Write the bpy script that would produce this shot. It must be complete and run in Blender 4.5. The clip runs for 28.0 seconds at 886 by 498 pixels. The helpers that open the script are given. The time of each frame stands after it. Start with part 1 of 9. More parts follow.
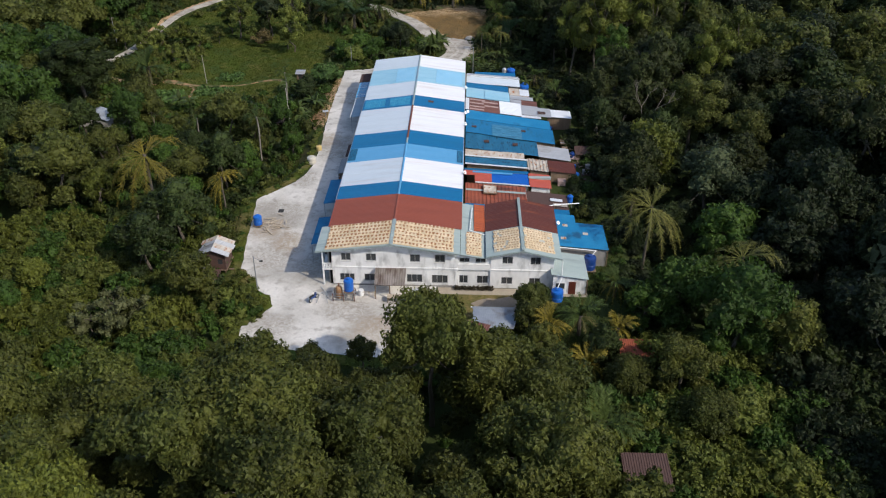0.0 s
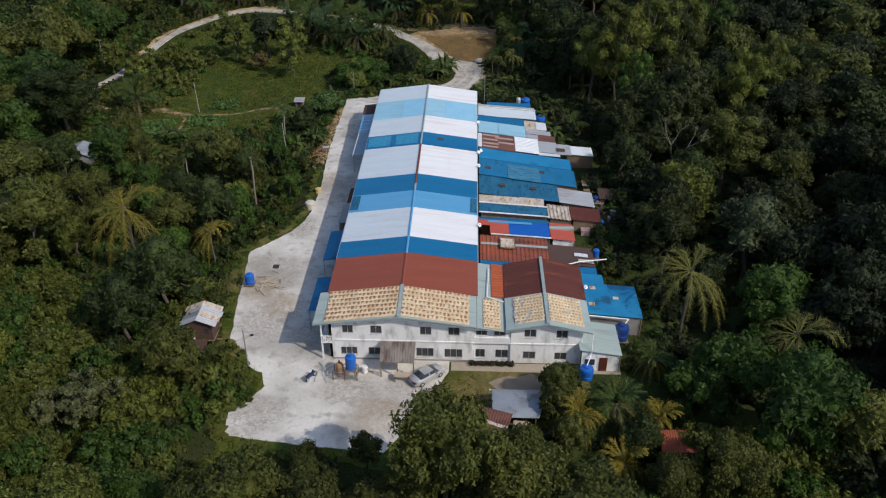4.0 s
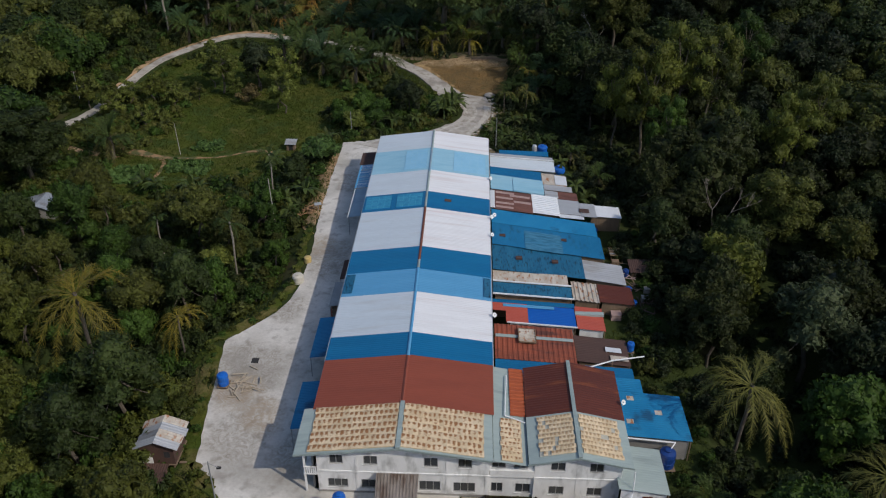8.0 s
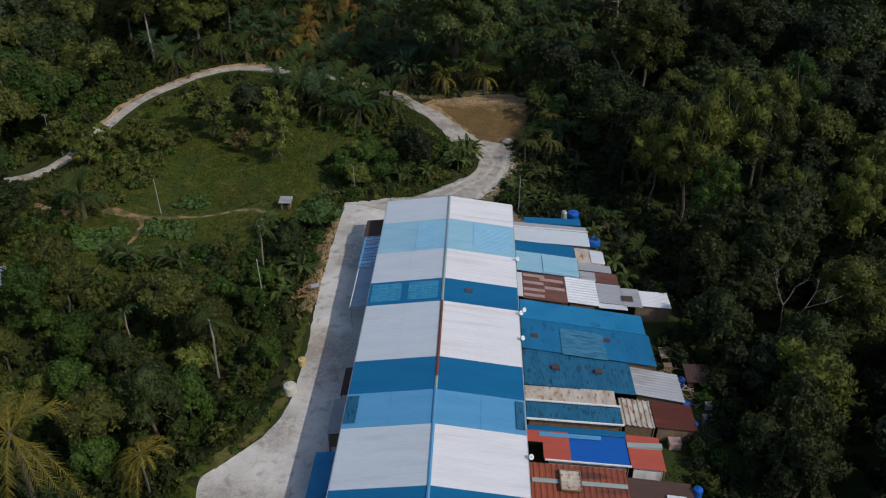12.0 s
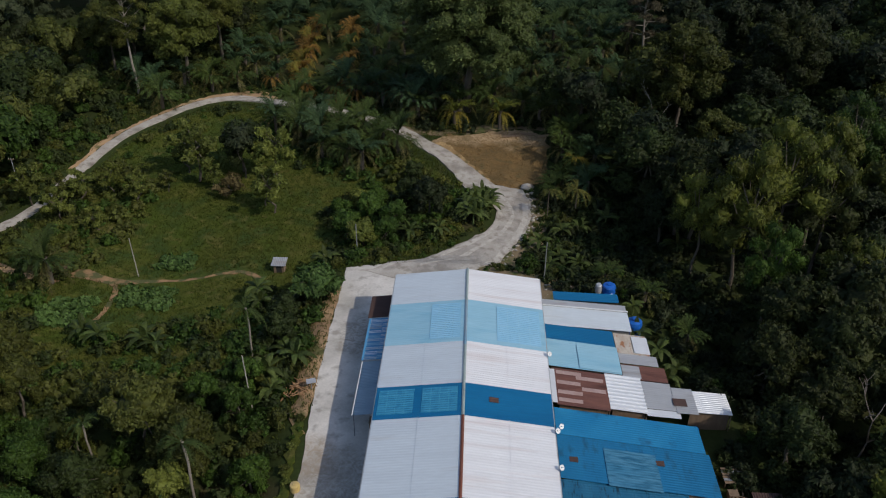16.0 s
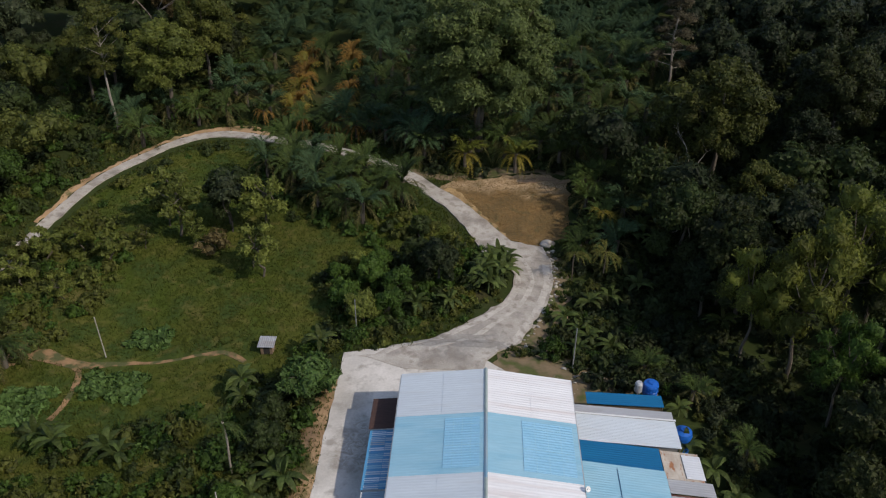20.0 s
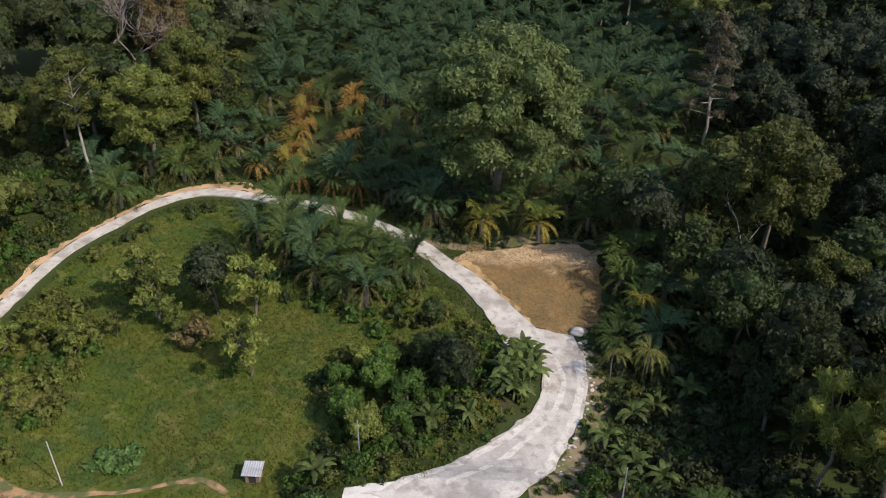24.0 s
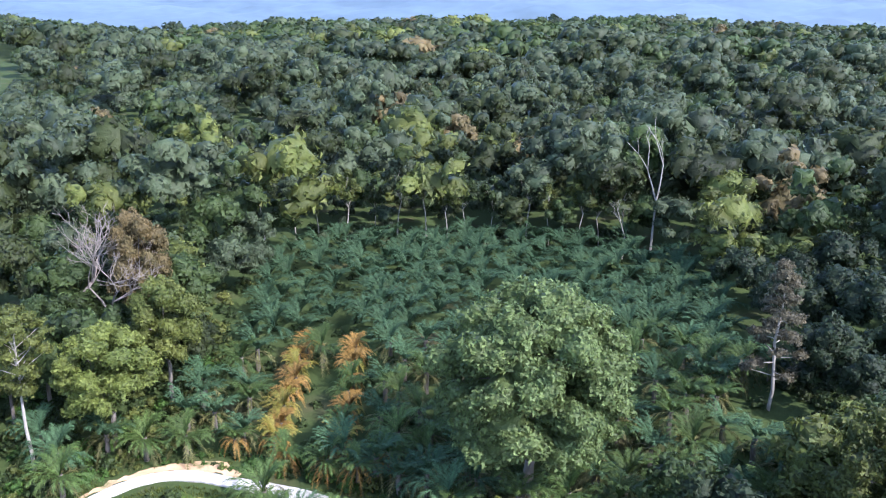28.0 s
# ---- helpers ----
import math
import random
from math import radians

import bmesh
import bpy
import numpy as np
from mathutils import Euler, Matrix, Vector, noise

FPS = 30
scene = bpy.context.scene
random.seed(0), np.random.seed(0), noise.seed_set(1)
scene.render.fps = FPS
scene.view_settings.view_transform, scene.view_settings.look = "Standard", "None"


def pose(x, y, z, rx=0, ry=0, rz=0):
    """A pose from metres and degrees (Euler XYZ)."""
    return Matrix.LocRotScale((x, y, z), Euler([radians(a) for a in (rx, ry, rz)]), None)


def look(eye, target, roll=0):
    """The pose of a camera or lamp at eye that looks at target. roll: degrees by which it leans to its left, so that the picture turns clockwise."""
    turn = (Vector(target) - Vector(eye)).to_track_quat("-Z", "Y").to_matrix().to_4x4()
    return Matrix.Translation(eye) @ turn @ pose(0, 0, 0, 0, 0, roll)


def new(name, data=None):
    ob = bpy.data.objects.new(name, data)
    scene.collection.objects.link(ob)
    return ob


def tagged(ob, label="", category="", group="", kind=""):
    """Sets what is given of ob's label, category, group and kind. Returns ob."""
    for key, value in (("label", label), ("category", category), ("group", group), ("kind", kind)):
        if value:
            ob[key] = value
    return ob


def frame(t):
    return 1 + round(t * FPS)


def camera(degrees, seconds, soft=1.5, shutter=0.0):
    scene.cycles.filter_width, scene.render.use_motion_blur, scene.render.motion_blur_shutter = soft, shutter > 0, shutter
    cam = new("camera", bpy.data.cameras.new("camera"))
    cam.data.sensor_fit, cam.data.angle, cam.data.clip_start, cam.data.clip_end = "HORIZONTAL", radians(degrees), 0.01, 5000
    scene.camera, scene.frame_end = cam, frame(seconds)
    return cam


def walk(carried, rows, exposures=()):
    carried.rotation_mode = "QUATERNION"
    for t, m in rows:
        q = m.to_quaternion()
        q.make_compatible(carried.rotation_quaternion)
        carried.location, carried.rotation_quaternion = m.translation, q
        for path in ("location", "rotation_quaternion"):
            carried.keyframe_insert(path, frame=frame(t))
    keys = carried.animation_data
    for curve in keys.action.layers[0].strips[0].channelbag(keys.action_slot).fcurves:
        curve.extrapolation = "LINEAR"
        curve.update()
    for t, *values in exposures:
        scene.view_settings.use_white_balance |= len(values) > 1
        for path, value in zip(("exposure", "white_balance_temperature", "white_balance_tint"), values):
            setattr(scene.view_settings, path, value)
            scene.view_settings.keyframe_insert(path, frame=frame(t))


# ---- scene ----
cam = camera(56.9, 28.0, soft=1.15)
METRES, EYE, TILT, LEAN, TURN = 134.2, 60.5, 0.0, -4.4, 4.4
ROWS = [
    (0.0, 0.0, 0.0, 0.0, -2.66, -32.69, 4.14),
    (0.5, -0.0011, 0.0146, 0.0002, -2.63, -32.69, 4.16),
    (1.0, -0.0024, 0.0288, 0.0004, -2.6, -32.66, 4.18),
    (1.5, -0.0035, 0.0419, 0.0005, -2.58, -32.63, 4.2),
    (2.0, -0.0043, 0.0546, 0.0006, -2.57, -32.6, 4.22),
    (2.5, -0.0047, 0.067, 0.0009, -2.55, -32.58, 4.23),
    (3.0, -0.0048, 0.0798, 0.0011, -2.54, -32.57, 4.24),
    (3.5, -0.0049, 0.0924, 0.0015, -2.53, -32.55, 4.24),
    (5.5, -0.0038, 0.151, 0.0017, -2.44, -32.48, 4.19),
    (6.0, -0.0037, 0.1695, 0.0018, -2.42, -32.46, 4.15),
    (6.5, -0.0036, 0.188, 0.0015, -2.36, -32.4, 4.14),
    (7.0, -0.0033, 0.2072, 0.0011, -2.3, -32.35, 4.12),
    (7.5, -0.0037, 0.2268, 0.0009, -2.26, -32.3, 4.08),
    (8.0, -0.004, 0.2468, 0.0007, -2.21, -32.23, 4.05),
    (8.5, -0.0043, 0.2666, 0.0004, -2.18, -32.16, 4.05),
    (9.0, -0.0047, 0.2866, 0.0006, -2.14, -32.11, 4.02),
    (9.5, -0.006, 0.306, 0.0007, -2.1, -32.07, 3.98),
    (10.0, -0.0074, 0.3255, 0.0006, -2.06, -32.01, 3.96),
    (10.5, -0.0091, 0.3445, 0.0008, -2.05, -31.96, 3.92),
    (11.0, -0.011, 0.3634, 0.0009, -2.04, -31.91, 3.91),
    (11.5, -0.0127, 0.3818, 0.0009, -2.03, -31.86, 3.91),
    (12.0, -0.0146, 0.4002, 0.0009, -2.04, -31.81, 3.89),
    (12.5, -0.0164, 0.4184, 0.001, -2.04, -31.79, 3.88),
    (14.5, -0.0207, 0.4867, 0.0022, -2.01, -31.84, 3.9),
    (15.0, -0.0219, 0.5039, 0.0029, -1.98, -31.87, 3.89),
    (15.5, -0.0228, 0.5211, 0.003, -1.93, -31.85, 3.88),
    (16.0, -0.0234, 0.538, 0.0038, -1.92, -31.86, 3.88),
    (16.5, -0.0244, 0.5545, 0.0041, -1.91, -31.85, 3.85),
    (17.0, -0.0246, 0.5711, 0.0046, -1.87, -31.84, 3.83),
    (17.5, -0.0251, 0.5877, 0.0054, -1.86, -31.87, 3.84),
    (18.0, -0.0253, 0.6045, 0.0059, -1.83, -31.88, 3.86),
    (18.5, -0.0258, 0.6215, 0.0065, -1.81, -31.9, 3.88),
    (19.0, -0.0261, 0.6386, 0.0072, -1.79, -31.93, 3.89),
    (19.5, -0.027, 0.6554, 0.008, -1.78, -31.95, 3.87),
    (20.0, -0.028, 0.6731, 0.0085, -1.78, -31.97, 3.89),
    (20.5, -0.0292, 0.6908, 0.009, -1.76, -31.99, 3.89),
    (21.0, -0.0304, 0.7084, 0.0094, -1.75, -32.01, 3.89),
    (21.5, -0.0314, 0.7261, 0.0097, -1.73, -32.02, 3.9),
    (23.5, -0.0353, 0.7971, 0.0109, -1.68, -31.83, 3.98),
    (24.0, -0.037, 0.8154, 0.0116, -1.69, -31.21, 3.97),
    (24.5, -0.0382, 0.8337, 0.0121, -1.68, -30.29, 3.99),
    (25.0, -0.0402, 0.8519, 0.0127, -1.68, -29.4, 4.02),
    (25.5, -0.0424, 0.8702, 0.0136, -1.71, -28.34, 4.02),
    (26.0, -0.0441, 0.8887, 0.0138, -1.72, -26.07, 4.03),
    (26.5, -0.0465, 0.9072, 0.0145, -1.77, -23.62, 4.02),
    (27.0, -0.0478, 0.9271, 0.0148, -1.78, -21.24, 4.04),
    (27.5, -0.0489, 0.9508, 0.0137, -1.78, -18.88, 4.06),
    (28.0, -0.0502, 0.9969, 0.0045, -1.8, -16.7, 4.2),
]
EXPOSURES = [(0.0, 0.40, 6600, 10), (3.0, 0.27, 6580, 10), (6.0, -0.09, 6560, 10), (8.0, -0.20, 6560, 10), (11.0, -0.23, 6600, 10), (18.0, -0.20, 6720, 11), (21.0, 0.26, 6900, 13), (23.5, 0.82, 6780, 14), (25.0, 1.15, 6720, 14), (26.3, 1.28, 6380, 15), (27.3, 1.54, 5820, 15), (28.0, 2.34, 5400, 19)]
walk(cam, [(t, pose(0, 0, EYE, TILT, LEAN, TURN) @ pose(METRES * x, METRES * y, METRES * z, 90 + pitch, roll, yaw)) for t, x, y, z, yaw, pitch, roll in ROWS], EXPOSURES)

# ---- sky and sun ----
SUN_DIR = Vector((0.93, -0.62, 1.0)).normalized()
world = bpy.data.worlds.new("sky")
scene.world = world
world.use_nodes = True
wn = world.node_tree
sky = wn.nodes.new("ShaderNodeTexSky")
sky.sky_type = "NISHITA"
sky.sun_disc = False
sky.sun_elevation = math.asin(SUN_DIR.z)
sky.sun_rotation = math.atan2(SUN_DIR.x, SUN_DIR.y)
sky.air_density, sky.dust_density, sky.ozone_density = 1.0, 1.2, 1.0
wn.nodes["Background"].inputs[1].default_value = 0.15
wn.links.new(sky.outputs[0], wn.nodes["Background"].inputs[0])
sun_data = bpy.data.lights.new("sun", "SUN")
sun_data.energy, sun_data.angle, sun_data.color = 2.65, radians(0.55), (1.0, 0.93, 0.84)
sun = new("sun", sun_data)
sun.matrix_basis = look(tuple(SUN_DIR * 300), (0, 0, 0))


# ---- materials ----
def material(name, colour, rough=0.7, metal=0.0, second=None, scale=0.6, amount=0.5, grain=9.0, grain_amount=0.25,
             bump=0.15, bump_scale=12.0, island=0.0, each=0.0, stain=None, stain_scale=0.25, stain_low=0.55, stain_high=0.7,
             through_light=0.0, spec=0.5, stretch=(1, 1, 1), bump_depth=0.1, dirt=None):
    """A surface with a base colour, a second colour in large patches, fine grain, stains and relief, at world size."""
    m = bpy.data.materials.new(name)
    m.use_nodes = True
    nt = m.node_tree
    N, L = nt.nodes, nt.links
    out, bs = N["Material Output"], N["Principled BSDF"]
    geo = N.new("ShaderNodeNewGeometry")
    mapping = N.new("ShaderNodeMapping")
    mapping.inputs["Scale"].default_value = stretch
    L.new(geo.outputs["Position"], mapping.inputs["Vector"])

    def noise_node(s, detail=4.0):
        n = N.new("ShaderNodeTexNoise")
        n.inputs["Scale"].default_value, n.inputs["Detail"].default_value = s, detail
        L.new(mapping.outputs[0], n.inputs["Vector"])
        return n.outputs["Fac"]

    def ramp(value, low, high):
        r = N.new("ShaderNodeMapRange")
        r.inputs["From Min"].default_value, r.inputs["From Max"].default_value = low, high
        L.new(value, r.inputs["Value"])
        return r.outputs[0]

    def mix(fac, a, b, mode="MIX"):
        x = N.new("ShaderNodeMix")
        x.data_type, x.blend_type = "RGBA", mode
        for socket, v in ((x.inputs[0], fac), (x.inputs[6], a), (x.inputs[7], b)):
            if isinstance(v, bpy.types.NodeSocket):
                L.new(v, socket)
            elif isinstance(v, (int, float)):
                socket.default_value = v
            else:
                socket.default_value = (*v, 1)
        return x.outputs[2]

    def scaled(value, k):
        x = N.new("ShaderNodeMath")
        x.operation = "MULTIPLY"
        L.new(value, x.inputs[0])
        x.inputs[1].default_value = k
        return x.outputs[0]

    second = second or tuple(c * 0.7 for c in colour)
    col = mix(scaled(ramp(noise_node(scale), 0.35, 0.65), amount), colour, second)
    if stain:
        col = mix(ramp(noise_node(stain_scale, 6.0), stain_low, stain_high), col, stain)
    if dirt:
        colour_, scale_, low_, high_ = dirt
        col = mix(scaled(ramp(noise_node(scale_, 8.0), low_, high_), 0.8), col, colour_)
    value = N.new("ShaderNodeHueSaturation")
    L.new(col, value.inputs["Color"])
    g = N.new("ShaderNodeMath")
    g.operation = "MULTIPLY_ADD"
    L.new(noise_node(grain, 3.0), g.inputs[0])
    g.inputs[1].default_value, g.inputs[2].default_value = 2 * grain_amount, 1 - grain_amount
    last = g.outputs[0]
    for amount_, socket in ((island, geo.outputs["Random Per Island"]), (each, None)):
        if amount_:
            if socket is None:
                socket = N.new("ShaderNodeObjectInfo").outputs["Random"]
            a = N.new("ShaderNodeMath")
            a.operation = "MULTIPLY_ADD"
            L.new(socket, a.inputs[0])
            a.inputs[1].default_value, a.inputs[2].default_value = 2 * amount_, 1 - amount_
            b = N.new("ShaderNodeMath")
            b.operation = "MULTIPLY"
            L.new(last, b.inputs[0])
            L.new(a.outputs[0], b.inputs[1])
            last = b.outputs[0]
    L.new(last, value.inputs["Value"])
    L.new(value.outputs[0], bs.inputs["Base Color"])
    bs.inputs["Roughness"].default_value, bs.inputs["Metallic"].default_value = rough, metal
    bs.inputs["Specular IOR Level"].default_value = spec
    if bump:
        bn = N.new("ShaderNodeBump")
        bn.inputs["Strength"].default_value, bn.inputs["Distance"].default_value = bump, bump_depth
        L.new(noise_node(bump_scale, 4.0), bn.inputs["Height"])
        L.new(bn.outputs[0], bs.inputs["Normal"])
    if through_light:
        tr = N.new("ShaderNodeBsdfTranslucent")
        L.new(value.outputs[0], tr.inputs["Color"])
        ms = N.new("ShaderNodeMixShader")
        ms.inputs[0].default_value = through_light
        L.new(bs.outputs[0], ms.inputs[1])
        L.new(tr.outputs[0], ms.inputs[2])
        L.new(ms.outputs[0], out.inputs["Surface"])
    return m


def leaf(name, colour, second, each=0.22, rough=0.50, spec=0.20):
    return material(name, colour, rough, second=second, scale=0.13, amount=0.85, grain=2.4, grain_amount=0.26, bump=0.9, bump_scale=2.2, bump_depth=0.35, island=0.42, each=each, through_light=0.36, spec=spec)


LEAF_OLIVE = leaf("olive leaves", (0.084, 0.092, 0.020), (0.049, 0.063, 0.0145))
# blue raised in the deep, grey and dark greens: a little painted haze
LEAF_DEEP = leaf("deep green leaves", (0.0385, 0.0550, 0.0148), (0.0255, 0.0395, 0.0115))
LEAF_GREY = leaf("grey-green leaves", (0.066, 0.083, 0.039), (0.046, 0.062, 0.028))
LEAF_FRESH = leaf("fresh green leaves", (0.0561, 0.1010, 0.0165), (0.0336, 0.0673, 0.0135))
# dark green that puts the shade of the east forest into the leaves
LEAF_SHADEDARK = leaf("dusky green leaves", (0.0245, 0.0350, 0.0135), (0.0165, 0.0255, 0.0100))
LEAF_PALE = leaf("pale grey-green leaves", (0.150, 0.160, 0.075), (0.090, 0.105, 0.040))
LEAF_BROWN = leaf("brownish leaves", (0.150, 0.108, 0.044), (0.105, 0.088, 0.036))
LEAF_DULL = leaf("dull grey-brown leaves", (0.088, 0.074, 0.042), (0.062, 0.056, 0.032))
LEAF_FIELD = leaf("light olive leaves", (0.138, 0.160, 0.034), (0.092, 0.116, 0.026))
LEAF_CROP = leaf("bright broad crop leaves", (0.088, 0.150, 0.040), (0.060, 0.110, 0.030))
LEAF_GIANT = leaf("pale grey-green giant leaves", (0.088, 0.116, 0.036), (0.064, 0.088, 0.027))
LEAF_PLUME = leaf("feathery yellow-green leaves", (0.115, 0.130, 0.022), (0.074, 0.092, 0.018))
# darker olive copy; east of the sheds it stands in for shade
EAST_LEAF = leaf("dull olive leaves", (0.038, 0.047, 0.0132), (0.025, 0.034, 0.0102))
FROND = leaf("palm fronds", (0.072, 0.104, 0.025), (0.042, 0.070, 0.018), rough=0.5, spec=0.16)
FROND_PALE = leaf("pale coconut fronds", (0.155, 0.148, 0.034), (0.105, 0.112, 0.027), rough=0.4)
FROND_OLD = leaf("old olive palm fronds", (0.120, 0.112, 0.036), (0.080, 0.078, 0.026), rough=0.5)
FROND_BLUE = leaf("bluish palm fronds", (0.060, 0.100, 0.044), (0.040, 0.074, 0.034), rough=0.6, spec=0.10)
FROND_YELLOW = leaf("yellowing palm fronds", (0.24, 0.190, 0.028), (0.15, 0.135, 0.024), rough=0.4)
FROND_GOLD = leaf("yellow-green palm fronds", (0.125, 0.135, 0.022), (0.075, 0.095, 0.018), rough=0.5)
FROND_DRY = leaf("dry palm fronds", (0.27, 0.150, 0.034), (0.17, 0.105, 0.026), rough=0.6)
BANANA = leaf("banana leaves", (0.092, 0.120, 0.032), (0.056, 0.086, 0.022), rough=0.4)
BARK = material("grey-brown bark", (0.105, 0.088, 0.068), 0.9, second=(0.065, 0.055, 0.043), scale=0.8, bump=0.5)
BARK_GREY = material("grey-pink twigs", (0.17, 0.14, 0.118), 0.9, second=(0.12, 0.10, 0.085), scale=0.8, bump=0.3)
BARK_PALE = material("pale bare bark", (0.23, 0.205, 0.17), 0.85, second=(0.15, 0.13, 0.105), scale=0.8, bump=0.4)
GROUND = material("forest floor and undergrowth", (0.036, 0.050, 0.014), 0.95, second=(0.024, 0.034, 0.011), scale=0.07, grain=2.2, grain_amount=0.35,
                  stain=(0.060, 0.052, 0.024), stain_scale=0.09, stain_low=0.56, stain_high=0.72, bump=0.6, bump_scale=3.0, spec=0.1)
GRASS = material("grass blades", (0.062, 0.088, 0.012), 0.7, second=(0.086, 0.088, 0.019), scale=0.10, grain=1.2, grain_amount=0.25, bump=0, island=0.14, through_light=0.4, spec=0.2)
CONCRETE = material("worn pale concrete", (0.62, 0.59, 0.545), 0.9, second=(0.47, 0.445, 0.405), scale=0.22, amount=0.9, grain=3.5, grain_amount=0.16,
                    stain=(0.33, 0.31, 0.275), stain_scale=0.13, stain_low=0.52, stain_high=0.70, bump=0.2, bump_scale=7.0,
                    dirt=((0.30, 0.275, 0.24), 0.75, 0.54, 0.70))


def spots(m, places, colour, strength=0.75, rough_edge=0.9):
    """Old stains of their own shape on a ground material: (x, y, radius) each."""
    N, L = m.node_tree.nodes, m.node_tree.links
    bs = N["Principled BSDF"]
    geo, ns, fine = N.new("ShaderNodeNewGeometry"), N.new("ShaderNodeTexNoise"), N.new("ShaderNodeTexNoise")
    ns.inputs["Scale"].default_value, ns.inputs["Detail"].default_value, ns.inputs["Distortion"].default_value = 0.35, 6.0, 1.2
    fine.inputs["Scale"].default_value, fine.inputs["Detail"].default_value, fine.inputs["Distortion"].default_value = 1.1, 5.0, 2.5
    for n in (ns, fine):
        L.new(geo.outputs["Position"], n.inputs["Vector"])

    def calc(op, a, b):
        x = N.new("ShaderNodeMath")
        x.operation = op
        for i, v in enumerate((a, b)):
            if isinstance(v, bpy.types.NodeSocket):
                L.new(v, x.inputs[i])
            else:
                x.inputs[i].default_value = v
        return x.outputs[0]
    for px, py, pr in places:
        d = N.new("ShaderNodeVectorMath")
        d.operation = "DISTANCE"
        L.new(geo.outputs["Position"], d.inputs[0])
        d.inputs[1].default_value = (px, py, 0)
        near = calc("ADD", calc("DIVIDE", d.outputs["Value"], pr), calc("MULTIPLY", ns.outputs["Fac"], rough_edge))
        mr = N.new("ShaderNodeMapRange")
        mr.inputs["From Min"].default_value, mr.inputs["From Max"].default_value = 1.45, 1.0
        L.new(near, mr.inputs["Value"])
        grain = N.new("ShaderNodeMapRange")
        grain.inputs["From Min"].default_value, grain.inputs["From Max"].default_value = 0.22, 0.74
        L.new(fine.outputs["Fac"], grain.inputs["Value"])
        fac = calc("MULTIPLY", calc("MULTIPLY", mr.outputs[0], grain.outputs[0]), strength)
        mx = N.new("ShaderNodeMix")
        mx.data_type = "RGBA"
        old = bs.inputs["Base Color"].links[0].from_socket
        L.new(fac, mx.inputs[0])
        L.new(old, mx.inputs[6])
        mx.inputs[7].default_value = (*colour, 1)
        L.new(mx.outputs[2], bs.inputs["Base Color"])


spots(CONCRETE, [(-28.5, 102.5, 7.5), (-26.0, 92.5, 4.5), (-25.5, 115.0, 3.5), (-23.0, 76.5, 4.0), (-14.0, 81.0, 4.0), (-7.5, 79.0, 4.5), (-21.0, 150.0, 5.0), (-20.5, 126.0, 6.0), (-19.0, 90.0, 4.0)], (0.235, 0.205, 0.165), 0.85)
spots(CONCRETE, [(-27.8, 99.0, 3.5), (-24.0, 95.5, 3.0), (-10.5, 76.5, 3.5), (-24.5, 130.0, 3.5)], (0.33, 0.25, 0.165), 0.8)
GRAVEL = material("pale gravel road", (0.44, 0.41, 0.365), 0.95, second=(0.33, 0.30, 0.26), scale=0.35, amount=0.9, grain=5.0, grain_amount=0.28,
                  stain=(0.20, 0.18, 0.155), stain_scale=0.3, stain_low=0.52, stain_high=0.7, bump=0.6, bump_scale=5.0,
                  dirt=((0.24, 0.21, 0.175), 0.9, 0.52, 0.66))
spots(GRAVEL, [(-0.5, 187.0, 4.0), (-8.5, 171.5, 5.0), (-13.0, 167.5, 4.0), (-2.5, 179.0, 3.0)], (0.21, 0.20, 0.185), 0.55)
PALEGRAVEL = material("bleached gravel", (0.50, 0.47, 0.42), 0.95, second=(0.38, 0.35, 0.31), scale=0.8, amount=0.9, grain=5.0, grain_amount=0.25, stain=(0.28, 0.25, 0.215), stain_scale=0.9, stain_low=0.52, stain_high=0.66, bump=0.6, bump_scale=5.0)
SOIL = material("orange bare soil", (0.44, 0.29, 0.155), 0.95, second=(0.25, 0.155, 0.08), scale=0.3, amount=0.9, grain=4.0, grain_amount=0.3,
                stain=(0.10, 0.10, 0.03), stain_scale=0.35, stain_low=0.55, stain_high=0.68, bump=0.7, bump_scale=3.0)
TRODDEN = material("trodden brown earth", (0.31, 0.185, 0.090), 0.95, second=(0.18, 0.110, 0.052), scale=0.5, amount=1.0, grain=4.0, grain_amount=0.35, stain=(0.075, 0.080, 0.024), stain_scale=0.6, stain_low=0.46, stain_high=0.58, bump=0.7, bump_scale=3.0)
BROWNSOIL = material("stony brown soil", (0.20, 0.145, 0.085), 0.95, second=(0.115, 0.095, 0.045), scale=0.5, amount=1.0, grain=4.0, grain_amount=0.3, stain=(0.07, 0.085, 0.02), stain_scale=0.5, stain_low=0.5, stain_high=0.62, bump=0.7, bump_scale=3.0)
DRYGRASS = material("dry grass and sand", (0.190, 0.112, 0.038), 0.95, second=(0.105, 0.070, 0.024), scale=0.20, amount=1.0, grain=2.4, grain_amount=0.42,
                    stain=(0.27, 0.180, 0.085), stain_scale=0.25, stain_low=0.56, stain_high=0.74, bump=0.9, bump_scale=2.4, dirt=((0.066, 0.060, 0.020), 0.45, 0.56, 0.70))
spots(DRYGRASS, [(-6.5, 205.0, 3.6), (-3.0, 202.0, 4.2), (0.5, 203.0, 4.0), (1.0, 199.0, 3.6), (3.0, 206.0, 2.6), (-9.0, 207.0, 2.4)], (0.080, 0.066, 0.026), 0.75)
spots(DRYGRASS, [(-15.5, 212.5, 3.6), (-11.5, 213.0, 3.8), (-7.5, 213.2, 4.0), (-3.5, 213.6, 4.4), (0.5, 213.8, 4.6), (3.8, 213.0, 4.2), (-12.0, 207.0, 2.2), (-9.5, 203.0, 2.0), (-7.0, 199.5, 2.0), (-1.5, 208.5, 2.6)], (0.50, 0.36, 0.215), 1.0)
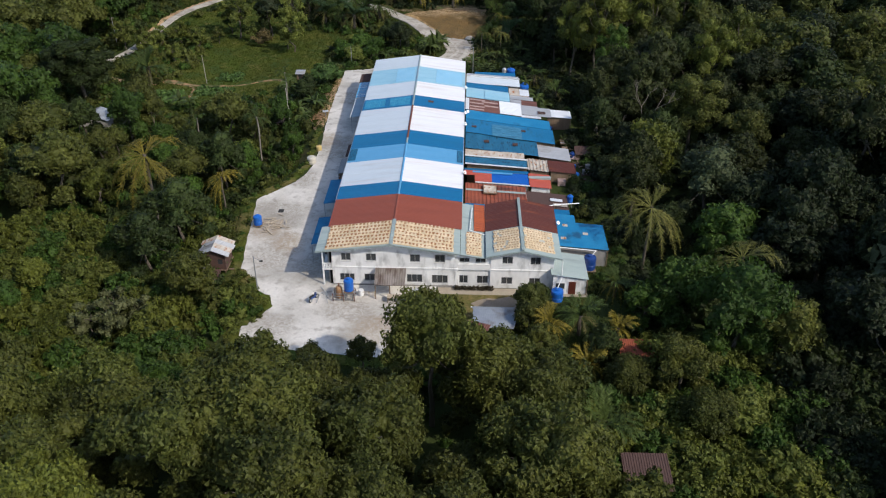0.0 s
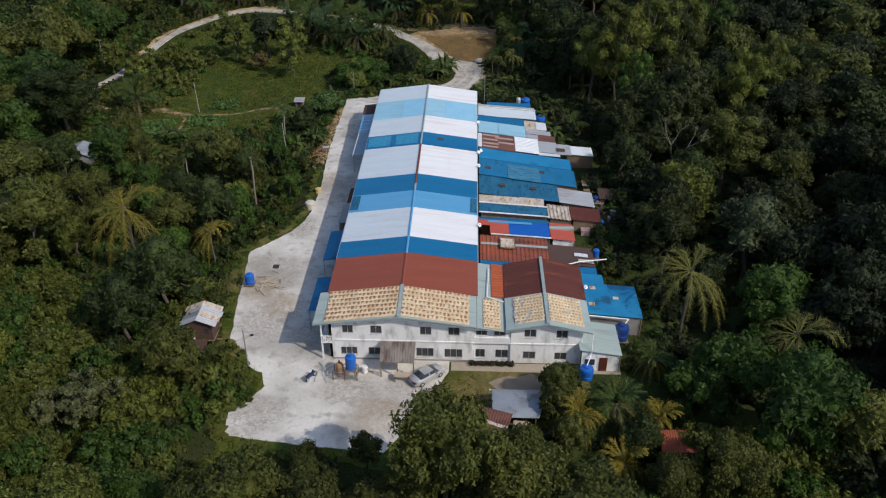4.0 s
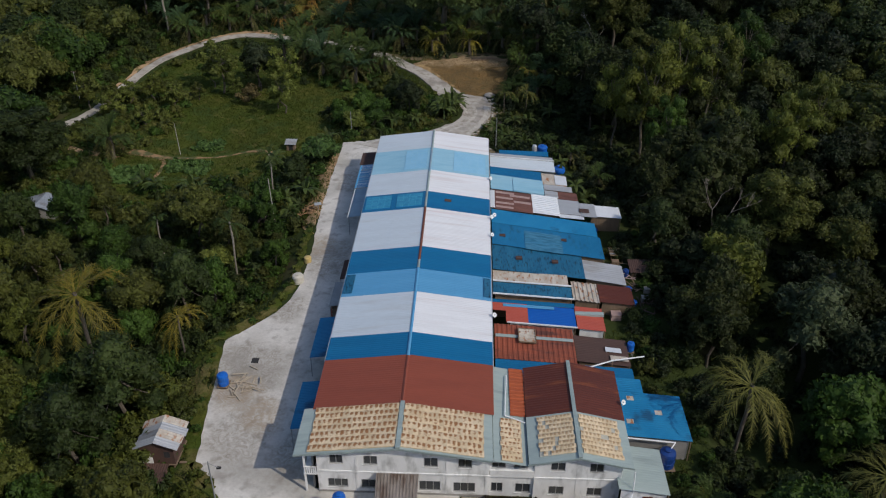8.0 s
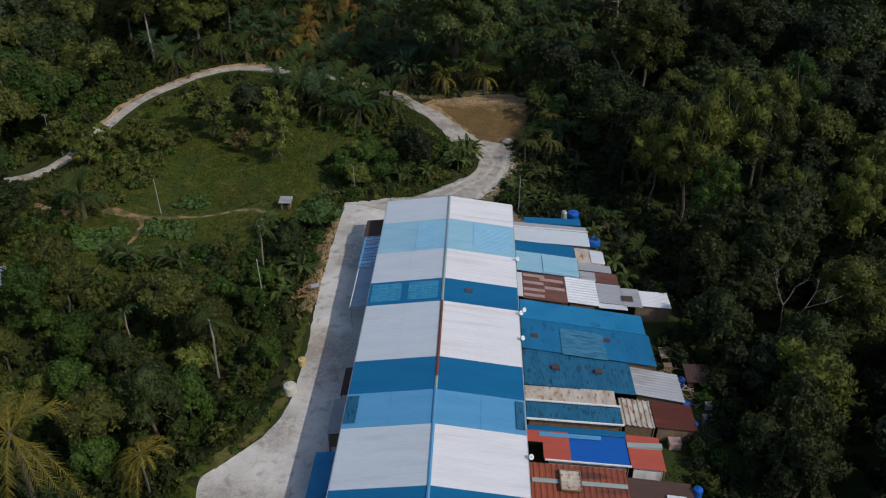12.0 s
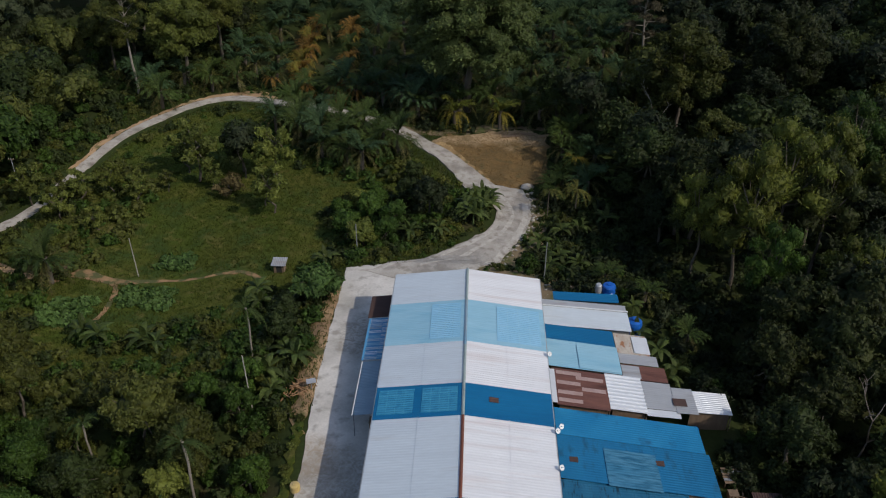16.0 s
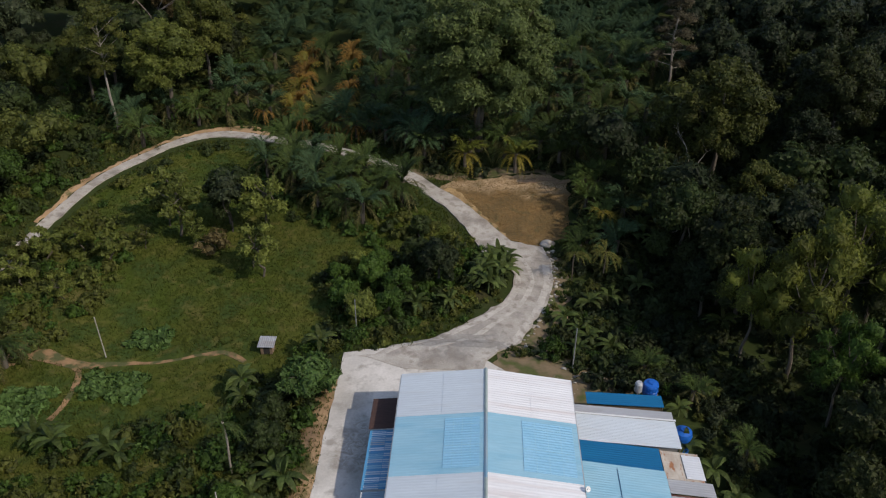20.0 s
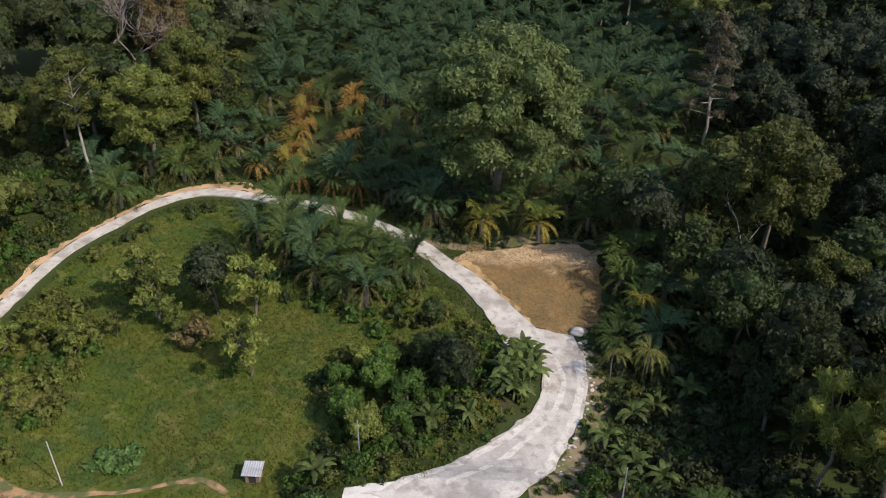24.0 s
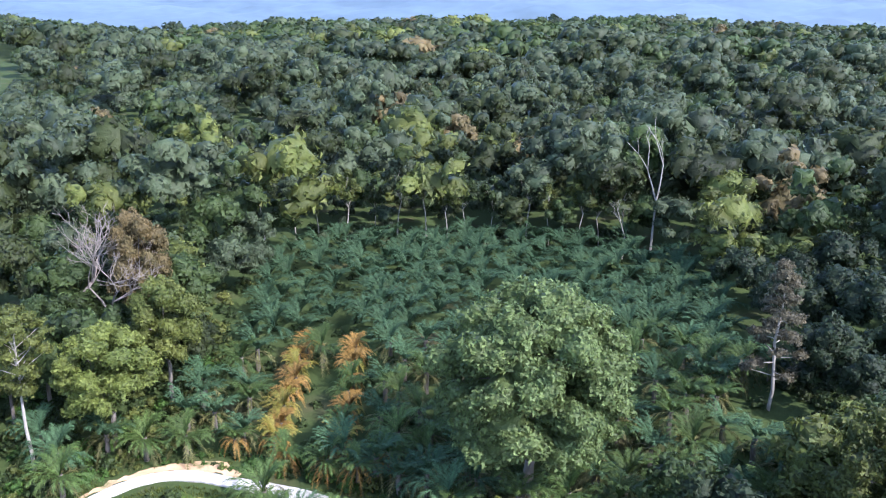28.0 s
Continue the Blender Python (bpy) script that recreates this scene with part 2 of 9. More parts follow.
MEADOW = material("meadow grass", (0.050, 0.072, 0.010), 0.95, second=(0.080, 0.082, 0.016), scale=0.09, amount=0.9, grain=1.3, grain_amount=0.40,
                  stain=(0.040, 0.064, 0.014), stain_scale=0.22, stain_low=0.46, stain_high=0.62, bump=0.9, bump_scale=1.6, bump_depth=0.25,
                  dirt=((0.115, 0.105, 0.030), 0.55, 0.54, 0.70), spec=0.12)
spots(MEADOW, [(2.0, 82.0, 5.0), (-1.5, 79.5, 4.0), (6.0, 83.0, 4.0), (10.0, 83.0, 4.0), (-31.5, 101.0, 3.5), (-28.0, 111.5, 4.0), (-25.8, 121.0, 3.0), (-66.0, 181.0, 7.0), (-71.0, 172.0, 8.0), (-45.0, 169.0, 5.0), (-28.0, 88.0, 3.0)], (0.20, 0.145, 0.065), 0.8)
DRYBLADES = material("dry grass blades", (0.23, 0.15, 0.062), 0.8, second=(0.17, 0.12, 0.045), scale=0.2, grain=1.2, bump=0, island=0.3, through_light=0.15, spec=0.2)


# ---- mesh helpers ----
class Shape:
    """Collects vertices and faces for one mesh."""

    def __init__(self):
        self.v, self.f = [], []

    def add(self, verts, faces):
        n = len(self.v)
        self.v += [tuple(p) for p in verts]
        self.f += [tuple(n + i for i in face) for face in faces]
        return self

    def box(self, x0, x1, y0, y1, z0, z1):
        return self.add([(x, y, z) for z in (z0, z1) for y in (y0, y1) for x in (x0, x1)],
                        [(0, 2, 3, 1), (4, 5, 7, 6), (0, 1, 5, 4), (2, 6, 7, 3), (0, 4, 6, 2), (1, 3, 7, 5)])

    def weld(self):
        """Join corners that lie on one another."""
        seen, keep, back = {}, [], []
        for p in self.v:
            key = tuple(round(c, 4) for c in p)
            if key not in seen:
                seen[key] = len(keep)
                keep.append(p)
            back.append(seen[key])
        self.v, self.f = keep, [tuple(back[i] for i in f) for f in self.f]
        return self

    def tube(self, a, b, ra, rb=None, n=8, caps=True):
        a, b = Vector(a), Vector(b)
        rb = ra if rb is None else rb
        d = (b - a).normalized()
        u = d.orthogonal().normalized()
        w = d.cross(u)
        ring = [(math.cos(2 * math.pi * k / n), math.sin(2 * math.pi * k / n)) for k in range(n)]
        verts = [a + ra * (c * u + s * w) for c, s in ring] + [b + rb * (c * u + s * w) for c, s in ring]
        faces = [(k, (k + 1) % n, n + (k + 1) % n, n + k) for k in range(n)]
        if caps:
            faces += [tuple(range(n))[::-1], tuple(range(n, 2 * n))]
        return self.add(verts, faces)

    def lathe(self, cx, cy, profile, n=16):
        """Rings of (radius, z) round a vertical axis, closed at both ends."""
        verts = [(cx + r * math.cos(2 * math.pi * k / n), cy + r * math.sin(2 * math.pi * k / n), z) for r, z in profile for k in range(n)]
        faces = [(i * n + k, i * n + (k + 1) % n, (i + 1) * n + (k + 1) % n, (i + 1) * n + k) for i in range(len(profile) - 1) for k in range(n)]
        faces += [tuple(range(n))[::-1], tuple(range((len(profile) - 1) * n, len(profile) * n))]
        return self.add(verts, faces)

    def beam(self, a, b, w, h):
        """A square bar from a to b."""
        a, b = Vector(a), Vector(b)
        d = (b - a).normalized()
        side = d.cross(Vector((0, 0, 1)))
        side = side.normalized() if side.length > 1e-3 else Vector((1, 0, 0))
        up = side.cross(d)
        verts = [p + sx * w / 2 * side + sy * h / 2 * up for p in (a, b) for sx, sy in ((-1, -1), (1, -1), (1, 1), (-1, 1))]
        return self.add(verts, [(0, 3, 2, 1), (4, 5, 6, 7), (0, 1, 5, 4), (1, 2, 6, 5), (2, 3, 7, 6), (3, 0, 4, 7)])

    def sheet(self, a, b, c, d, thick=0.03, pitch=0.25, depth=0.04):
        """A ribbed metal sheet with corners a, b (top edge) and d, c (bottom edge); the ribs run from the top to the bottom edge."""
        a, b, c, d = (Vector(p) for p in (a, b, c, d))
        n = max(2, round((b - a).length / pitch))
        up = (b - a).cross(d - a).normalized()
        up = up if up.z > 0 else -up
        rows = []
        for i in range(n):
            for s, k in ((0.0, 0.0), (0.45, 0.0), (0.58, 1.0), (0.87, 1.0)):
                rows.append(((i + s) / n, k * depth))
        rows.append((1.0, 0.0))
        top, bottom = [], []
        for s, k in rows:
            top += [a.lerp(b, s) + up * k, d.lerp(c, s) + up * k]
            bottom += [a.lerp(b, s) + up * (k - thick), d.lerp(c, s) + up * (k - thick)]
        m = len(rows)
        faces = [(2 * i, 2 * i + 1, 2 * i + 3, 2 * i + 2) for i in range(m - 1)]
        faces += [(2 * m + 2 * i, 2 * m + 2 * i + 2, 2 * m + 2 * i + 3, 2 * m + 2 * i + 1) for i in range(m - 1)]
        faces += [(2 * i, 2 * i + 2, 2 * m + 2 * i + 2, 2 * m + 2 * i) for i in range(m - 1)]
        faces += [(2 * i + 1, 2 * m + 2 * i + 1, 2 * m + 2 * i + 3, 2 * i + 3) for i in range(m - 1)]
        faces += [(0, 2 * m, 2 * m + 1, 1), (2 * m - 2, 2 * m - 1, 4 * m - 1, 4 * m - 2)]
        return self.add(top + bottom, faces)


def world_of(ob):
    m = ob.matrix_basis.copy()
    while ob.parent:
        ob = ob.parent
        m = ob.matrix_basis @ m
    return m


def link_mesh(name, shape, mat, smooth=False):
    me = bpy.data.meshes.new(name)
    me.from_pydata(shape.v, [], shape.f)
    me.materials.append(mat)
    if smooth:
        me.shade_smooth()
    me.update()
    return me


def part(name, shape, mat, parent, label="", smooth=False, local=False):
    """Links a shape as one mesh object under a thing or a part. Its places are the world's, or the parent's if local."""
    if not local:
        inv = world_of(parent).inverted()
        shape.v = [tuple(inv @ Vector(p)) for p in shape.v]
    ob = new(name, link_mesh(name, shape, mat, smooth))
    ob.parent = parent
    if label:
        tagged(ob, label)
    return ob


def thing(name, at, label, category, group="", kind=""):
    ob = new(name)
    ob.matrix_basis = at if isinstance(at, Matrix) else pose(*at)
    return tagged(ob, label, category, group, kind)


def solid(name, shape, mat, label, category="", group="", kind="", smooth=False):
    """A thing or a piece of the setting that is one mesh, standing at the middle of its base."""
    c = np.array(shape.v)
    base = ((c[:, 0].min() + c[:, 0].max()) / 2, (c[:, 1].min() + c[:, 1].max()) / 2, c[:, 2].min())
    shape.v = [tuple(p) for p in c - np.array(base)]
    ob = new(name, link_mesh(name, shape, mat, smooth))
    ob.location = base
    return tagged(ob, label, category, group, kind)


# ---- terrain ----
KNOWN = [(-45, 95, -3), (-34, 92, -1.5), (-45, 124, -3), (-30, 142, -1.5), (-53, 170, -6), (-67, 187, -5), (-52, 199, -4.5), (-67, 163, -4.5),
         (-38, 171, -4), (-73, 217, -3), (-57, 233, -3), (-40, 228, -3), (-24, 218, -2.2), (-13, 206, -2.5), (-7, 196, -3.3), (1, 196, -4.2),
         (-3, 184, -3.2), (-8, 174, -2), (1, 215, -1.2), (-35, 208, -3.4), (14, 180, -4), (28, 148, -3), (30, 110, -3.5), (40, 60, -4),
         (4, 58, -2), (-15, 40, 8), (-48, 62, -1), (20, 72, -3), (-100, 150, -4), (75, 100, 0), (60, 240, 4), (28, 248, 2.5), (-20, 270, 1), (-90, 290, 3)]
KNOWN_XY = np.array([p[:2] for p in KNOWN], float)
KNOWN_Z = np.array([p[2] for p in KNOWN], float)
YARD = [(-18.3, 167.2), (-25.5, 165.6), (-25.4, 142), (-24.6, 128), (-24.6, 120), (-25.2, 116.6), (-26.5, 113.6), (-28.7, 110.8), (-31.2, 108.0), (-30.2, 97), (-29.0, 88), (-26.8, 87), (-26.0, 84.4), (-24.0, 82.8),
        (-23.4, 80.8), (-24.4, 78.6), (-26.4, 76.6), (-25.8, 73.4), (-17.5, 72.3), (-9.3, 71.6), (-5.6, 78.5), (-3.2, 84.2), (-3.2, 86.2), (-17.0, 86.2), (-17.0, 156), (1.0, 157), (-9.4, 165.8)]
PAD = [(-26.2, 166.5), (-25.8, 142), (-25.0, 120), (-32.3, 107.8), (-29.6, 87), (-27.3, 77.5), (-25.2, 73), (-9, 70.8), (8, 74), (20, 80), (22.5, 100), (21, 140), (14, 160), (-9, 167)]


def inside(x, y, poly):
    """Which of the points lie in the polygon."""
    hit = np.zeros(np.shape(x), bool)
    for (ax, ay), (bx, by) in zip(poly, poly[1:] + poly[:1]):
        if ay != by:
            hit ^= ((ay > y) != (by > y)) & (x < (bx - ax) * (y - ay) / (by - ay) + ax)
    return hit


def off_line(x, y, pts, closed=False):
    """How far the points lie from a line of points."""
    d = np.full(np.shape(x), 1e9)
    for (ax, ay), (bx, by) in zip(pts, pts[1:] + (pts[:1] if closed else [])):
        ux, uy = bx - ax, by - ay
        s = np.clip(((x - ax) * ux + (y - ay) * uy) / (ux * ux + uy * uy + 1e-9), 0, 1)
        d = np.minimum(d, np.hypot(x - ax - s * ux, y - ay - s * uy))
    return d


def pad_height(y):
    return -0.8 * np.clip((y - 125) / 40, 0, 1)


def height(x, y):
    x, y = np.asarray(x, float), np.asarray(y, float)
    w = np.stack([1 / ((x - a) ** 2 + (y - b) ** 2 + 60) ** 1.6 for a, b in KNOWN_XY])
    z = (w * KNOWN_Z.reshape((-1,) + (1,) * x.ndim)).sum(0) / w.sum(0)
    away = np.clip((np.hypot(x + 10, y - 140) - 150) / 700, 0, 1)
    z = z + away * (5 + 9 * np.sin(x / 170 + 1.0) * np.cos(y / 210) + 6 * np.sin(x / 90 + y / 130)) + 0.25 * np.sin(x / 5.3) * np.sin(y / 6.1)
    d = np.where(inside(x, y, PAD), 0, off_line(x, y, PAD, True))
    k = np.clip(d / 5.0, 0, 1)
    k = k * k * (3 - 2 * k)
    return (1 - k) * pad_height(y) + k * z


ROAD = [(-114, 164), (-100, 170.4), (-88.5, 175.6), (-82.2, 179.6), (-79.6, 187), (-78.3, 198.5), (-75.5, 210), (-71.9, 217.7), (-67, 227), (-62, 231.3), (-56, 232), (-49, 230.5), (-39.8, 228), (-31.6, 223.6), (-23, 217), (-17.5, 210.5),
        (-14.2, 207), (-9.5, 200), (-6.2, 194)]
ROAD2 = [(-6.2, 194), (-3.0, 189.5), (-1.8, 183.5), (-4.6, 176), (-10.3, 170), (-14, 166.3)]
TRACK = [(-68, 168.5), (-63.9, 167.8), (-60.1, 166.4), (-54, 167.3), (-48.8, 168.1), (-41.5, 169.1), (-38.3, 167.2)]
CLEARING = [(-17.6, 212.3), (-11.5, 214.5), (0.4, 216), (5.0, 214.6), (4.4, 198.5), (-0.6, 196.2), (-5.5, 196.8), (-13.0, 208)]


def grid_axis(lo, hi, step, far):
    inner = list(np.arange(lo, hi + 0.1, step))
    out, s = [], step
    p = hi
    while p < far:
        s *= 1.16
        p += s
        out.append(p)
    back, s, p = [], step, lo
    while p > -far:
        s *= 1.16
        p -= s
        back.append(p)
    return np.array(back[::-1] + inner + out)


def quad_grid(X, Y, Z):
    ny, nx = X.shape
    s = Shape()
    s.v = list(map(tuple, np.stack([X, Y, Z], -1).reshape(-1, 3)))
    s.f = [(j * nx + i, j * nx + i + 1, (j + 1) * nx + i + 1, (j + 1) * nx + i) for j in range(ny - 1) for i in range(nx - 1)]
    return s


gx, gy = grid_axis(-100, 70, 1.6, 4200), grid_axis(30, 250, 1.6, 4200)
GX, GY = np.meshgrid(gx, gy)
ground = new("ground", link_mesh("ground", quad_grid(GX, GY, height(GX, GY)), GROUND, True))
tagged(ground, "uneven dark green ground of grass and forest floor", "ground", kind="structure")
# hills on the horizon, with distance haze painted in as blue
HX, HY = np.meshgrid(np.linspace(-3600, 3600, 180), np.linspace(1500, 4100, 30))
HK = np.clip((HY - 1500) / 2600, 0, 1)
HZ = -10 + 230 * HK + HK * (60 * np.sin(HX / 610 + 0.4) + 28 * np.sin(HX / 190 + HY / 300)) + 9 * np.sin(HX / 61) * np.cos(HY / 83) + 5 * np.sin(HX / 23 + HY / 31)
M_HILL = material("haze-tinted distant forest", (0.066, 0.096, 0.118), 0.95, second=(0.048, 0.074, 0.094), scale=0.004, amount=0.9, grain=0.02, grain_amount=0.3, bump=0.0)
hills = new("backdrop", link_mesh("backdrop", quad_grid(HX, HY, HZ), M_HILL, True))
tagged(hills, "low forested hills far on the horizon, tinted with painted haze", "hills", kind="structure")


def ribbon(points, widths, lift, step=1.5, across=7, ragged=0.25, seed=1):
    """A strip laid on the ground along a line, with a ragged edge and a thickness."""
    pts = [Vector((*p, 0)) for p in points]
    dense, wide = [], []
    for i in range(len(pts) - 1):
        p0, p1, p2, p3 = pts[max(i - 1, 0)], pts[i], pts[i + 1], pts[min(i + 2, len(pts) - 1)]
        n = max(1, round((p2 - p1).length / step))
        for k in range(n + (i == len(pts) - 2)):
            u = k / n
            dense.append(0.5 * (2 * p1 + (p2 - p0) * u + (2 * p0 - 5 * p1 + 4 * p2 - p3) * u * u + (3 * p1 - p0 - 3 * p2 + p3) * u ** 3))
            wide.append(widths[i] * (1 - u) + widths[i + 1] * u)
    rng = np.random.default_rng(seed)
    V = []
    for i, p in enumerate(dense):
        t = (dense[min(i + 1, len(dense) - 1)] - dense[max(i - 1, 0)]).normalized()
        side = Vector((t.y, -t.x, 0))
        l, r = rng.normal(0, ragged, 2)
        for s in np.linspace(-1, 1, across):
            q = p + side * (s * wide[i] / 2 + (r if s > 0.9 else l if s < -0.9 else 0))
            V.append((q.x, q.y))
    V = np.array(V)
    Z = height(V[:, 0], V[:, 1]).reshape(-1, across) + lift
    X, Y = V[:, 0].reshape(-1, across), V[:, 1].reshape(-1, across)
    # the edges go down into the ground
    X = np.concatenate([X[:, :1], X, X[:, -1:]], 1)
    Y = np.concatenate([Y[:, :1], Y, Y[:, -1:]], 1)
    Z = np.concatenate([Z[:, :1] - 0.5, Z, Z[:, -1:] - 0.5], 1)
    return quad_grid(X, Y, Z)


def patch(poly, lift, step=1.0, ragged=0.0, seed=3):
    """A sheet over a polygon of ground, with its rim turned down."""
    bm = bmesh.new()
    rng = np.random.default_rng(seed)
    rim = []
    for (ax, ay), (bx, by) in zip(poly, poly[1:] + poly[:1]):
        n = max(1, round(math.hypot(bx - ax, by - ay) / 1.2))
        for k in range(n):
            j = rng.normal(0, ragged, 2) if ragged else (0, 0)
            rim.append((ax + (bx - ax) * k / n + j[0], ay + (by - ay) * k / n + j[1]))
    face = bm.faces.new([bm.verts.new((*p, 0)) for p in rim])
    xs, ys = [p[0] for p in rim], [p[1] for p in rim]
    for axis, lo, hi in ((0, min(xs), max(xs)), (1, min(ys), max(ys))):
        c = lo + step
        while c < hi:
            co, no = [0, 0, 0], [0, 0, 0]
            co[axis], no[axis] = c, 1
            bmesh.ops.bisect_plane(bm, geom=bm.verts[:] + bm.edges[:] + bm.faces[:], plane_co=co, plane_no=no)
            c += step
    out = bmesh.ops.extrude_edge_only(bm, edges=[e for e in bm.edges if e.is_boundary])
    low = {v for v in out["geom"] if isinstance(v, bmesh.types.BMVert)}
    P = np.array([v.co[:] for v in bm.verts])
    Z = height(P[:, 0], P[:, 1]) + lift
    for v, z in zip(bm.verts, Z):
        v.co.z = z - (0.6 if v in low else 0)
    bmesh.ops.recalc_face_normals(bm, faces=bm.faces[:])
    s = Shape()
    bm.verts.index_update()
    s.v = [tuple(v.co) for v in bm.verts]
    s.f = [tuple(v.index for v in f.verts) for f in bm.faces]
    bm.free()
    return s


solid("concrete_yard", patch(YARD, 0.10, 2.5, 0.05), CONCRETE, "worn pale concrete yard and drive beside the long building", "pavement", kind="structure")
solid("access_road", ribbon(ROAD, [2.2, 2.2, 2.2, 2.1, 2.0, 2.0, 2.0, 2.0, 2.1, 2.2, 2.3, 2.4, 2.5, 2.7, 2.9, 3.1, 3.5, 4.2, 6.0], 0.22, ragged=0.09, seed=2), GRAVEL, "pale gravel road curving round the grass field", "road", kind="structure")
solid("footpath", ribbon([(-60.4, 166.6), (-58.4, 165.2), (-57.8, 162.6), (-57.4, 158.9), (-58.0, 156.2)], [1.2, 0.9, 0.7, 0.6, 0.5], 0.125, step=1.2, ragged=0.10, seed=16), TRODDEN, "trodden earth path down beside the vegetable rows", "path", kind="structure")
JUNCTION = [(-24, 165.2), (-21.7, 165.4), (-16, 170.3), (-12.5, 173), (-9, 176), (-6.3, 179.3), (-4.9, 183), (-4.5, 187), (-5.6, 191), (-8.2, 194.8), (-4.5, 197), (0, 195.6), (1.2, 191), (0.9, 185), (-0.2, 180), (-1.6, 176.5), (-4.3, 170.8), (-8.5, 165), (-9, 163), (-18, 163)]
solid("junction_road", patch(JUNCTION, 0.17, 1.5, 0.10), GRAVEL, "broken pale gravel road dropping away from the yard", "road", kind="structure")
solid("bare_clearing", patch(CLEARING, 0.10, 2.0, 0.5), DRYGRASS, "clearing of dry brown grass and bare sand", "clearing", kind="structure")
solid("footpath", ribbon(TRACK, [2.6, 2.4, 1.6, 0.7, 0.6, 0.6, 0.8], 0.12, step=1.2, ragged=0.12, seed=6), TRODDEN, "trodden earth path through the grass", "path", kind="structure")
STRAW = material("dry straw", (0.40, 0.27, 0.125), 0.95, second=(0.24, 0.155, 0.065), scale=0.6, amount=1.0, grain=5.0, grain_amount=0.4, stain=(0.10, 0.085, 0.03), stain_scale=0.7, stain_low=0.52, stain_high=0.62, bump=0.8, bump_scale=4.0)
solid("straw_verge", ribbon([(-15.2, 211.6), (-12.4, 208.2), (-8.4, 202.0), (-5.4, 197.8)], [1.6, 1.4, 1.2, 0.6], 0.16, step=0.7, ragged=0.28, seed=41), STRAW, "strip of dry straw between the road and the clearing", "soil", kind="structure")
solid("scrub_strip", ribbon([(-26.0, 220.6), (-19.0, 216.6), (-12.0, 216.2), (-4.0, 217.6), (5.0, 217.2)], [1.4, 3.0, 3.2, 2.6, 1.2], 0.07, step=1.0, ragged=0.5, seed=42), BROWNSOIL, "strip of brown dead scrub under the palms", "soil", kind="structure")
solid("road_verge", ribbon([(-79.9, 199.1), (-77.0, 210.6), (-73.4, 218.4), (-68.4, 228.2), (-62.5, 233.2), (-55.3, 234.4), (-50, 232.6)], [0.7, 0.8, 0.5, 0.9, 1.4, 3.0, 1.0], 0.13, step=1.0, ragged=0.42, seed=7), SOIL,
      "strip of bare orange soil along the road", "soil", kind="structure")
solid("soil_bank", ribbon([(-92, 171.8), (-86, 173.2), (-80.6, 170.6), (-76.4, 168.4), (-71.5, 167.0), (-66.5, 166.4)], [1.6, 2.6, 2.4, 1.2, 1.4, 2.2], 0.10, ragged=0.35, seed=18), SOIL, "orange earth slope below the road", "soil", kind="structure")
solid("soil_bank", ribbon([(-26.4, 161), (-26.6, 154), (-27.0, 147), (-26.4, 141), (-26.2, 133)], [1.2, 2.6, 3.0, 2.2, 0.8], 0.07, ragged=0.3, seed=8), SOIL,
      "orange earth bank below the concrete drive", "soil", kind="structure")
solid("soil_patch", patch([(-9.4, 157.6), (3.0, 156.6), (8.0, 159.6), (8.5, 163.5), (5.0, 168.0), (3.0, 176.0), (2.6, 185.0), (3.0, 194.0), (0.2, 194.5), (0.0, 184.0), (-2.8, 174.0), (-6.0, 167.5), (-9.0, 163.2)], 0.08, 1.5, 0.4), BROWNSOIL, "patch of stony orange-brown soil behind the warehouse", "soil", kind="structure")
MEADOW_EDGE = [(-79, 186), (-76.5, 197), (-73, 208), (-68, 219), (-63, 226), (-56, 228.4), (-44, 226.4), (-34, 220), (-25, 211), (-18, 204), (-12, 196), (-10, 188), (-9, 180), (-16, 173), (-23, 169.5), (-28.5, 167), (-29.5, 150), (-36, 138), (-50, 136), (-68, 143), (-78, 162)]
solid("meadow", patch(MEADOW_EDGE, 0.06, 3.0, 0.5), MEADOW, "field of rough green grass inside the road loop", "grass", kind="structure")
solid("grass_verge", patch([(-34.5, 107), (-33, 96), (-31, 86), (-28.5, 76), (-26, 71.5), (-8, 69.5), (-3, 76), (6, 74), (12, 78), (12.5, 84.5), (-2.8, 84.8), (-3.8, 83), (-6.2, 77.9), (-9.8, 72.4), (-17.5, 73.1), (-24.6, 74.4), (-26, 76.8), (-23.9, 78.8), (-23.0, 80.8), (-23.6, 83.0), (-25.6, 84.6), (-26.2, 86.6), (-28.4, 88.5), (-29.6, 97), (-31, 106.5)], 0.05, 2.0, 0.2), MEADOW,
      "rough grass verge round the concrete yard", "grass", kind="structure")
solid("drive_verge", ribbon([(-33.4, 107.6), (-30.4, 110.4), (-27.6, 113.6), (-25.9, 120), (-25.8, 128), (-26.3, 136)], [1.4, 1.5, 1.3, 1.0, 0.9, 0.7], 0.14, step=0.5, ragged=0.22, seed=12), MEADOW, "grass creeping over the edge of the drive", "grass", kind="structure")
solid("drive_verge", ribbon([(-32.6, 105.5), (-31.2, 98), (-30.0, 90), (-27.6, 86.6), (-26.4, 84.2), (-24.9, 81.5), (-25.6, 78.4), (-27.2, 75.6), (-25.5, 73.0)], [0.9, 1.0, 0.9, 0.8, 1.0, 2.6, 1.6, 1.0, 0.8], 0.14, step=0.5, ragged=0.25, seed=13), MEADOW, "grass creeping over the edge of the yard", "grass", kind="structure")
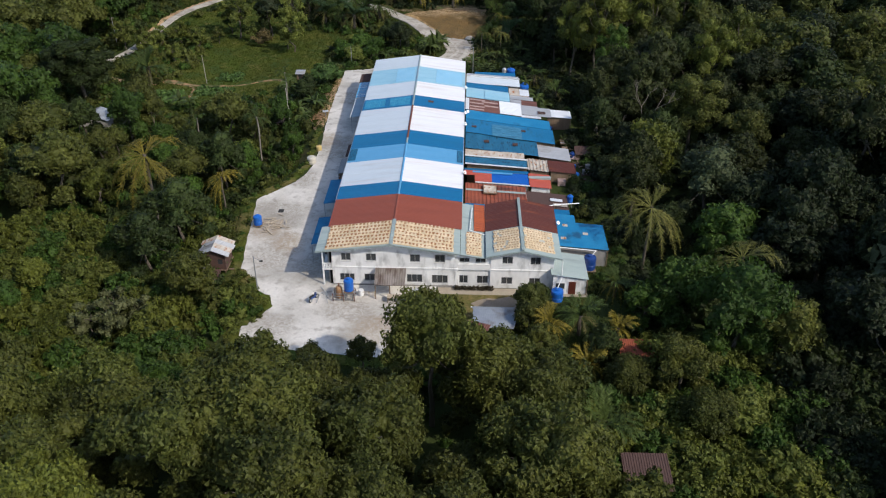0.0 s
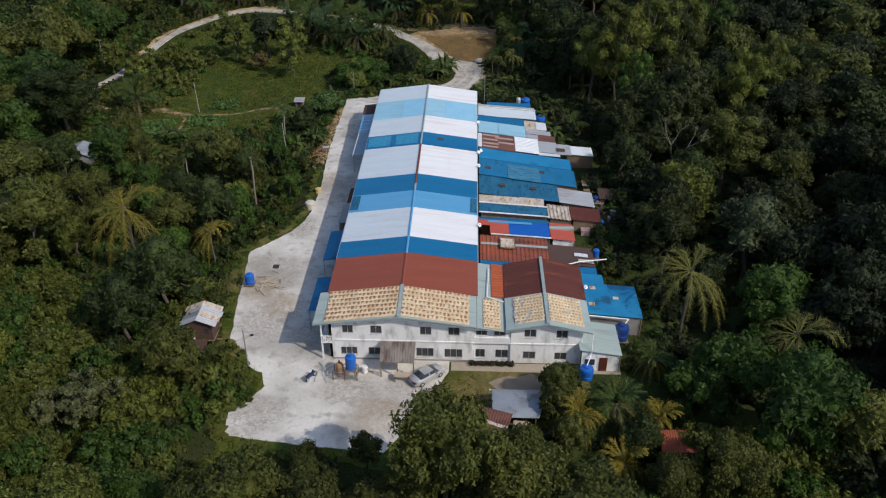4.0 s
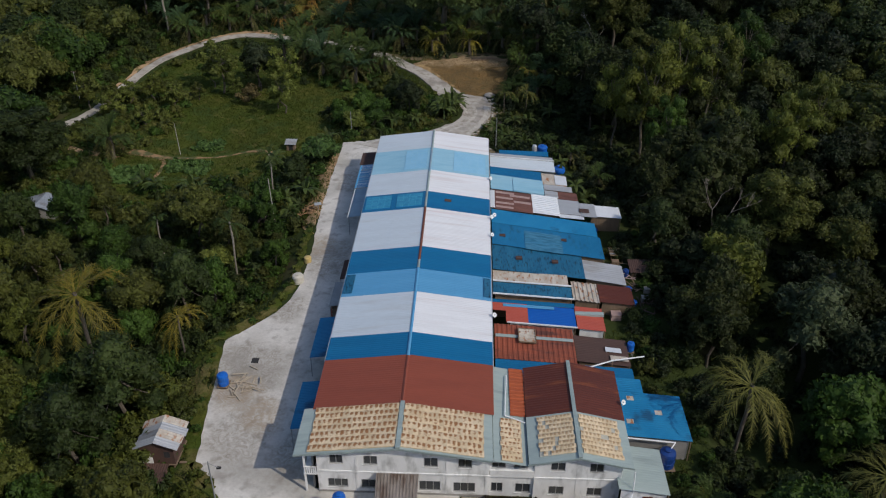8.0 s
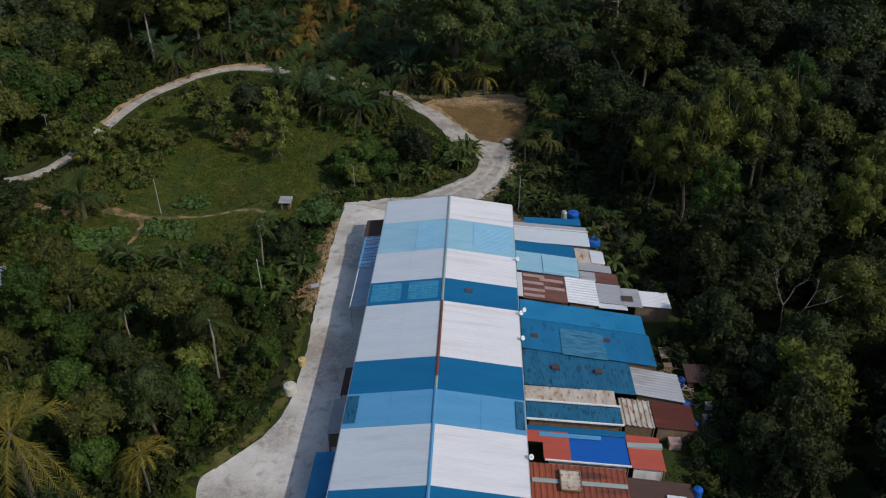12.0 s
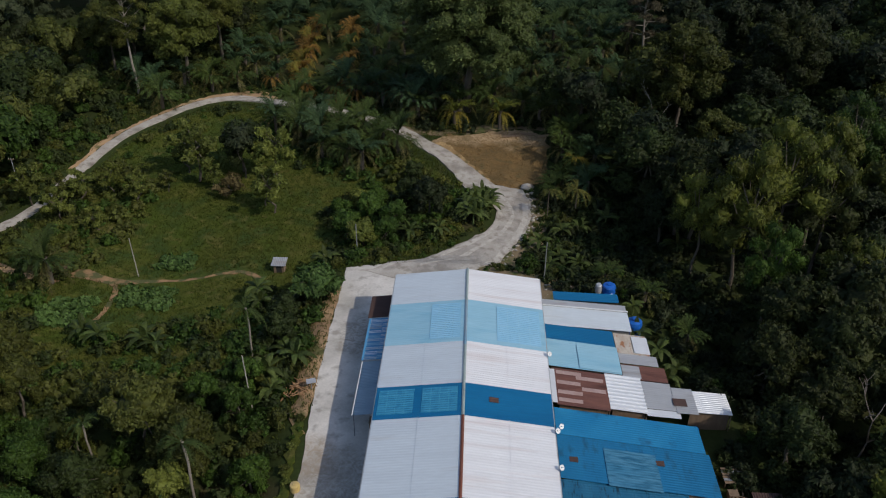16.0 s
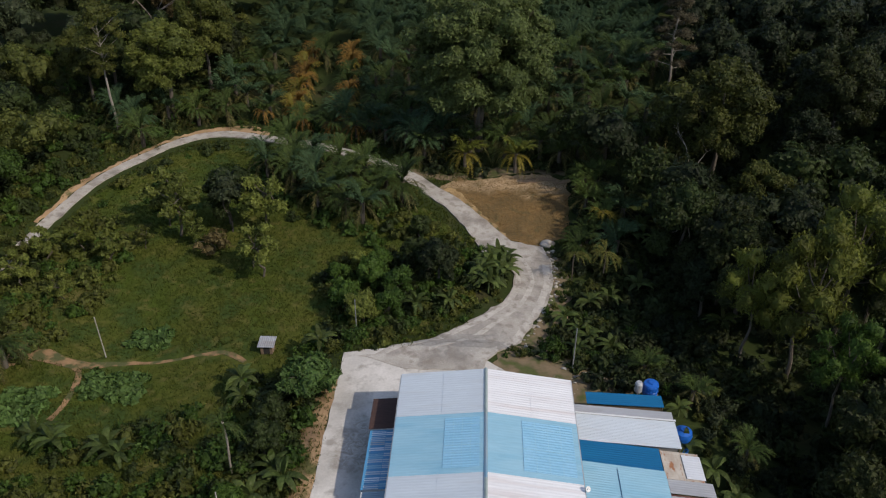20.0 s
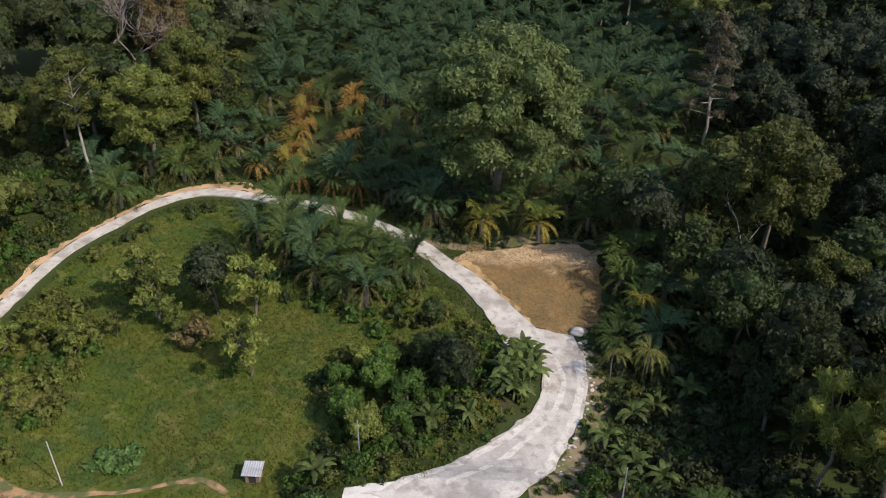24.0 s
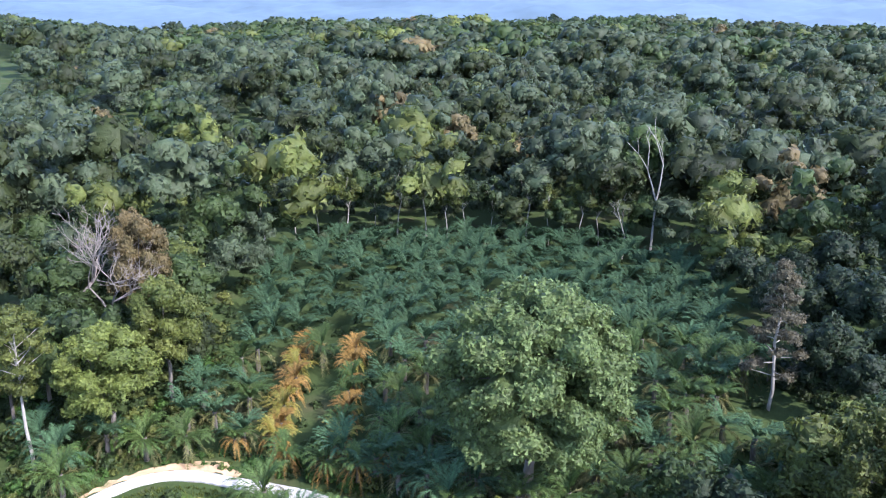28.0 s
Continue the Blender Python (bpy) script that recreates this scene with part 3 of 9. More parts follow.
for pts, w in (([(-20.6, 165.9), (-15.8, 169.7), (-12.3, 172.3), (-8.7, 175.3), (-5.9, 178.9), (-4.4, 183), (-4.0, 187), (-5.1, 191)], 0.9), ([(-9.4, 164.8), (-5.2, 170.6), (-2.5, 176.2), (-1.0, 180.6), (0.0, 185.2), (0.2, 190.5)], 1.0), ([(-15.5, 166.6), (-9.6, 171.8), (-5.2, 177.0), (-2.8, 182.0), (-2.0, 187), (-3.6, 193)], 0.7)):
    solid("wheel_track", ribbon(pts, [w * (0.8 + 0.3 * (k % 2)) for k in range(len(pts))], 0.185, step=1.6, across=3, ragged=0.06, seed=31), PALEGRAVEL, "pale worn wheel track on the junction road", "road", kind="structure")


# ---- building materials ----
def sheet_metal(name, colour, second, rough=0.5, metal=0.0, stain=None, low=0.55, high=0.72, stretch=(0.25, 1.6, 1), stain_scale=0.5, spec=0.3, amount=0.8):
    return material(name, colour, rough, metal, second=second, scale=0.45, amount=amount, grain=3.5, grain_amount=0.10, stain=stain, stain_scale=stain_scale,
                    stain_low=low, stain_high=high, bump=0.05, bump_scale=6.0, stretch=stretch, spec=spec)


# the brightness step between east and west slopes is put into these whites
M_WHITEWARM = sheet_metal("paler warm white roof sheet", (0.70, 0.705, 0.72), (0.64, 0.64, 0.655), stain=(0.58, 0.53, 0.52), low=0.52, high=0.76, stretch=(0.12, 2.2, 1))
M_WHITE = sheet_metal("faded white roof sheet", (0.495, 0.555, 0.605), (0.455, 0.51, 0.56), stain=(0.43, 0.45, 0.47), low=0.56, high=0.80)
M_LIGHTBLUE = sheet_metal("faded light blue roof sheet", (0.235, 0.44, 0.555), (0.28, 0.48, 0.585), stain=(0.19, 0.40, 0.53), low=0.5, high=0.7)
M_MIDBLUE = sheet_metal("mid blue roof sheet", (0.078, 0.275, 0.48), (0.098, 0.305, 0.515))
M_BLUE = sheet_metal("deep blue roof sheet", (0.002, 0.108, 0.250), (0.003, 0.128, 0.285))
M_BLUE2 = sheet_metal("weathered blue roof sheet", (0.006, 0.155, 0.33), (0.016, 0.195, 0.38), stain=(0.010, 0.075, 0.16), low=0.58, high=0.70, stretch=(0.8, 0.8, 1))
M_BLUEDIM = sheet_metal("dulled blue roof sheet", (0.005, 0.120, 0.26), (0.010, 0.145, 0.30), stain=(0.008, 0.075, 0.15), low=0.55, high=0.72, stretch=(1.4, 0.5, 1), stain_scale=0.9)
M_STAINED = sheet_metal("dark-stained blue roof sheet", (0.009, 0.095, 0.185), (0.018, 0.125, 0.225), stain=(0.006, 0.034, 0.062), low=0.52, high=0.68, stain_scale=2.2, stretch=(2.2, 0.45, 1))
M_VIVID = sheet_metal("vivid blue roof sheet", (0.004, 0.088, 0.38), (0.006, 0.10, 0.41), amount=0.3)
M_RED = sheet_metal("faded red roof sheet", (0.240, 0.060, 0.034), (0.212, 0.052, 0.030), rough=0.55)
M_REDBRIGHT = sheet_metal("bright red roof sheet", (0.43, 0.085, 0.055), (0.37, 0.075, 0.05), rough=0.5)
M_MAROON = sheet_metal("maroon roof sheet", (0.105, 0.027, 0.016), (0.080, 0.021, 0.013), rough=0.5, stain=(0.23, 0.065, 0.022), low=0.58, high=0.75)
M_ORANGE = sheet_metal("orange-red ribbed sheet", (0.36, 0.085, 0.03), (0.22, 0.05, 0.025), rough=0.6)
M_RUST = material("rusty roof sheet", (0.150, 0.062, 0.046), 0.85, second=(0.105, 0.042, 0.034), scale=0.5, amount=0.9, grain=3, grain_amount=0.2, stain=(0.07, 0.025, 0.018), stain_scale=0.4,
                  stain_low=0.55, stain_high=0.7, bump=0.2, stretch=(0.4, 1.6, 1))
M_RUSTRED = material("rust-red ribbed sheet", (0.29, 0.068, 0.031), 0.8, second=(0.19, 0.048, 0.026), scale=0.5, amount=0.9, grain=3, grain_amount=0.2, stain=(0.10, 0.032, 0.022), stain_scale=0.6, stain_low=0.55, stain_high=0.7, bump=0.2, stretch=(0.4, 1.6, 1))
M_RUSTPALE = material("pale sheet with rust", (0.50, 0.46, 0.40), 0.75, second=(0.36, 0.30, 0.24), scale=0.6, amount=0.9, grain=3, grain_amount=0.15, stain=(0.30, 0.13, 0.06), stain_scale=1.3,
                      stain_low=0.54, stain_high=0.64, bump=0.1, stretch=(2.0, 0.8, 1))
M_PINK = material("faded pinkish rusty sheet", (0.36, 0.26, 0.24), 0.8, second=(0.26, 0.16, 0.14), scale=0.6, grain=3, bump=0.1)
M_DARKRUST = material("dark brown rusted sheet", (0.075, 0.040, 0.032), 0.85, second=(0.05, 0.028, 0.024), scale=0.4, grain=3, grain_amount=0.2, bump=0.15, stretch=(0.4, 1.6, 1))
M_ZINC = material("dull zinc sheet", (0.46, 0.47, 0.48), 0.45, 0.35, second=(0.36, 0.36, 0.37), scale=0.5, grain=3, grain_amount=0.1, stain=(0.30, 0.27, 0.24), stain_scale=0.4, stain_low=0.58, stain_high=0.74,
                  bump=0.08, stretch=(0.3, 1.5, 1))
M_ZINCOLD = material("grey old zinc sheet", (0.27, 0.28, 0.29), 0.6, 0.3, second=(0.19, 0.19, 0.195), scale=0.6, grain=3, grain_amount=0.12, stain=(0.16, 0.12, 0.09), stain_scale=0.7, stain_low=0.52, stain_high=0.7, bump=0.1, stretch=(0.5, 1.4, 1))
M_ZINCNEW = material("bright zinc sheet", (0.72, 0.74, 0.76), 0.35, 0.25, second=(0.60, 0.62, 0.64), scale=0.5, grain=3, grain_amount=0.06, bump=0.05)
M_GREYGREEN = sheet_metal("grey-green roof sheet", (0.33, 0.39, 0.37), (0.27, 0.33, 0.32), stain=(0.22, 0.27, 0.26), low=0.58, high=0.75, rough=0.55)
M_MIDGREY = sheet_metal("blue-grey sheet", (0.26, 0.36, 0.44), (0.20, 0.30, 0.38), stain=(0.15, 0.19, 0.22), low=0.55, high=0.7)
M_CAP = material("grey-green ridge cap", (0.28, 0.34, 0.33), 0.6, grain=3, bump=0.05)
M_CAPBLUE = material("blue ridge cap", (0.12, 0.26, 0.38), 0.6, second=(0.25, 0.30, 0.33), scale=0.3, amount=1.0, bump=0.05)
M_CAPRUST = material("rusted ridge cap", (0.16, 0.05, 0.03), 0.85, bump=0.1)
M_WALL = material("stained white wall paint", (0.80, 0.80, 0.79), 0.85, second=(0.66, 0.66, 0.65), scale=0.5, amount=0.8, grain=2.5, grain_amount=0.08, stain=(0.36, 0.36, 0.35), stain_scale=0.9,
                  stain_low=0.52, stain_high=0.76, bump=0.05, stretch=(1.2, 1, 0.5))
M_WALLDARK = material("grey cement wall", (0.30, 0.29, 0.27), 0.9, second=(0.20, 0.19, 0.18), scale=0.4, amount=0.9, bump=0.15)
M_WOOD = material("weathered wood boards", (0.20, 0.14, 0.09), 0.85, second=(0.11, 0.075, 0.05), scale=0.9, grain=6, bump=0.2, stretch=(3, 3, 0.5))
M_GLASS = material("dark window glass", (0.035, 0.04, 0.045), 0.12, second=(0.06, 0.065, 0.07), scale=0.8, bump=0, spec=0.6)
M_ALU = material("grey window frame", (0.42, 0.42, 0.42), 0.5, 0.3, bump=0)
M_DARK = material("dark rubber and grime", (0.025, 0.024, 0.023), 0.8, bump=0.1)
M_STEEL = material("grey painted steel", (0.30, 0.31, 0.32), 0.5, 0.4, bump=0.05)
M_PVC = material("white plastic pipe", (0.75, 0.76, 0.76), 0.4, bump=0)
M_TANK = material("blue plastic tank", (0.008, 0.10, 0.42), 0.35, second=(0.012, 0.13, 0.48), scale=0.5, bump=0.03)
M_TANKDARK = material("dark blue plastic tank", (0.010, 0.045, 0.20), 0.4, bump=0.03)


def tile_material(name="cream clay roof tile", worn=(0.27, 0.12, 0.045)):
    """Cream clay with a brown worn spot on each piece."""
    m = material(name, (0.62, 0.50, 0.34), 0.85, second=(0.54, 0.41, 0.25), scale=0.5, amount=0.9, grain=6, grain_amount=0.12, bump=0.1, each=0.12)
    N, L = m.node_tree.nodes, m.node_tree.links
    bs = N["Principled BSDF"]
    old = bs.inputs["Base Color"].links[0].from_socket
    tc, gr, ns, mx, mr = (N.new(k) for k in ("ShaderNodeTexCoord", "ShaderNodeVectorMath", "ShaderNodeTexNoise", "ShaderNodeMix", "ShaderNodeMapRange"))
    gr.operation = "DISTANCE"
    gr.inputs[1].default_value = (0.30, 0.62, 0.6)
    geo = N.new("ShaderNodeNewGeometry")
    ns.inputs["Scale"].default_value = 3.0
    L.new(geo.outputs["Position"], ns.inputs["Vector"])
    L.new(tc.outputs["Generated"], gr.inputs[0])
    ad = N.new("ShaderNodeMath")
    ad.operation = "MULTIPLY_ADD"
    L.new(ns.outputs["Fac"], ad.inputs[0])
    ad.inputs[1].default_value = 0.9
    L.new(gr.outputs["Value"], ad.inputs[2])
    mr.inputs["From Min"].default_value, mr.inputs["From Max"].default_value = 0.92, 0.70
    L.new(ad.outputs[0], mr.inputs["Value"])
    mx.data_type = "RGBA"
    L.new(mr.outputs[0], mx.inputs[0])
    L.new(old, mx.inputs[6])
    mx.inputs[7].default_value = (*worn, 1)
    L.new(mx.outputs[2], bs.inputs["Base Color"])
    return m


M_TILE = tile_material()
M_TILEPALE = tile_material("greyish cream clay tile", (0.36, 0.24, 0.13))
M_TILEBED = material("sandy tile bed", (0.50, 0.39, 0.25), 0.9, second=(0.38, 0.26, 0.14), scale=2.0, bump=0.1)


# ---- walls and windows ----
def wall_y(x0, x1, z0, z1, y, thick, holes):
    """A wall along x whose outer face is at y, with rectangular openings (x0, x1, z0, z1) through it."""
    s = Shape()
    cuts = sorted({x0, x1, *[h[0] for h in holes], *[h[1] for h in holes]})
    for a, b in zip(cuts, cuts[1:]):
        spans = sorted((h[2], h[3]) for h in holes if h[0] < (a + b) / 2 < h[1])
        z = z0
        for lo, hi in spans:
            s.box(a, b, y, y + thick, z, lo)
            z = hi
        s.box(a, b, y, y + thick, z, z1)
    return s.weld()


def window_in(parent, hole, y, panes=2, mat=None):
    """A framed window set in an opening of a wall along x."""
    x0, x1, z0, z1 = hole
    s = Shape()
    w = 0.07
    for a, b, c, d in ((x0, x1, z0, z0 + w), (x0, x1, z1 - w, z1), (x0, x0 + w, z0 + w, z1 - w), (x1 - w, x1, z0 + w, z1 - w)):
        s.box(a, b, y + 0.06, y + 0.14, c, d)
    for k in range(1, panes):
        xm = x0 + (x1 - x0) * k / panes
        s.box(xm - 0.03, xm + 0.03, y + 0.07, y + 0.13, z0 + w, z1 - w)
    win = part("window", s, mat or M_ALU, parent, "grey framed sliding window with dark glass")
    for k in range(panes):
        a, b = x0 + (x1 - x0) * k / panes, x0 + (x1 - x0) * (k + 1) / panes
        part("pane", Shape().box(a + 0.05, b - 0.05, y + 0.095, y + 0.105, z0 + 0.05, z1 - 0.05), M_GLASS, win)
    part("sill", Shape().box(x0 - 0.08, x1 + 0.08, y - 0.07, y + 0.05, z0 - 0.08, z0), M_WALL, win)


# ---- warehouse ----
RIDGE_X, RIDGE_Z, EAVE_E, EAVE_W, EAVE_Z = -8.82, 6.75, -0.1, -17.5, 5.6
STRIPES = [(98.15, 102.2, M_BLUE, "deep blue"), (102.2, 109.45, M_WHITE, "faded white"), (109.45, 114.5, M_MIDBLUE, "mid blue"), (114.5, 119.3, M_BLUE, "deep blue"), (119.3, 129.5, M_WHITE, "faded white"),
           (129.5, 133.9, M_BLUE, "deep blue"), (133.9, 140.85, M_WHITE, "faded white"), (140.85, 148.2, M_LIGHTBLUE, "faded light blue"), (148.2, 154.6, M_WHITE, "faded white"), (91.1, 98.15, M_RED, "faded red")]
warehouse = thing("warehouse", (-8.8, 123, 0), "long low gabled warehouse with striped white, blue and red metal roof", "building")
for k, (y0, y1, mat, tone) in enumerate(STRIPES):
    lift = 0.03 * (k % 2)
    for eave, side in ((EAVE_E, 1), (EAVE_W, -1)):
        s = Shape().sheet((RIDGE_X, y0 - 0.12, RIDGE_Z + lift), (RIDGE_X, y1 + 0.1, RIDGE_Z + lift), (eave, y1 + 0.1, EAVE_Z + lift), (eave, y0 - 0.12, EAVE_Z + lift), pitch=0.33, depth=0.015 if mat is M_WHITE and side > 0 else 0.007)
        # white stripes take the paler, warmer colour on the east slope
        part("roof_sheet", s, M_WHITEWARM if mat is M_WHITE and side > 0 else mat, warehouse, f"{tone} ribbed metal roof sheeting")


def roof_at(x, lift=0.0):
    k = (x - RIDGE_X) / (EAVE_E - RIDGE_X) if x > RIDGE_X else (RIDGE_X - x) / (RIDGE_X - EAVE_W)
    return RIDGE_Z + (EAVE_Z - RIDGE_Z) * k + lift


def roof_patch(x0, x1, y0, y1, mat, label, pitch=0.33, lift=0.10, parent=warehouse):
    part("patch_sheet", Shape().sheet((x0, y0, roof_at(x0, lift)), (x0, y1, roof_at(x0, lift)), (x1, y1, roof_at(x1, lift)), (x1, y0, roof_at(x1, lift)), pitch=pitch), mat, parent, label)


M_CLEARBLUE = sheet_metal("paler blue patched sheet", (0.028, 0.205, 0.35), (0.04, 0.235, 0.385), stretch=(1.6, 1.6, 1), stain=(0.018, 0.17, 0.31), low=0.45, high=0.65, stain_scale=0.9)
M_CLEARBAR = sheet_metal("faded blue purlin line", (0.06, 0.28, 0.43), (0.075, 0.30, 0.45))
M_PATCHED = sheet_metal("greyed blue patched sheet", (0.035, 0.165, 0.28), (0.06, 0.20, 0.31), stain=(0.012, 0.095, 0.175), low=0.44, high=0.66, stain_scale=1.6, stretch=(0.4, 1.8, 1))
M_CLEARPALE = sheet_metal("see-through light blue sheet", (0.20, 0.42, 0.58), (0.23, 0.45, 0.61), stretch=(1.6, 1.6, 1))
for x0, x1, y0, y1, mat, bar in ((-9.4, -12.7, 141.4, 147.7, M_CLEARPALE, M_LIGHTBLUE), (-5.4, -0.6, 141.4, 147.7, M_CLEARPALE, M_LIGHTBLUE), (-9.4, -12.9, 130.0, 133.5, M_CLEARBLUE, M_CLEARBAR), (-13.7, -17.2, 130.0, 133.5, M_CLEARBLUE, M_CLEARBAR)):
    roof_patch(x0, x1, y0, y1, mat, "paler blue see-through roof sheet", 0.33, 0.06)
    # bars laid on top stand for the purlin grid seen through the sheet
    for k in range(1, 4):
        xk = x0 + (x1 - x0) * k / 4
        part("lap_seam", Shape().beam((xk, y0, roof_at(xk, 0.070)), (xk, y1, roof_at(xk, 0.070)), 0.07, 0.012), bar, warehouse)
    for k in range(1, int(y1 - y0) + 1):
        yk = y0 + (y1 - y0) * k / (int(y1 - y0) + 1)
        part("lap_seam", Shape().beam((x0, yk, roof_at(x0, 0.068)), (x1, yk, roof_at(x1, 0.068)), 0.06, 0.012), bar, warehouse)
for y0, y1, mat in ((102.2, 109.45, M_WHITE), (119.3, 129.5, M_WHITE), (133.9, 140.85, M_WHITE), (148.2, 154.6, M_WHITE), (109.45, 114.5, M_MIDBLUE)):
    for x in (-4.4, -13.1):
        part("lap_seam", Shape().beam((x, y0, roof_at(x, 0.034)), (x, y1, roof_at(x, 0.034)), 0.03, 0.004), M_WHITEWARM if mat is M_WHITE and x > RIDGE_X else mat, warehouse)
roof_patch(-16.3, -17.4, 110.2, 114.0, M_STAINED, "dark-stained blue roof sheet")
roof_patch(-1.0, -0.2, 110.2, 114.0, M_STAINED, "dark-stained blue roof sheet")
roof_patch(-6.3, -5.4, 131.6, 132.3, M_DARKRUST, "small rusted repair plate")
for y0, y1, mat in ((148.0, 154.7, M_CAP), (140.0, 148.0, M_CAPBLUE), (129.3, 140.0, M_CAP), (116.2, 129.3, M_CAPRUST), (114.4, 116.2, M_CAP), (98.0, 114.4, M_MIDBLUE), (91.0, 98.0, M_RED)):
    s = Shape()
    for side in (-1, 1):
        x1 = RIDGE_X + side * 0.15
        s.add([(RIDGE_X, y0, RIDGE_Z + 0.16), (RIDGE_X, y1, RIDGE_Z + 0.16), (x1, y1, RIDGE_Z + 0.09), (x1, y0, RIDGE_Z + 0.09),
               (RIDGE_X, y0, RIDGE_Z + 0.12), (RIDGE_X, y1, RIDGE_Z + 0.12), (x1, y1, RIDGE_Z + 0.05), (x1, y0, RIDGE_Z + 0.05)],
              [(0, 1, 2, 3), (7, 6, 5, 4), (0, 3, 7, 4), (2, 1, 5, 6), (3, 2, 6, 7)])
    part("ridge_cap", s, mat, warehouse)
for x, sgn in ((EAVE_E + 0.02, 1), (EAVE_W - 0.02, -1)):
    part("gutter", Shape().box(x - 0.08, x + 0.08, 98.2, 154.6, EAVE_Z - 0.16, EAVE_Z - 0.05), M_ZINC, warehouse, "grey metal eaves gutter")
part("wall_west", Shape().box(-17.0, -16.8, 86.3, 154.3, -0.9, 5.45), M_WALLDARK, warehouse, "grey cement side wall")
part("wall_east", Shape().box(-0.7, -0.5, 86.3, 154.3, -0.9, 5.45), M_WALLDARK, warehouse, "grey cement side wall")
gable = Shape().box(-16.8, -0.7, 154.1, 154.3, -0.9, 5.4)
gable.add([(-16.8, 154.1, 5.4), (-0.7, 154.1, 5.4), (RIDGE_X, 154.1, 6.6), (-16.8, 154.3, 5.4), (-0.7, 154.3, 5.4), (RIDGE_X, 154.3, 6.6)], [(0, 1, 2), (5, 4, 3), (0, 3, 4, 1), (1, 4, 5, 2), (2, 5, 3, 0)])
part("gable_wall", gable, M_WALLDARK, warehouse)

# ---- front office block ----
office = thing("office_block", (-8.6, 88.5, 0), "two-storey white office block with cream tiled gable roof", "building")
UPPER = [(-15.25, -14.0, 3.8, 4.9), (-12.1, -10.8, 3.8, 4.9), (-6.55, -5.25, 3.75, 4.9), (-3.4, -2.1, 3.75, 4.9)]
LOWER = [(-15.55, -13.65, 0.75, 1.82), (-12.4, -11.0, 0.75, 1.82), (-7.0, -5.0, 0.65, 1.88), (-3.8, -1.75, 0.6, 1.82)]
front = wall_y(-16.4, -0.5, -0.2, 5.15, 85.9, 0.2, sorted(UPPER + LOWER))
front.add([(-16.4, 85.9, 5.15), (-0.5, 85.9, 5.15), (-0.5, 85.9, 5.45), (RIDGE_X, 85.9, 6.55), (-16.4, 85.9, 5.55), (-16.4, 86.1, 5.15), (-0.5, 86.1, 5.15), (-0.5, 86.1, 5.45), (RIDGE_X, 86.1, 6.55), (-16.4, 86.1, 5.55)],
          [(0, 1, 2, 3, 4), (9, 8, 7, 6, 5), (1, 6, 7, 2), (4, 9, 5, 0)])
part("front_wall", front, M_WALL, office, "white painted front wall with grey streaks")
for hole in UPPER + LOWER:
    window_in(office, hole, 85.9, 2 if hole[1] - hole[0] < 1.6 else 3)
part("ledge", Shape().box(-16.4, -0.45, 85.82, 85.9, 2.75, 2.92), M_WALL, office)
part("plinth", Shape().box(-16.4, -0.45, 85.84, 85.897, -0.2, 0.3), M_WALLDARK, office)
for x in (-16.3, -12.75, -8.3, -4.4, -0.75):
    part("pilaster", Shape().box(x - 0.13, x + 0.13, 85.87, 85.897, -0.2, 5.1), M_WALL, office)
# corner balcony
part("balcony_floor", Shape().box(-17.7, -16.42, 85.7, 88.8, 2.45, 2.62), M_WALL, office)
rail = Shape().box(-17.68, -16.45, 85.72, 85.80, 3.35, 3.45)
part("balcony_rail", rail, M_WALL, office)
for k in range(6):
    part("baluster", Shape().box(-17.6 + 0.2 * k, -17.5 + 0.2 * k, 85.72, 85.8, 2.62, 3.35), M_WALL, office)
part("balcony_post", Shape().box(-17.68, -17.5, 85.8, 85.98, -0.2, 5.3), M_WALL, office)


def tiled(parent, xa, za, xb, zb, y0, y1, cols, rows, mat=None, gaps=0.0, bed=None):
    """A bed with rows of separate arched tiles, falling from x = xa to x = xb."""
    part("tile_bed", Shape().add([(xa, y0, za), (xa, y1, za), (xb, y1, zb), (xb, y0, zb), (xa, y0, za - 0.08), (xa, y1, za - 0.08), (xb, y1, zb - 0.08), (xb, y0, zb - 0.08)],
                                 [(0, 1, 2, 3), (7, 6, 5, 4), (0, 3, 7, 4), (1, 5, 6, 2), (3, 2, 6, 7), (0, 4, 5, 1)]), bed or M_TILEBED, parent)
    dx, dy = (xb - xa) / cols, (y1 - y0) / rows
    slope = (zb - za) / (xb - xa)
    s = Shape()
    arch = [(-0.49, 0.0), (-0.28, 0.03), (0.0, 0.045), (0.28, 0.03), (0.49, 0.0)]
    top = [(u, v * dy, w + z) for u, w in ((0.0, 0.02), (1.08 * dx, 0.055 + 1.08 * dx * slope)) for v, z in arch]
    s.add(top + [(a, b, c - 0.03) for a, b, c in top], [(i, i + 1, i + 6, i + 5) for i in range(4)] + [(10 + i, 15 + i, 16 + i, 11 + i) for i in range(4)] + [(5 + i, 6 + i, 16 + i, 15 + i) for i in range(4)]
          + [(0, 5, 15, 10), (4, 14, 19, 9)])
    me = link_mesh("tile", s, mat or M_TILE)
    inv = world_of(parent).inverted()
    rng = random.Random(int(xa * 10) + cols)
    for i in range(cols):
        for j in range(rows):
            if rng.random() < gaps:
                continue
            ob = new("tile", me)
            ob.parent = parent
            ob.matrix_basis = inv @ pose(xa + dx * (i - 0.25 * (j % 2)) + rng.uniform(-0.03, 0.03), y0 + dy * (j + 0.5) + rng.uniform(-0.02, 0.02), za + dx * (i - 0.25 * (j % 2)) * slope + rng.uniform(0, 0.012), 0, 0, rng.uniform(-1.5, 1.5))


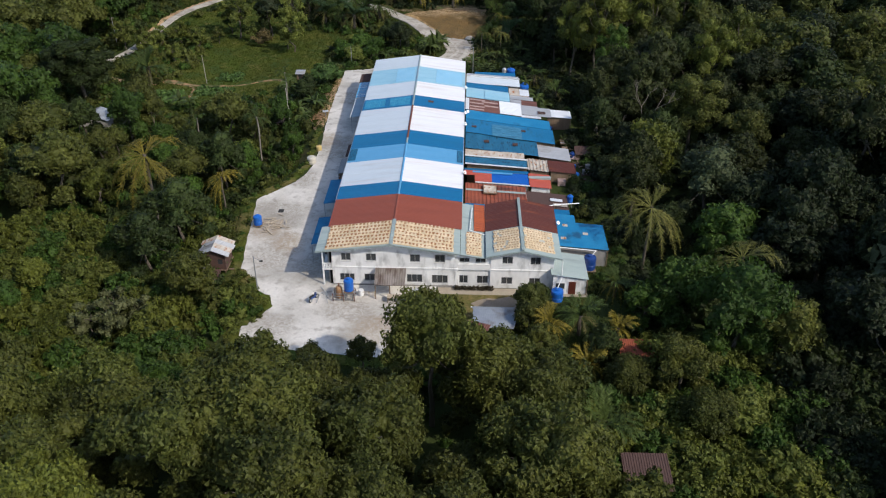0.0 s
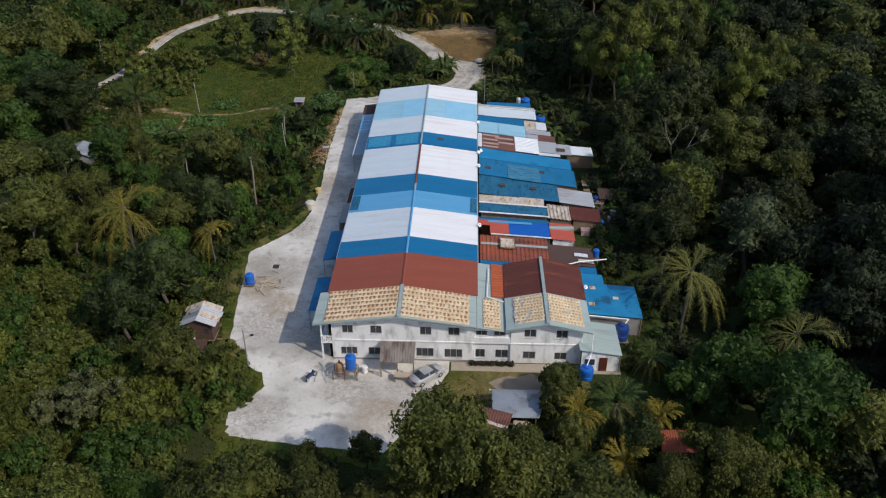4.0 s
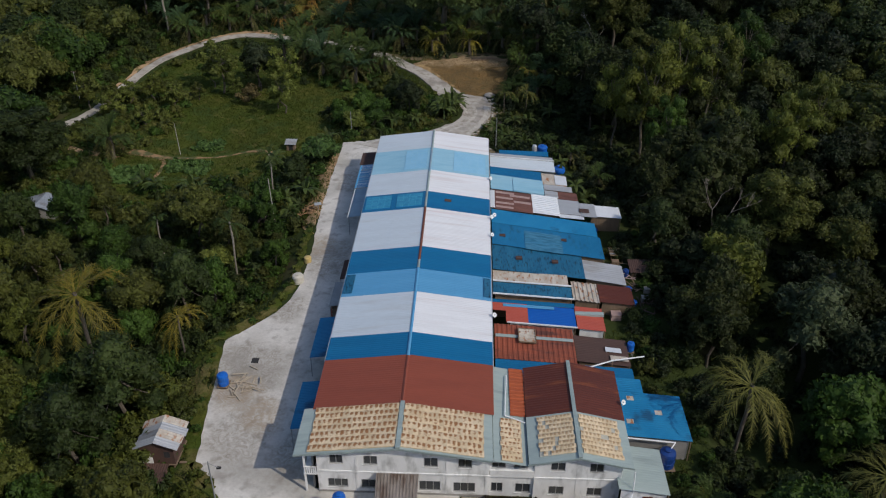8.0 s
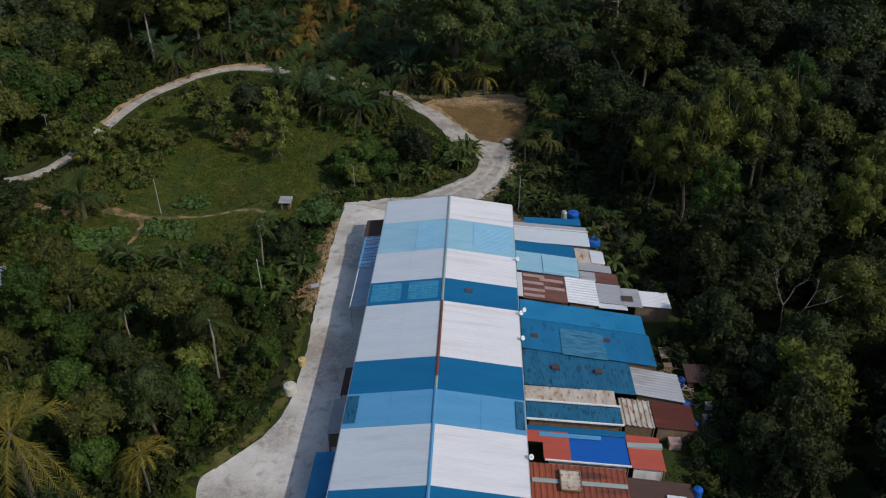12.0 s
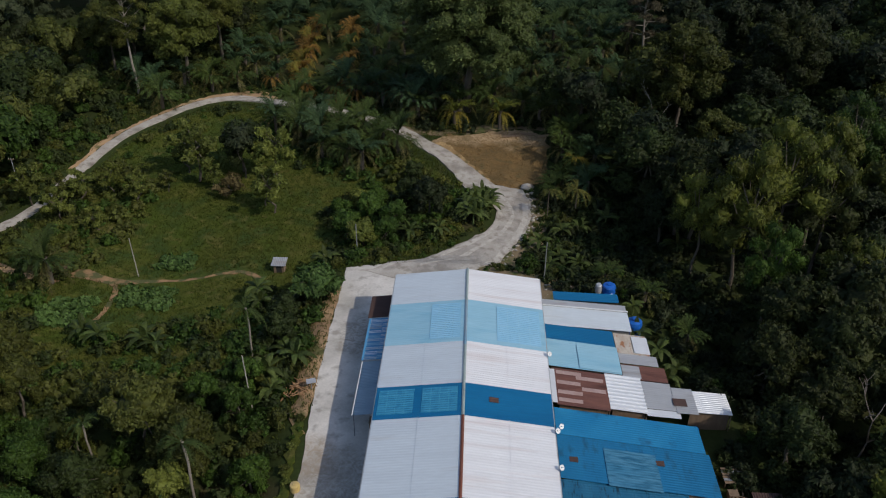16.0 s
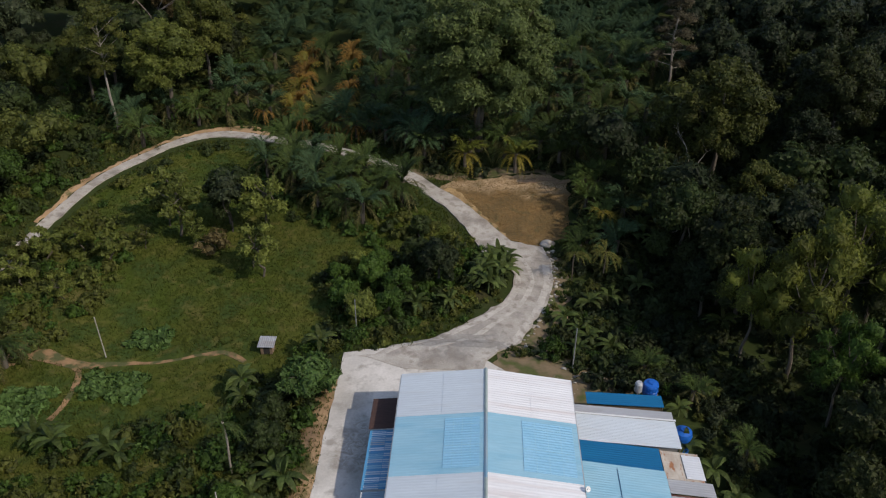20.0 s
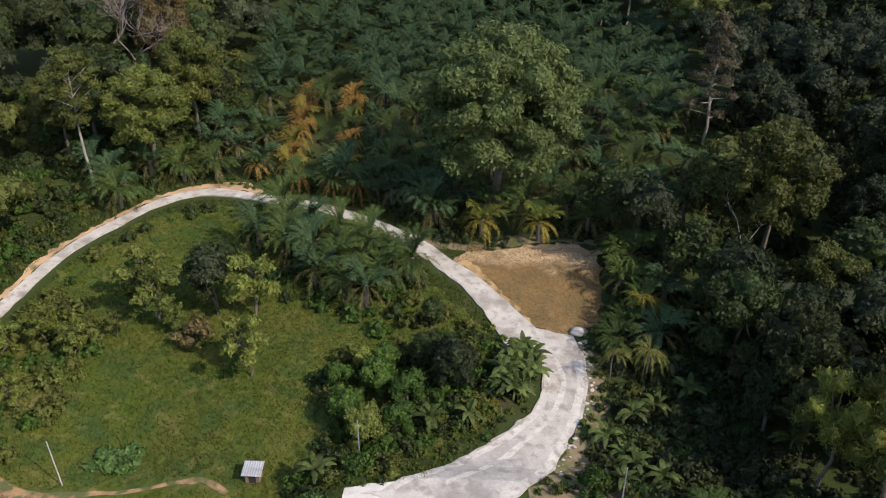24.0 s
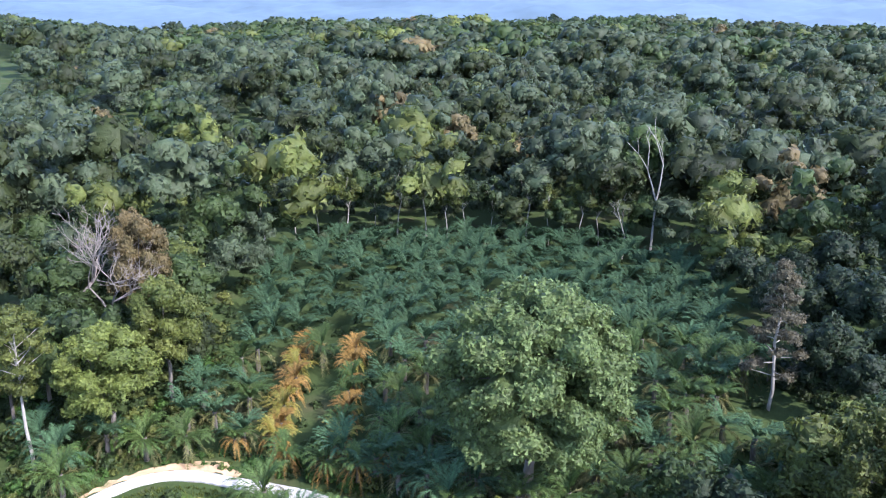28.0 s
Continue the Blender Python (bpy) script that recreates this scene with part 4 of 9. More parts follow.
def border(parent, a, b, c, d, mat=M_GREYGREEN, thick=0.06, name="verge_sheet"):
    a, b, c, d = (Vector(p) for p in (a, b, c, d))
    up = Vector((0, 0, thick))
    part(name, Shape().add([a, b, c, d, a - up, b - up, c - up, d - up], [(0, 1, 2, 3), (7, 6, 5, 4), (0, 4, 5, 1), (1, 5, 6, 2), (2, 6, 7, 3), (3, 7, 4, 0)]), mat, parent)


for xe, ze, xo, zo in ((-16.75, 5.72, -18.35, 5.48), (-1.55, 5.72, -0.25, 5.52)):
    border(office, (RIDGE_X, 85.15, 6.74), (RIDGE_X, 91.15, 6.74), (xo, 91.15, zo), (xo, 85.15, zo))
part("ridge_cap", Shape().beam((RIDGE_X, 85.12, 6.86), (RIDGE_X, 91.2, 6.86), 0.42, 0.12), M_CAP, office, "grey-green ridge cap")
for xo, zo in ((-18.35, 5.42), (-0.25, 5.46)):
    part("fascia", Shape().beam((RIDGE_X, 85.13, 6.66), (xo, 85.13, zo), 0.05, 0.22), M_CAP, office, "grey-green fascia board")

# ---- link and east block ----
side_block = thing("side_block", (7.7, 92, 0), "two-storey white side block with maroon and cream tiled gable roof", "building")
SU = [(5.08, 6.42, 3.72, 4.76), (8.62, 9.92, 3.65, 4.77)]
SL = [(5.05, 6.47, 0.62, 1.68), (8.6, 10.0, 0.58, 1.63)]
KU = [(-0.3, 0.98, 3.73, 4.4), (1.73, 3.0, 3.73, 4.35)]
KL = [(-0.3, 0.80, 0.55, 1.76), (1.95, 3.38, 0.54, 1.74)]
s = wall_y(3.6, 11.6, -0.2, 4.95, 85.95, 0.2, SU + SL)
s.add([(3.6, 85.95, 4.95), (11.6, 85.95, 4.95), (7.55, 85.95, 5.95), (3.6, 86.15, 4.95), (11.6, 86.15, 4.95), (7.55, 86.15, 5.95)], [(0, 1, 2), (5, 4, 3), (1, 4, 5, 2), (2, 5, 3, 0)])
part("front_wall", s, M_WALL, side_block, "white painted front wall with grey streaks")
part("side_wall", Shape().box(11.4, 11.6, 86.15, 98.3, -0.3, 4.95), M_WALL, side_block)
part("rear_wall", Shape().box(3.6, 11.4, 98.1, 98.3, -0.3, 4.95), M_WALL, side_block)
part("inner_wall", Shape().box(3.6, 3.8, 86.15, 98.1, -0.3, 4.95), M_WALL, side_block)
part("ledge", Shape().box(3.6, 11.65, 85.87, 85.95, 2.7, 2.86), M_WALL, side_block)
for x in (3.75, 7.6, 11.45):
    part("pilaster", Shape().box(x - 0.12, x + 0.12, 85.92, 85.947, -0.2, 4.9), M_WALL, side_block)
for hole in SU + SL:
    window_in(side_block, hole, 85.95)
for xe, ze in ((3.0, 5.12), (12.45, 5.02)):
    s = Shape().sheet((7.55, 91.2, 6.12), (7.55, 98.6, 6.12), (xe, 98.6, ze), (xe, 91.2, ze), pitch=0.33, depth=0.015)
    part("roof_sheet", s, M_MAROON, side_block, "dull maroon ribbed roof sheeting")
    border(side_block, (7.55, 85.3, 6.14), (7.55, 91.3, 6.14), (xe, 91.3, ze + 0.02), (xe, 85.3, ze + 0.02))
part("ridge_cap", Shape().beam((7.55, 85.3, 6.24), (7.55, 98.65, 6.24), 0.36, 0.1), M_CAP, side_block, "grey-green ridge cap")
for xe, ze in ((2.95, 5.02), (12.5, 4.92)):
    part("fascia", Shape().beam((7.55, 85.28, 6.03), (xe, 85.28, ze), 0.05, 0.2), M_CAP, side_block)
link = thing("link_block", (1.4, 90, 0), "narrow white link between the two blocks with tiled roof", "building")
part("front_wall", wall_y(-0.48, 3.58, -0.2, 4.7, 86.1, 0.2, KU + KL), M_WALL, link)
for hole in KU + KL:
    window_in(link, hole, 86.1)
part("parapet", Shape().box(-0.48, 3.58, 85.9, 86.1, 2.7, 3.55), M_WALL, link)
border(link, (-0.2, 85.35, 5.35), (-0.2, 98.4, 5.35), (3.0, 98.4, 4.85), (3.0, 85.35, 4.85))
part("ribbed_strip", Shape().sheet((1.5, 91.5, 5.17), (1.5, 98.4, 5.17), (2.95, 98.4, 5.0), (2.95, 91.5, 5.0), pitch=0.55, depth=0.1), M_ORANGE, link, "orange-red heavily ribbed sheet")
part("pipe", Shape().tube((0.95, 91.2, 5.4), (1.25, 97.0, 5.42), 0.06).tube((0.95, 91.2, 5.4), (2.9, 90.6, 5.1), 0.06), M_PVC, link, "white plastic pipe")


# ---- lean-to sheds on the east side ----
def lean_to(label, x0, x1, y0, y1, z0, z1, mat, wall=M_WOOD, pitch=0.3, walls="se", skew=0.0, tone="", category="shed", rib=0.013, along="x"):
    """A shed with a sloping roof sheet, walls and corner posts. The sheet falls from x0 to x1."""
    t = thing("lean_to", ((x0 + x1) / 2, (y0 + y1) / 2, -0.3), label, category, "lean-to sheds")
    if along == "x":
        s = Shape().sheet((x0, y0, z0), (x0, y1, z0), (x1, y1 + skew, z1), (x1, y0 + skew, z1), pitch=pitch, depth=rib)
    else:
        s = Shape().sheet((x0, y1, z0), (x1, y1 + skew, z1), (x1, y0 + skew, z1), (x0, y0, z0), pitch=pitch, depth=rib)
    part("roof_sheet", s, mat, t, tone)
    ground_z = -0.5
    if "s" in walls:
        s = Shape()
        s.add([(x0 + 0.3, y0 + 0.25, ground_z), (x1 - 0.3, y0 + 0.25 + skew, ground_z), (x1 - 0.3, y0 + 0.25 + skew, z1 - 0.04), (x0 + 0.3, y0 + 0.25, z0 - 0.08),
               (x0 + 0.3, y0 + 0.37, ground_z), (x1 - 0.3, y0 + 0.37 + skew, ground_z), (x1 - 0.3, y0 + 0.37 + skew, z1 - 0.04), (x0 + 0.3, y0 + 0.37, z0 - 0.08)],
              [(0, 1, 2, 3), (7, 6, 5, 4), (0, 4, 5, 1), (1, 5, 6, 2), (2, 6, 7, 3), (3, 7, 4, 0)])
        part("front_wall", s, wall, t)
    if "e" in walls:
        part("end_wall", Shape().box(x1 - 0.32, x1 - 0.2, y0 + 0.38 + max(skew, 0), y1 - 0.3 + min(skew, 0), -2.5, z1 - 0.02), wall, t)
    for y in (y0 + 0.15 + skew, y1 - 0.15 + skew):
        part("post", Shape().box(x1 - 0.16, x1 - 0.06, y - 0.05, y + 0.05, -3.0, z1 - 0.02), M_WOOD, t)
    return t


def more_sheet(t, x0, x1, y0, y1, z0, z1, mat, tone="", pitch=0.3, skew=0.0, rib=0.013):
    part("roof_sheet", Shape().sheet((x0, y0, z0), (x0, y1, z0), (x1, y1 + skew, z1), (x1, y0 + skew, z1), pitch=pitch, depth=rib), mat, t, tone)


lean_to("narrow shed with deep blue sheet roof behind the warehouse end", 1.8, 9.8, 154.2, 156.0, 3.0, 2.8, M_BLUE)
t = lean_to("shed with pale grey ribbed metal roof", 0.2, 10.4, 148.2, 151.9, 3.7, 3.0, M_WHITE, M_WALLDARK, 0.2, rib=0.03)
more_sheet(t, 0.2, 10.3, 151.9, 153.2, 3.75, 3.1, M_ZINC, "grey zinc strip")
part("fascia", Shape().beam((0.2, 151.95, 3.82), (10.5, 151.95, 3.14), 0.12, 0.12), M_PVC, t)
t = lean_to("shed with light and deep blue roof sheets", 0.2, 8.2, 140.5, 145.2, 4.0, 3.0, M_LIGHTBLUE, tone="faded light blue sheet")
more_sheet(t, 0.2, 8.1, 145.2, 148.1, 3.85, 3.0, M_BLUE, "deep blue sheet")
more_sheet(t, 3.6, 8.2, 140.6, 144.6, 3.68, 3.1, M_LIGHTBLUE, "second light blue sheet laid on top")
t = lean_to("low shed roofed with mixed zinc and rusty sheets", 8.3, 13.2, 140.2, 142.6, 2.8, 2.3, M_RUST, tone="red-brown rusty sheet")
more_sheet(t, 8.3, 12.6, 142.7, 144.4, 2.85, 2.4, M_ZINC)
more_sheet(t, 8.2, 11.9, 144.4, 148.0, 2.9, 2.5, M_RUSTPALE)
more_sheet(t, 8.3, 10.3, 140.3, 142.3, 2.92, 2.7, M_ZINC)
more_sheet(t, 10.2, 12.0, 144.6, 147.6, 2.78, 2.58, M_ZINCNEW)
t = lean_to("shed roofed with red-brown rusty sheets", 0.7, 6.2, 134.4, 140.1, 4.0, 3.3, M_RUST, tone="red-brown rusty sheet")
more_sheet(t, 0.1, 0.75, 134.6, 139.8, 4.12, 4.05, M_ZINCNEW)
for k, (y, a, b) in enumerate(((134.9, 0.9, 3.4), (136.1, 0.9, 3.5), (137.6, 0.9, 3.4), (138.6, 3.0, 5.9), (139.2, 0.9, 3.6), (136.9, 3.5, 6.0))):
    more_sheet(t, a, b, y, y + 0.55, 4.03 - (a - 0.7) * 0.127, 4.03 - (b - 0.7) * 0.127, M_PINK, "paler weathered strip")
t = lean_to("shed roofed with bright ribbed zinc", 6.2, 10.1, 134.8, 140.3, 3.25, 2.75, M_ZINCNEW, pitch=0.55, tone="bright ribbed zinc sheet", rib=0.11)
more_sheet(t, 10.1, 13.2, 135.6, 139.8, 2.8, 2.5, M_ZINC, "dull zinc sheet")
more_sheet(t, 10.0, 13.5, 134.6, 135.6, 2.7, 2.4, M_ZINCNEW)
t = lean_to("small wooden hut with pale sheet roof on posts", 14.4, 19.0, 135.7, 139.0, 2.4, 2.1, M_ZINCNEW, tone="pale weathered sheet", rib=0.03)
more_sheet(t, 13.2, 15.4, 135.3, 139.2, 2.55, 2.4, M_ZINC)
more_sheet(t, 13.0, 14.4, 136.3, 137.4, 2.66, 2.58, M_DARKRUST)
t = lean_to("broad shed with bright blue sheet roof", 0.2, 14.8, 129.7, 133.4, 4.5, 2.5, M_BLUE2, tone="blue sheet fading to pale in patches")
BIG = lean_to("broad shed with dark-stained blue sheet roof", 0.2, 15.1, 124.2, 129.7, 4.45, 2.4, M_BLUEDIM, tone="weathered blue sheet")
more_sheet(BIG, 0.2, 12.0, 118.4, 124.2, 4.3, 2.6, M_STAINED, "blue sheet with black stains", skew=0.8)
more_sheet(BIG, 4.6, 9.6, 124.0, 128.6, 3.92, 3.2, M_PATCHED, "stained patched sheet")
for x, y in ((1.6, 126.6), (3.6, 121.6), (8.3, 121.9), (9.9, 127.6)):
    z = 4.45 - (x - 0.2) * 2.05 / 14.9
    part("vent_hatch", Shape().box(x - 0.4, x + 0.4, y - 0.3, y + 0.3, z - 0.1, z + 0.1), M_DARKRUST, BIG)
t = lean_to("shed end roofed with pale grey sheet", 12.0, 17.2, 119.6, 124.1, 2.35, 1.9, M_ZINC, pitch=0.45, tone="pale grey zinc sheet", skew=-0.6, rib=0.04)
t = lean_to("narrow shed with rusty pale sheet and white edge", 0.2, 9.6, 116.4, 118.6, 4.0, 3.1, M_RUSTPALE, tone="pale sheet speckled with rust", skew=0.5)
t = lean_to("shed with dark-stained blue roof and white edges", 0.2, 9.9, 113.9, 116.3, 3.8, 2.9, M_STAINED, tone="blue sheet with black streaks", skew=0.4)
part("edge_board", Shape().beam((0.2, 116.4, 3.95), (10.0, 116.8, 3.05), 0.16, 0.14), M_PVC, t, "white edge board")
part("edge_board", Shape().beam((0.2, 113.8, 3.85), (10.0, 114.2, 2.95), 0.16, 0.14), M_PVC, t, "white edge board")
t = lean_to("shed with ribbed cream and rust roof panel", 10.1, 13.4, 115.0, 119.0, 2.3, 1.9, M_RUSTPALE, pitch=0.55, tone="ribbed cream sheet with rust", rib=0.10, along="y")
t = lean_to("shed with maroon sheet roof", 13.4, 17.7, 115.0, 118.8, 2.1, 1.7, M_MAROON, tone="maroon sheet")
t = lean_to("shed with red and vivid blue roof sheets", 1.9, 9.9, 109.2, 112.9, 3.0, 2.5, M_VIVID, M_WALL, tone="vivid blue sheet")
more_sheet(t, 1.7, 4.3, 109.15, 112.95, 3.06, 2.92, M_REDBRIGHT, "bright red sheet")
more_sheet(t, 0.1, 1.75, 111.4, 112.95, 3.15, 3.05, M_REDBRIGHT, "bright red sheet")
more_sheet(t, 1.4, 7.5, 112.2, 112.75, 3.12, 2.78, M_MIDBLUE, "pale blue strip")
more_sheet(t, 0.1, 10.0, 112.9, 113.7, 3.1, 2.6, M_BLUE, "deep blue strip")
part("edge_board", Shape().beam((1.8, 109.1, 3.08), (10.0, 109.1, 2.55), 0.14, 0.14), M_PVC, t, "white edge board")
t = lean_to("shed with red sheet roof", 10.0, 13.3, 109.0, 113.4, 2.5, 2.2, M_REDBRIGHT, M_WALL, tone="bright red sheet")
part("skylight_strip", Shape().box(9.95, 13.35, 111.6, 112.2, 2.30, 2.62), M_GREYGREEN, t)
t = lean_to("shed with rust-red ribbed roof and a skylight", 0.3, 9.3, 102.4, 108.6, 3.2, 2.6, M_RUSTRED, M_WALLDARK, pitch=0.55, tone="rust-red ribbed sheet", rib=0.06, along="y")
part("skylight_strip", Shape().beam((0.4, 106.4, 3.28), (9.2, 106.4, 2.74), 0.5, 0.05), M_GREYGREEN, t)
sk = part("skylight", Shape().sheet((3.0, 105.2, 3.32), (3.0, 107.6, 3.32), (4.9, 107.6, 3.18), (4.9, 105.2, 3.18), pitch=0.5, depth=0.08), M_RUSTPALE, t, "raised pale skylight panel with a rim")
for a, b in (((3.0, 105.2, 3.36), (4.9, 105.2, 3.22)), ((3.0, 107.6, 3.36), (4.9, 107.6, 3.22)), ((3.0, 105.2, 3.36), (3.0, 107.6, 3.36)), ((4.9, 105.2, 3.22), (4.9, 107.6, 3.22))):
    part("rim", Shape().beam(a, b, 0.1, 0.16), M_WOOD, sk)
t = lean_to("low shed with dark maroon rusted roof", 9.4, 15.4, 103.4, 108.0, 2.3, 1.7, M_DARKRUST, tone="dark maroon rusted sheet")
more_sheet(t, 12.8, 14.6, 105.4, 106.2, 2.15, 1.95, M_ZINCNEW)
more_sheet(t, 13.2, 15.2, 104.0, 104.8, 2.1, 1.9, M_RUSTPALE)
t = lean_to("narrow shed with deep blue roof behind the side block", 0.3, 15.2, 99.0, 102.2, 3.3, 2.4, M_BLUE, M_WALLDARK, tone="deep blue sheet")
t = lean_to("annex with weathered blue sheet roof beside the side block", 12.6, 19.3, 91.2, 97.6, 3.3, 2.75, M_BLUE2, M_WALLDARK, tone="blue sheet with rust spots")
more_sheet(t, 12.7, 15.6, 97.6, 99.9, 3.1, 2.9, M_BLUE2)
for x, y in ((14.0, 96.6), (16.6, 94.8), (13.5, 93.2)):
    z = 3.3 - (x - 12.6) * 0.55 / 6.7
    part("repair_plate", Shape().box(x - 0.35, x + 0.35, y - 0.3, y + 0.3, z - 0.04, z + 0.06), M_RUSTPALE, t)
part("gutter", Shape().tube((12.6, 91.05, 3.15), (17.6, 91.0, 2.72), 0.08), M_PVC, t, "white eaves gutter")
green = lean_to("lean-to with grey-green sheet roof and a brown door", 11.2, 15.9, 84.6, 90.2, 3.15, 2.5, M_GREYGREEN, M_WALL, tone="grey-green sheet")
part("door", Shape().box(13.5, 14.4, 84.8, 84.86, -0.2, 1.95), M_MAROON, green, "brown wooden door")
part("window", Shape().box(11.9, 13.0, 84.8, 84.86, 0.9, 1.7), M_GLASS, green)

# ---- awnings on the west side ----
def awning(label, x0, x1, y0, y1, z0, z1, mat, tone=""):
    t = thing("awning", ((x0 + x1) / 2, (y0 + y1) / 2, 0), label, "awning", "west awnings")
    part("roof_sheet", Shape().sheet((x0, y0, z0), (x0, y1, z0), (x1, y1, z1), (x1, y0, z1), pitch=0.25), mat, t, tone)
    for y in (y0 + 0.15, y1 - 0.15):
        part("post", Shape().box(x1 + 0.05, x1 + 0.13, y - 0.04, y + 0.04, -0.8, z1 - 0.02), M_STEEL, t)
        part("rafter", Shape().beam((x0, y, z0 - 0.08), (x1, y, z1 - 0.08), 0.06, 0.08), M_STEEL, t)
    return t


awning("blue sheet awning on the side of the warehouse", -17.1, -20.0, 101.9, 109.1, 3.3, 2.9, M_BLUE2)
awning("blue sheet awning near the front corner", -17.1, -20.0, 91.0, 97.9, 3.3, 2.9, M_BLUE2)
awning("rusty framed awning on the warehouse side", -17.1, -19.4, 111.8, 116.8, 3.0, 2.7, M_STEEL)
awning("dark rusted awning on the warehouse side", -17.1, -18.9, 117.2, 121.6, 3.2, 2.9, M_DARKRUST)
t = awning("long blue-grey awning over the drive with a white edge", -17.1, -20.0, 132.8, 141.2, 3.4, 2.9, M_MIDGREY)
part("edge_board", Shape().beam((-20.05, 132.8, 2.92), (-20.05, 141.2, 2.92), 0.10, 0.14), M_PVC, t, "white edge board")
t = awning("awning roofed with overlapping grey plates", -17.1, -20.2, 141.4, 149.0, 3.4, 3.0, M_MIDBLUE)
rng = random.Random(5)
for k in range(10):
    y = 141.55 + 0.74 * k
    for a, b in ((-17.25, -18.5), (-18.55, -19.95)):
        e = rng.uniform(-0.15, 0.15)
        part("plate", Shape().sheet((a, y + e, 3.42 - (-17.1 - a) * 0.129), (a, y + e + rng.uniform(0.48, 0.62), 3.42 - (-17.1 - a) * 0.129), (b, y + e + 0.56, 3.42 - (-17.1 - b) * 0.129), (b, y + e, 3.42 - (-17.1 - b) * 0.129), pitch=0.3, depth=0.01), rng.choice((M_WHITE, M_WHITE, M_ZINC, M_ZINCNEW, M_LIGHTBLUE)), t)
awning("rust-brown sheet awning at the far end", -17.1, -20.4, 149.2, 153.6, 3.4, 3.0, M_DARKRUST)


# ---- plants: templates as arrays ----
def rand_unit(rng, n):
    v = rng.normal(size=(n, 3))
    return v / np.linalg.norm(v, axis=1, keepdims=True)


def ico(sub):
    bm = bmesh.new()
    bmesh.ops.create_icosphere(bm, subdivisions=sub, radius=1.0)
    bm.verts.index_update()
    v = np.array([p.co[:] for p in bm.verts])
    f = np.array([[p.index for p in face.verts] for face in bm.faces])
    bm.free()
    return v, f


ICO1, ICO2, ICO3 = ico(1), ico(2), ico(3)
CAP3 = (ICO3[0], ICO3[1][ICO3[0][ICO3[1]].mean(1)[:, 2] > -0.25])
CAP1 = (ICO1[0], ICO1[1][ICO1[0][ICO1[1]].mean(1)[:, 2] > -0.3])
CAP2 = (ICO2[0], ICO2[1][ICO2[0][ICO2[1]].mean(1)[:, 2] > -0.3])  # without the underside


def leaves(rng, centres, normals, size, slim=0.30, hang=0.35):
    """One pointed leaf at each centre, lying roughly across its normal, its tip hanging a little."""
    n = len(centres)
    t = np.cross(normals, rand_unit(rng, n))
    t /= np.linalg.norm(t, axis=1, keepdims=True) + 1e-9
    t = t - [0, 0, hang]
    t /= np.linalg.norm(t, axis=1, keepdims=True) + 1e-9
    b = np.cross(normals, t)
    b /= np.linalg.norm(b, axis=1, keepdims=True) + 1e-9
    s = (size * rng.uniform(0.6, 1.4, n))[:, None]
    V = np.stack([centres - t * s * 0.45 - b * s * slim, centres - t * s * 0.45 + b * s * slim, centres + t * s * 0.65], 1).reshape(-1, 3)
    return V, np.arange(3 * n).reshape(-1, 3)


class Tufts:
    """The lumpy skin of a crown: rounded tufts of several sizes with creases between them."""

    def __init__(self, rng, counts=(9, 42, 190), depths=(0.20, 0.16, 0.09)):
        self.levels = [(rand_unit(rng, k), a, math.sqrt(k)) for k, a in zip(counts, depths)]

    def at(self, d):
        """How far out the skin lies in each direction, and its normal."""
        r, n = np.ones(len(d)), d.copy()
        for c, a, root in self.levels:
            dots = d @ c.T
            near = c[dots.argmax(1)]
            angle = np.arccos(np.clip(dots.max(1), -1, 1))
            f = np.minimum(angle * root / 2, 1.25)
            r -= a * f * f
            away = d - near * dots.max(1)[:, None]
            away /= np.linalg.norm(away, axis=1, keepdims=True) + 1e-9
            n += away * (a * f * root)[:, None]
        return r, n / np.linalg.norm(n, axis=1, keepdims=True)


def leafy_crown(rng, masses, size, cover=1.2, core=None, flat=0.9, counts=(9, 42, 190), depths=(0.20, 0.16, 0.09), shag=0.13, slim=0.30, hang=0.35, low=-0.55, body_scale=0.88):
    """A crown of lumpy masses (x, y, z, radius), each an inner body of foliage under many single leaves."""
    body = core or CAP3
    VV, FF, m = [], [], 0
    for i, (x, y, z, q) in enumerate(masses):
        c, skin = np.array([x, y, z]), Tufts(rng, counts, depths)
        squash = np.array([rng.uniform(0.88, 1.12), rng.uniform(0.88, 1.12), flat])
        r, _ = skin.at(body[0])
        V = c + body[0] * (r * q * body_scale)[:, None] * squash
        VV.append(V)
        FF.append(body[1] + m)
        m += len(V)
        n = max(6, int(cover * 8.0 * q * q / (0.33 * size * size)))
        d = rand_unit(rng, n)
        d = d[d[:, 2] > low]
        r, nrm = skin.at(d)
        p = c + d * (r * q * rng.uniform(1 - shag, 1 + 0.6 * shag, len(d)))[:, None] * squash
        free = np.ones(len(d), bool)
        for j, (gx_, gy_, gz_, gq) in enumerate(masses):
            if j != i and math.dist((x, y, z), (gx_, gy_, gz_)) < q + gq:
                free &= np.linalg.norm((p - [gx_, gy_, gz_]) / [1, 1, flat], axis=1) > 0.74 * gq
        p, nrm = p[free], nrm[free]
        nrm = nrm + rng.normal(0, 0.50, nrm.shape) + [0, 0, 0.2]
        nrm /= np.linalg.norm(nrm, axis=1, keepdims=True)
        V, F = leaves(rng, p, nrm, size, slim, hang)
        VV.append(V)
        FF.append(F + m)
        m += len(V)
    return np.concatenate(VV), np.concatenate(FF)


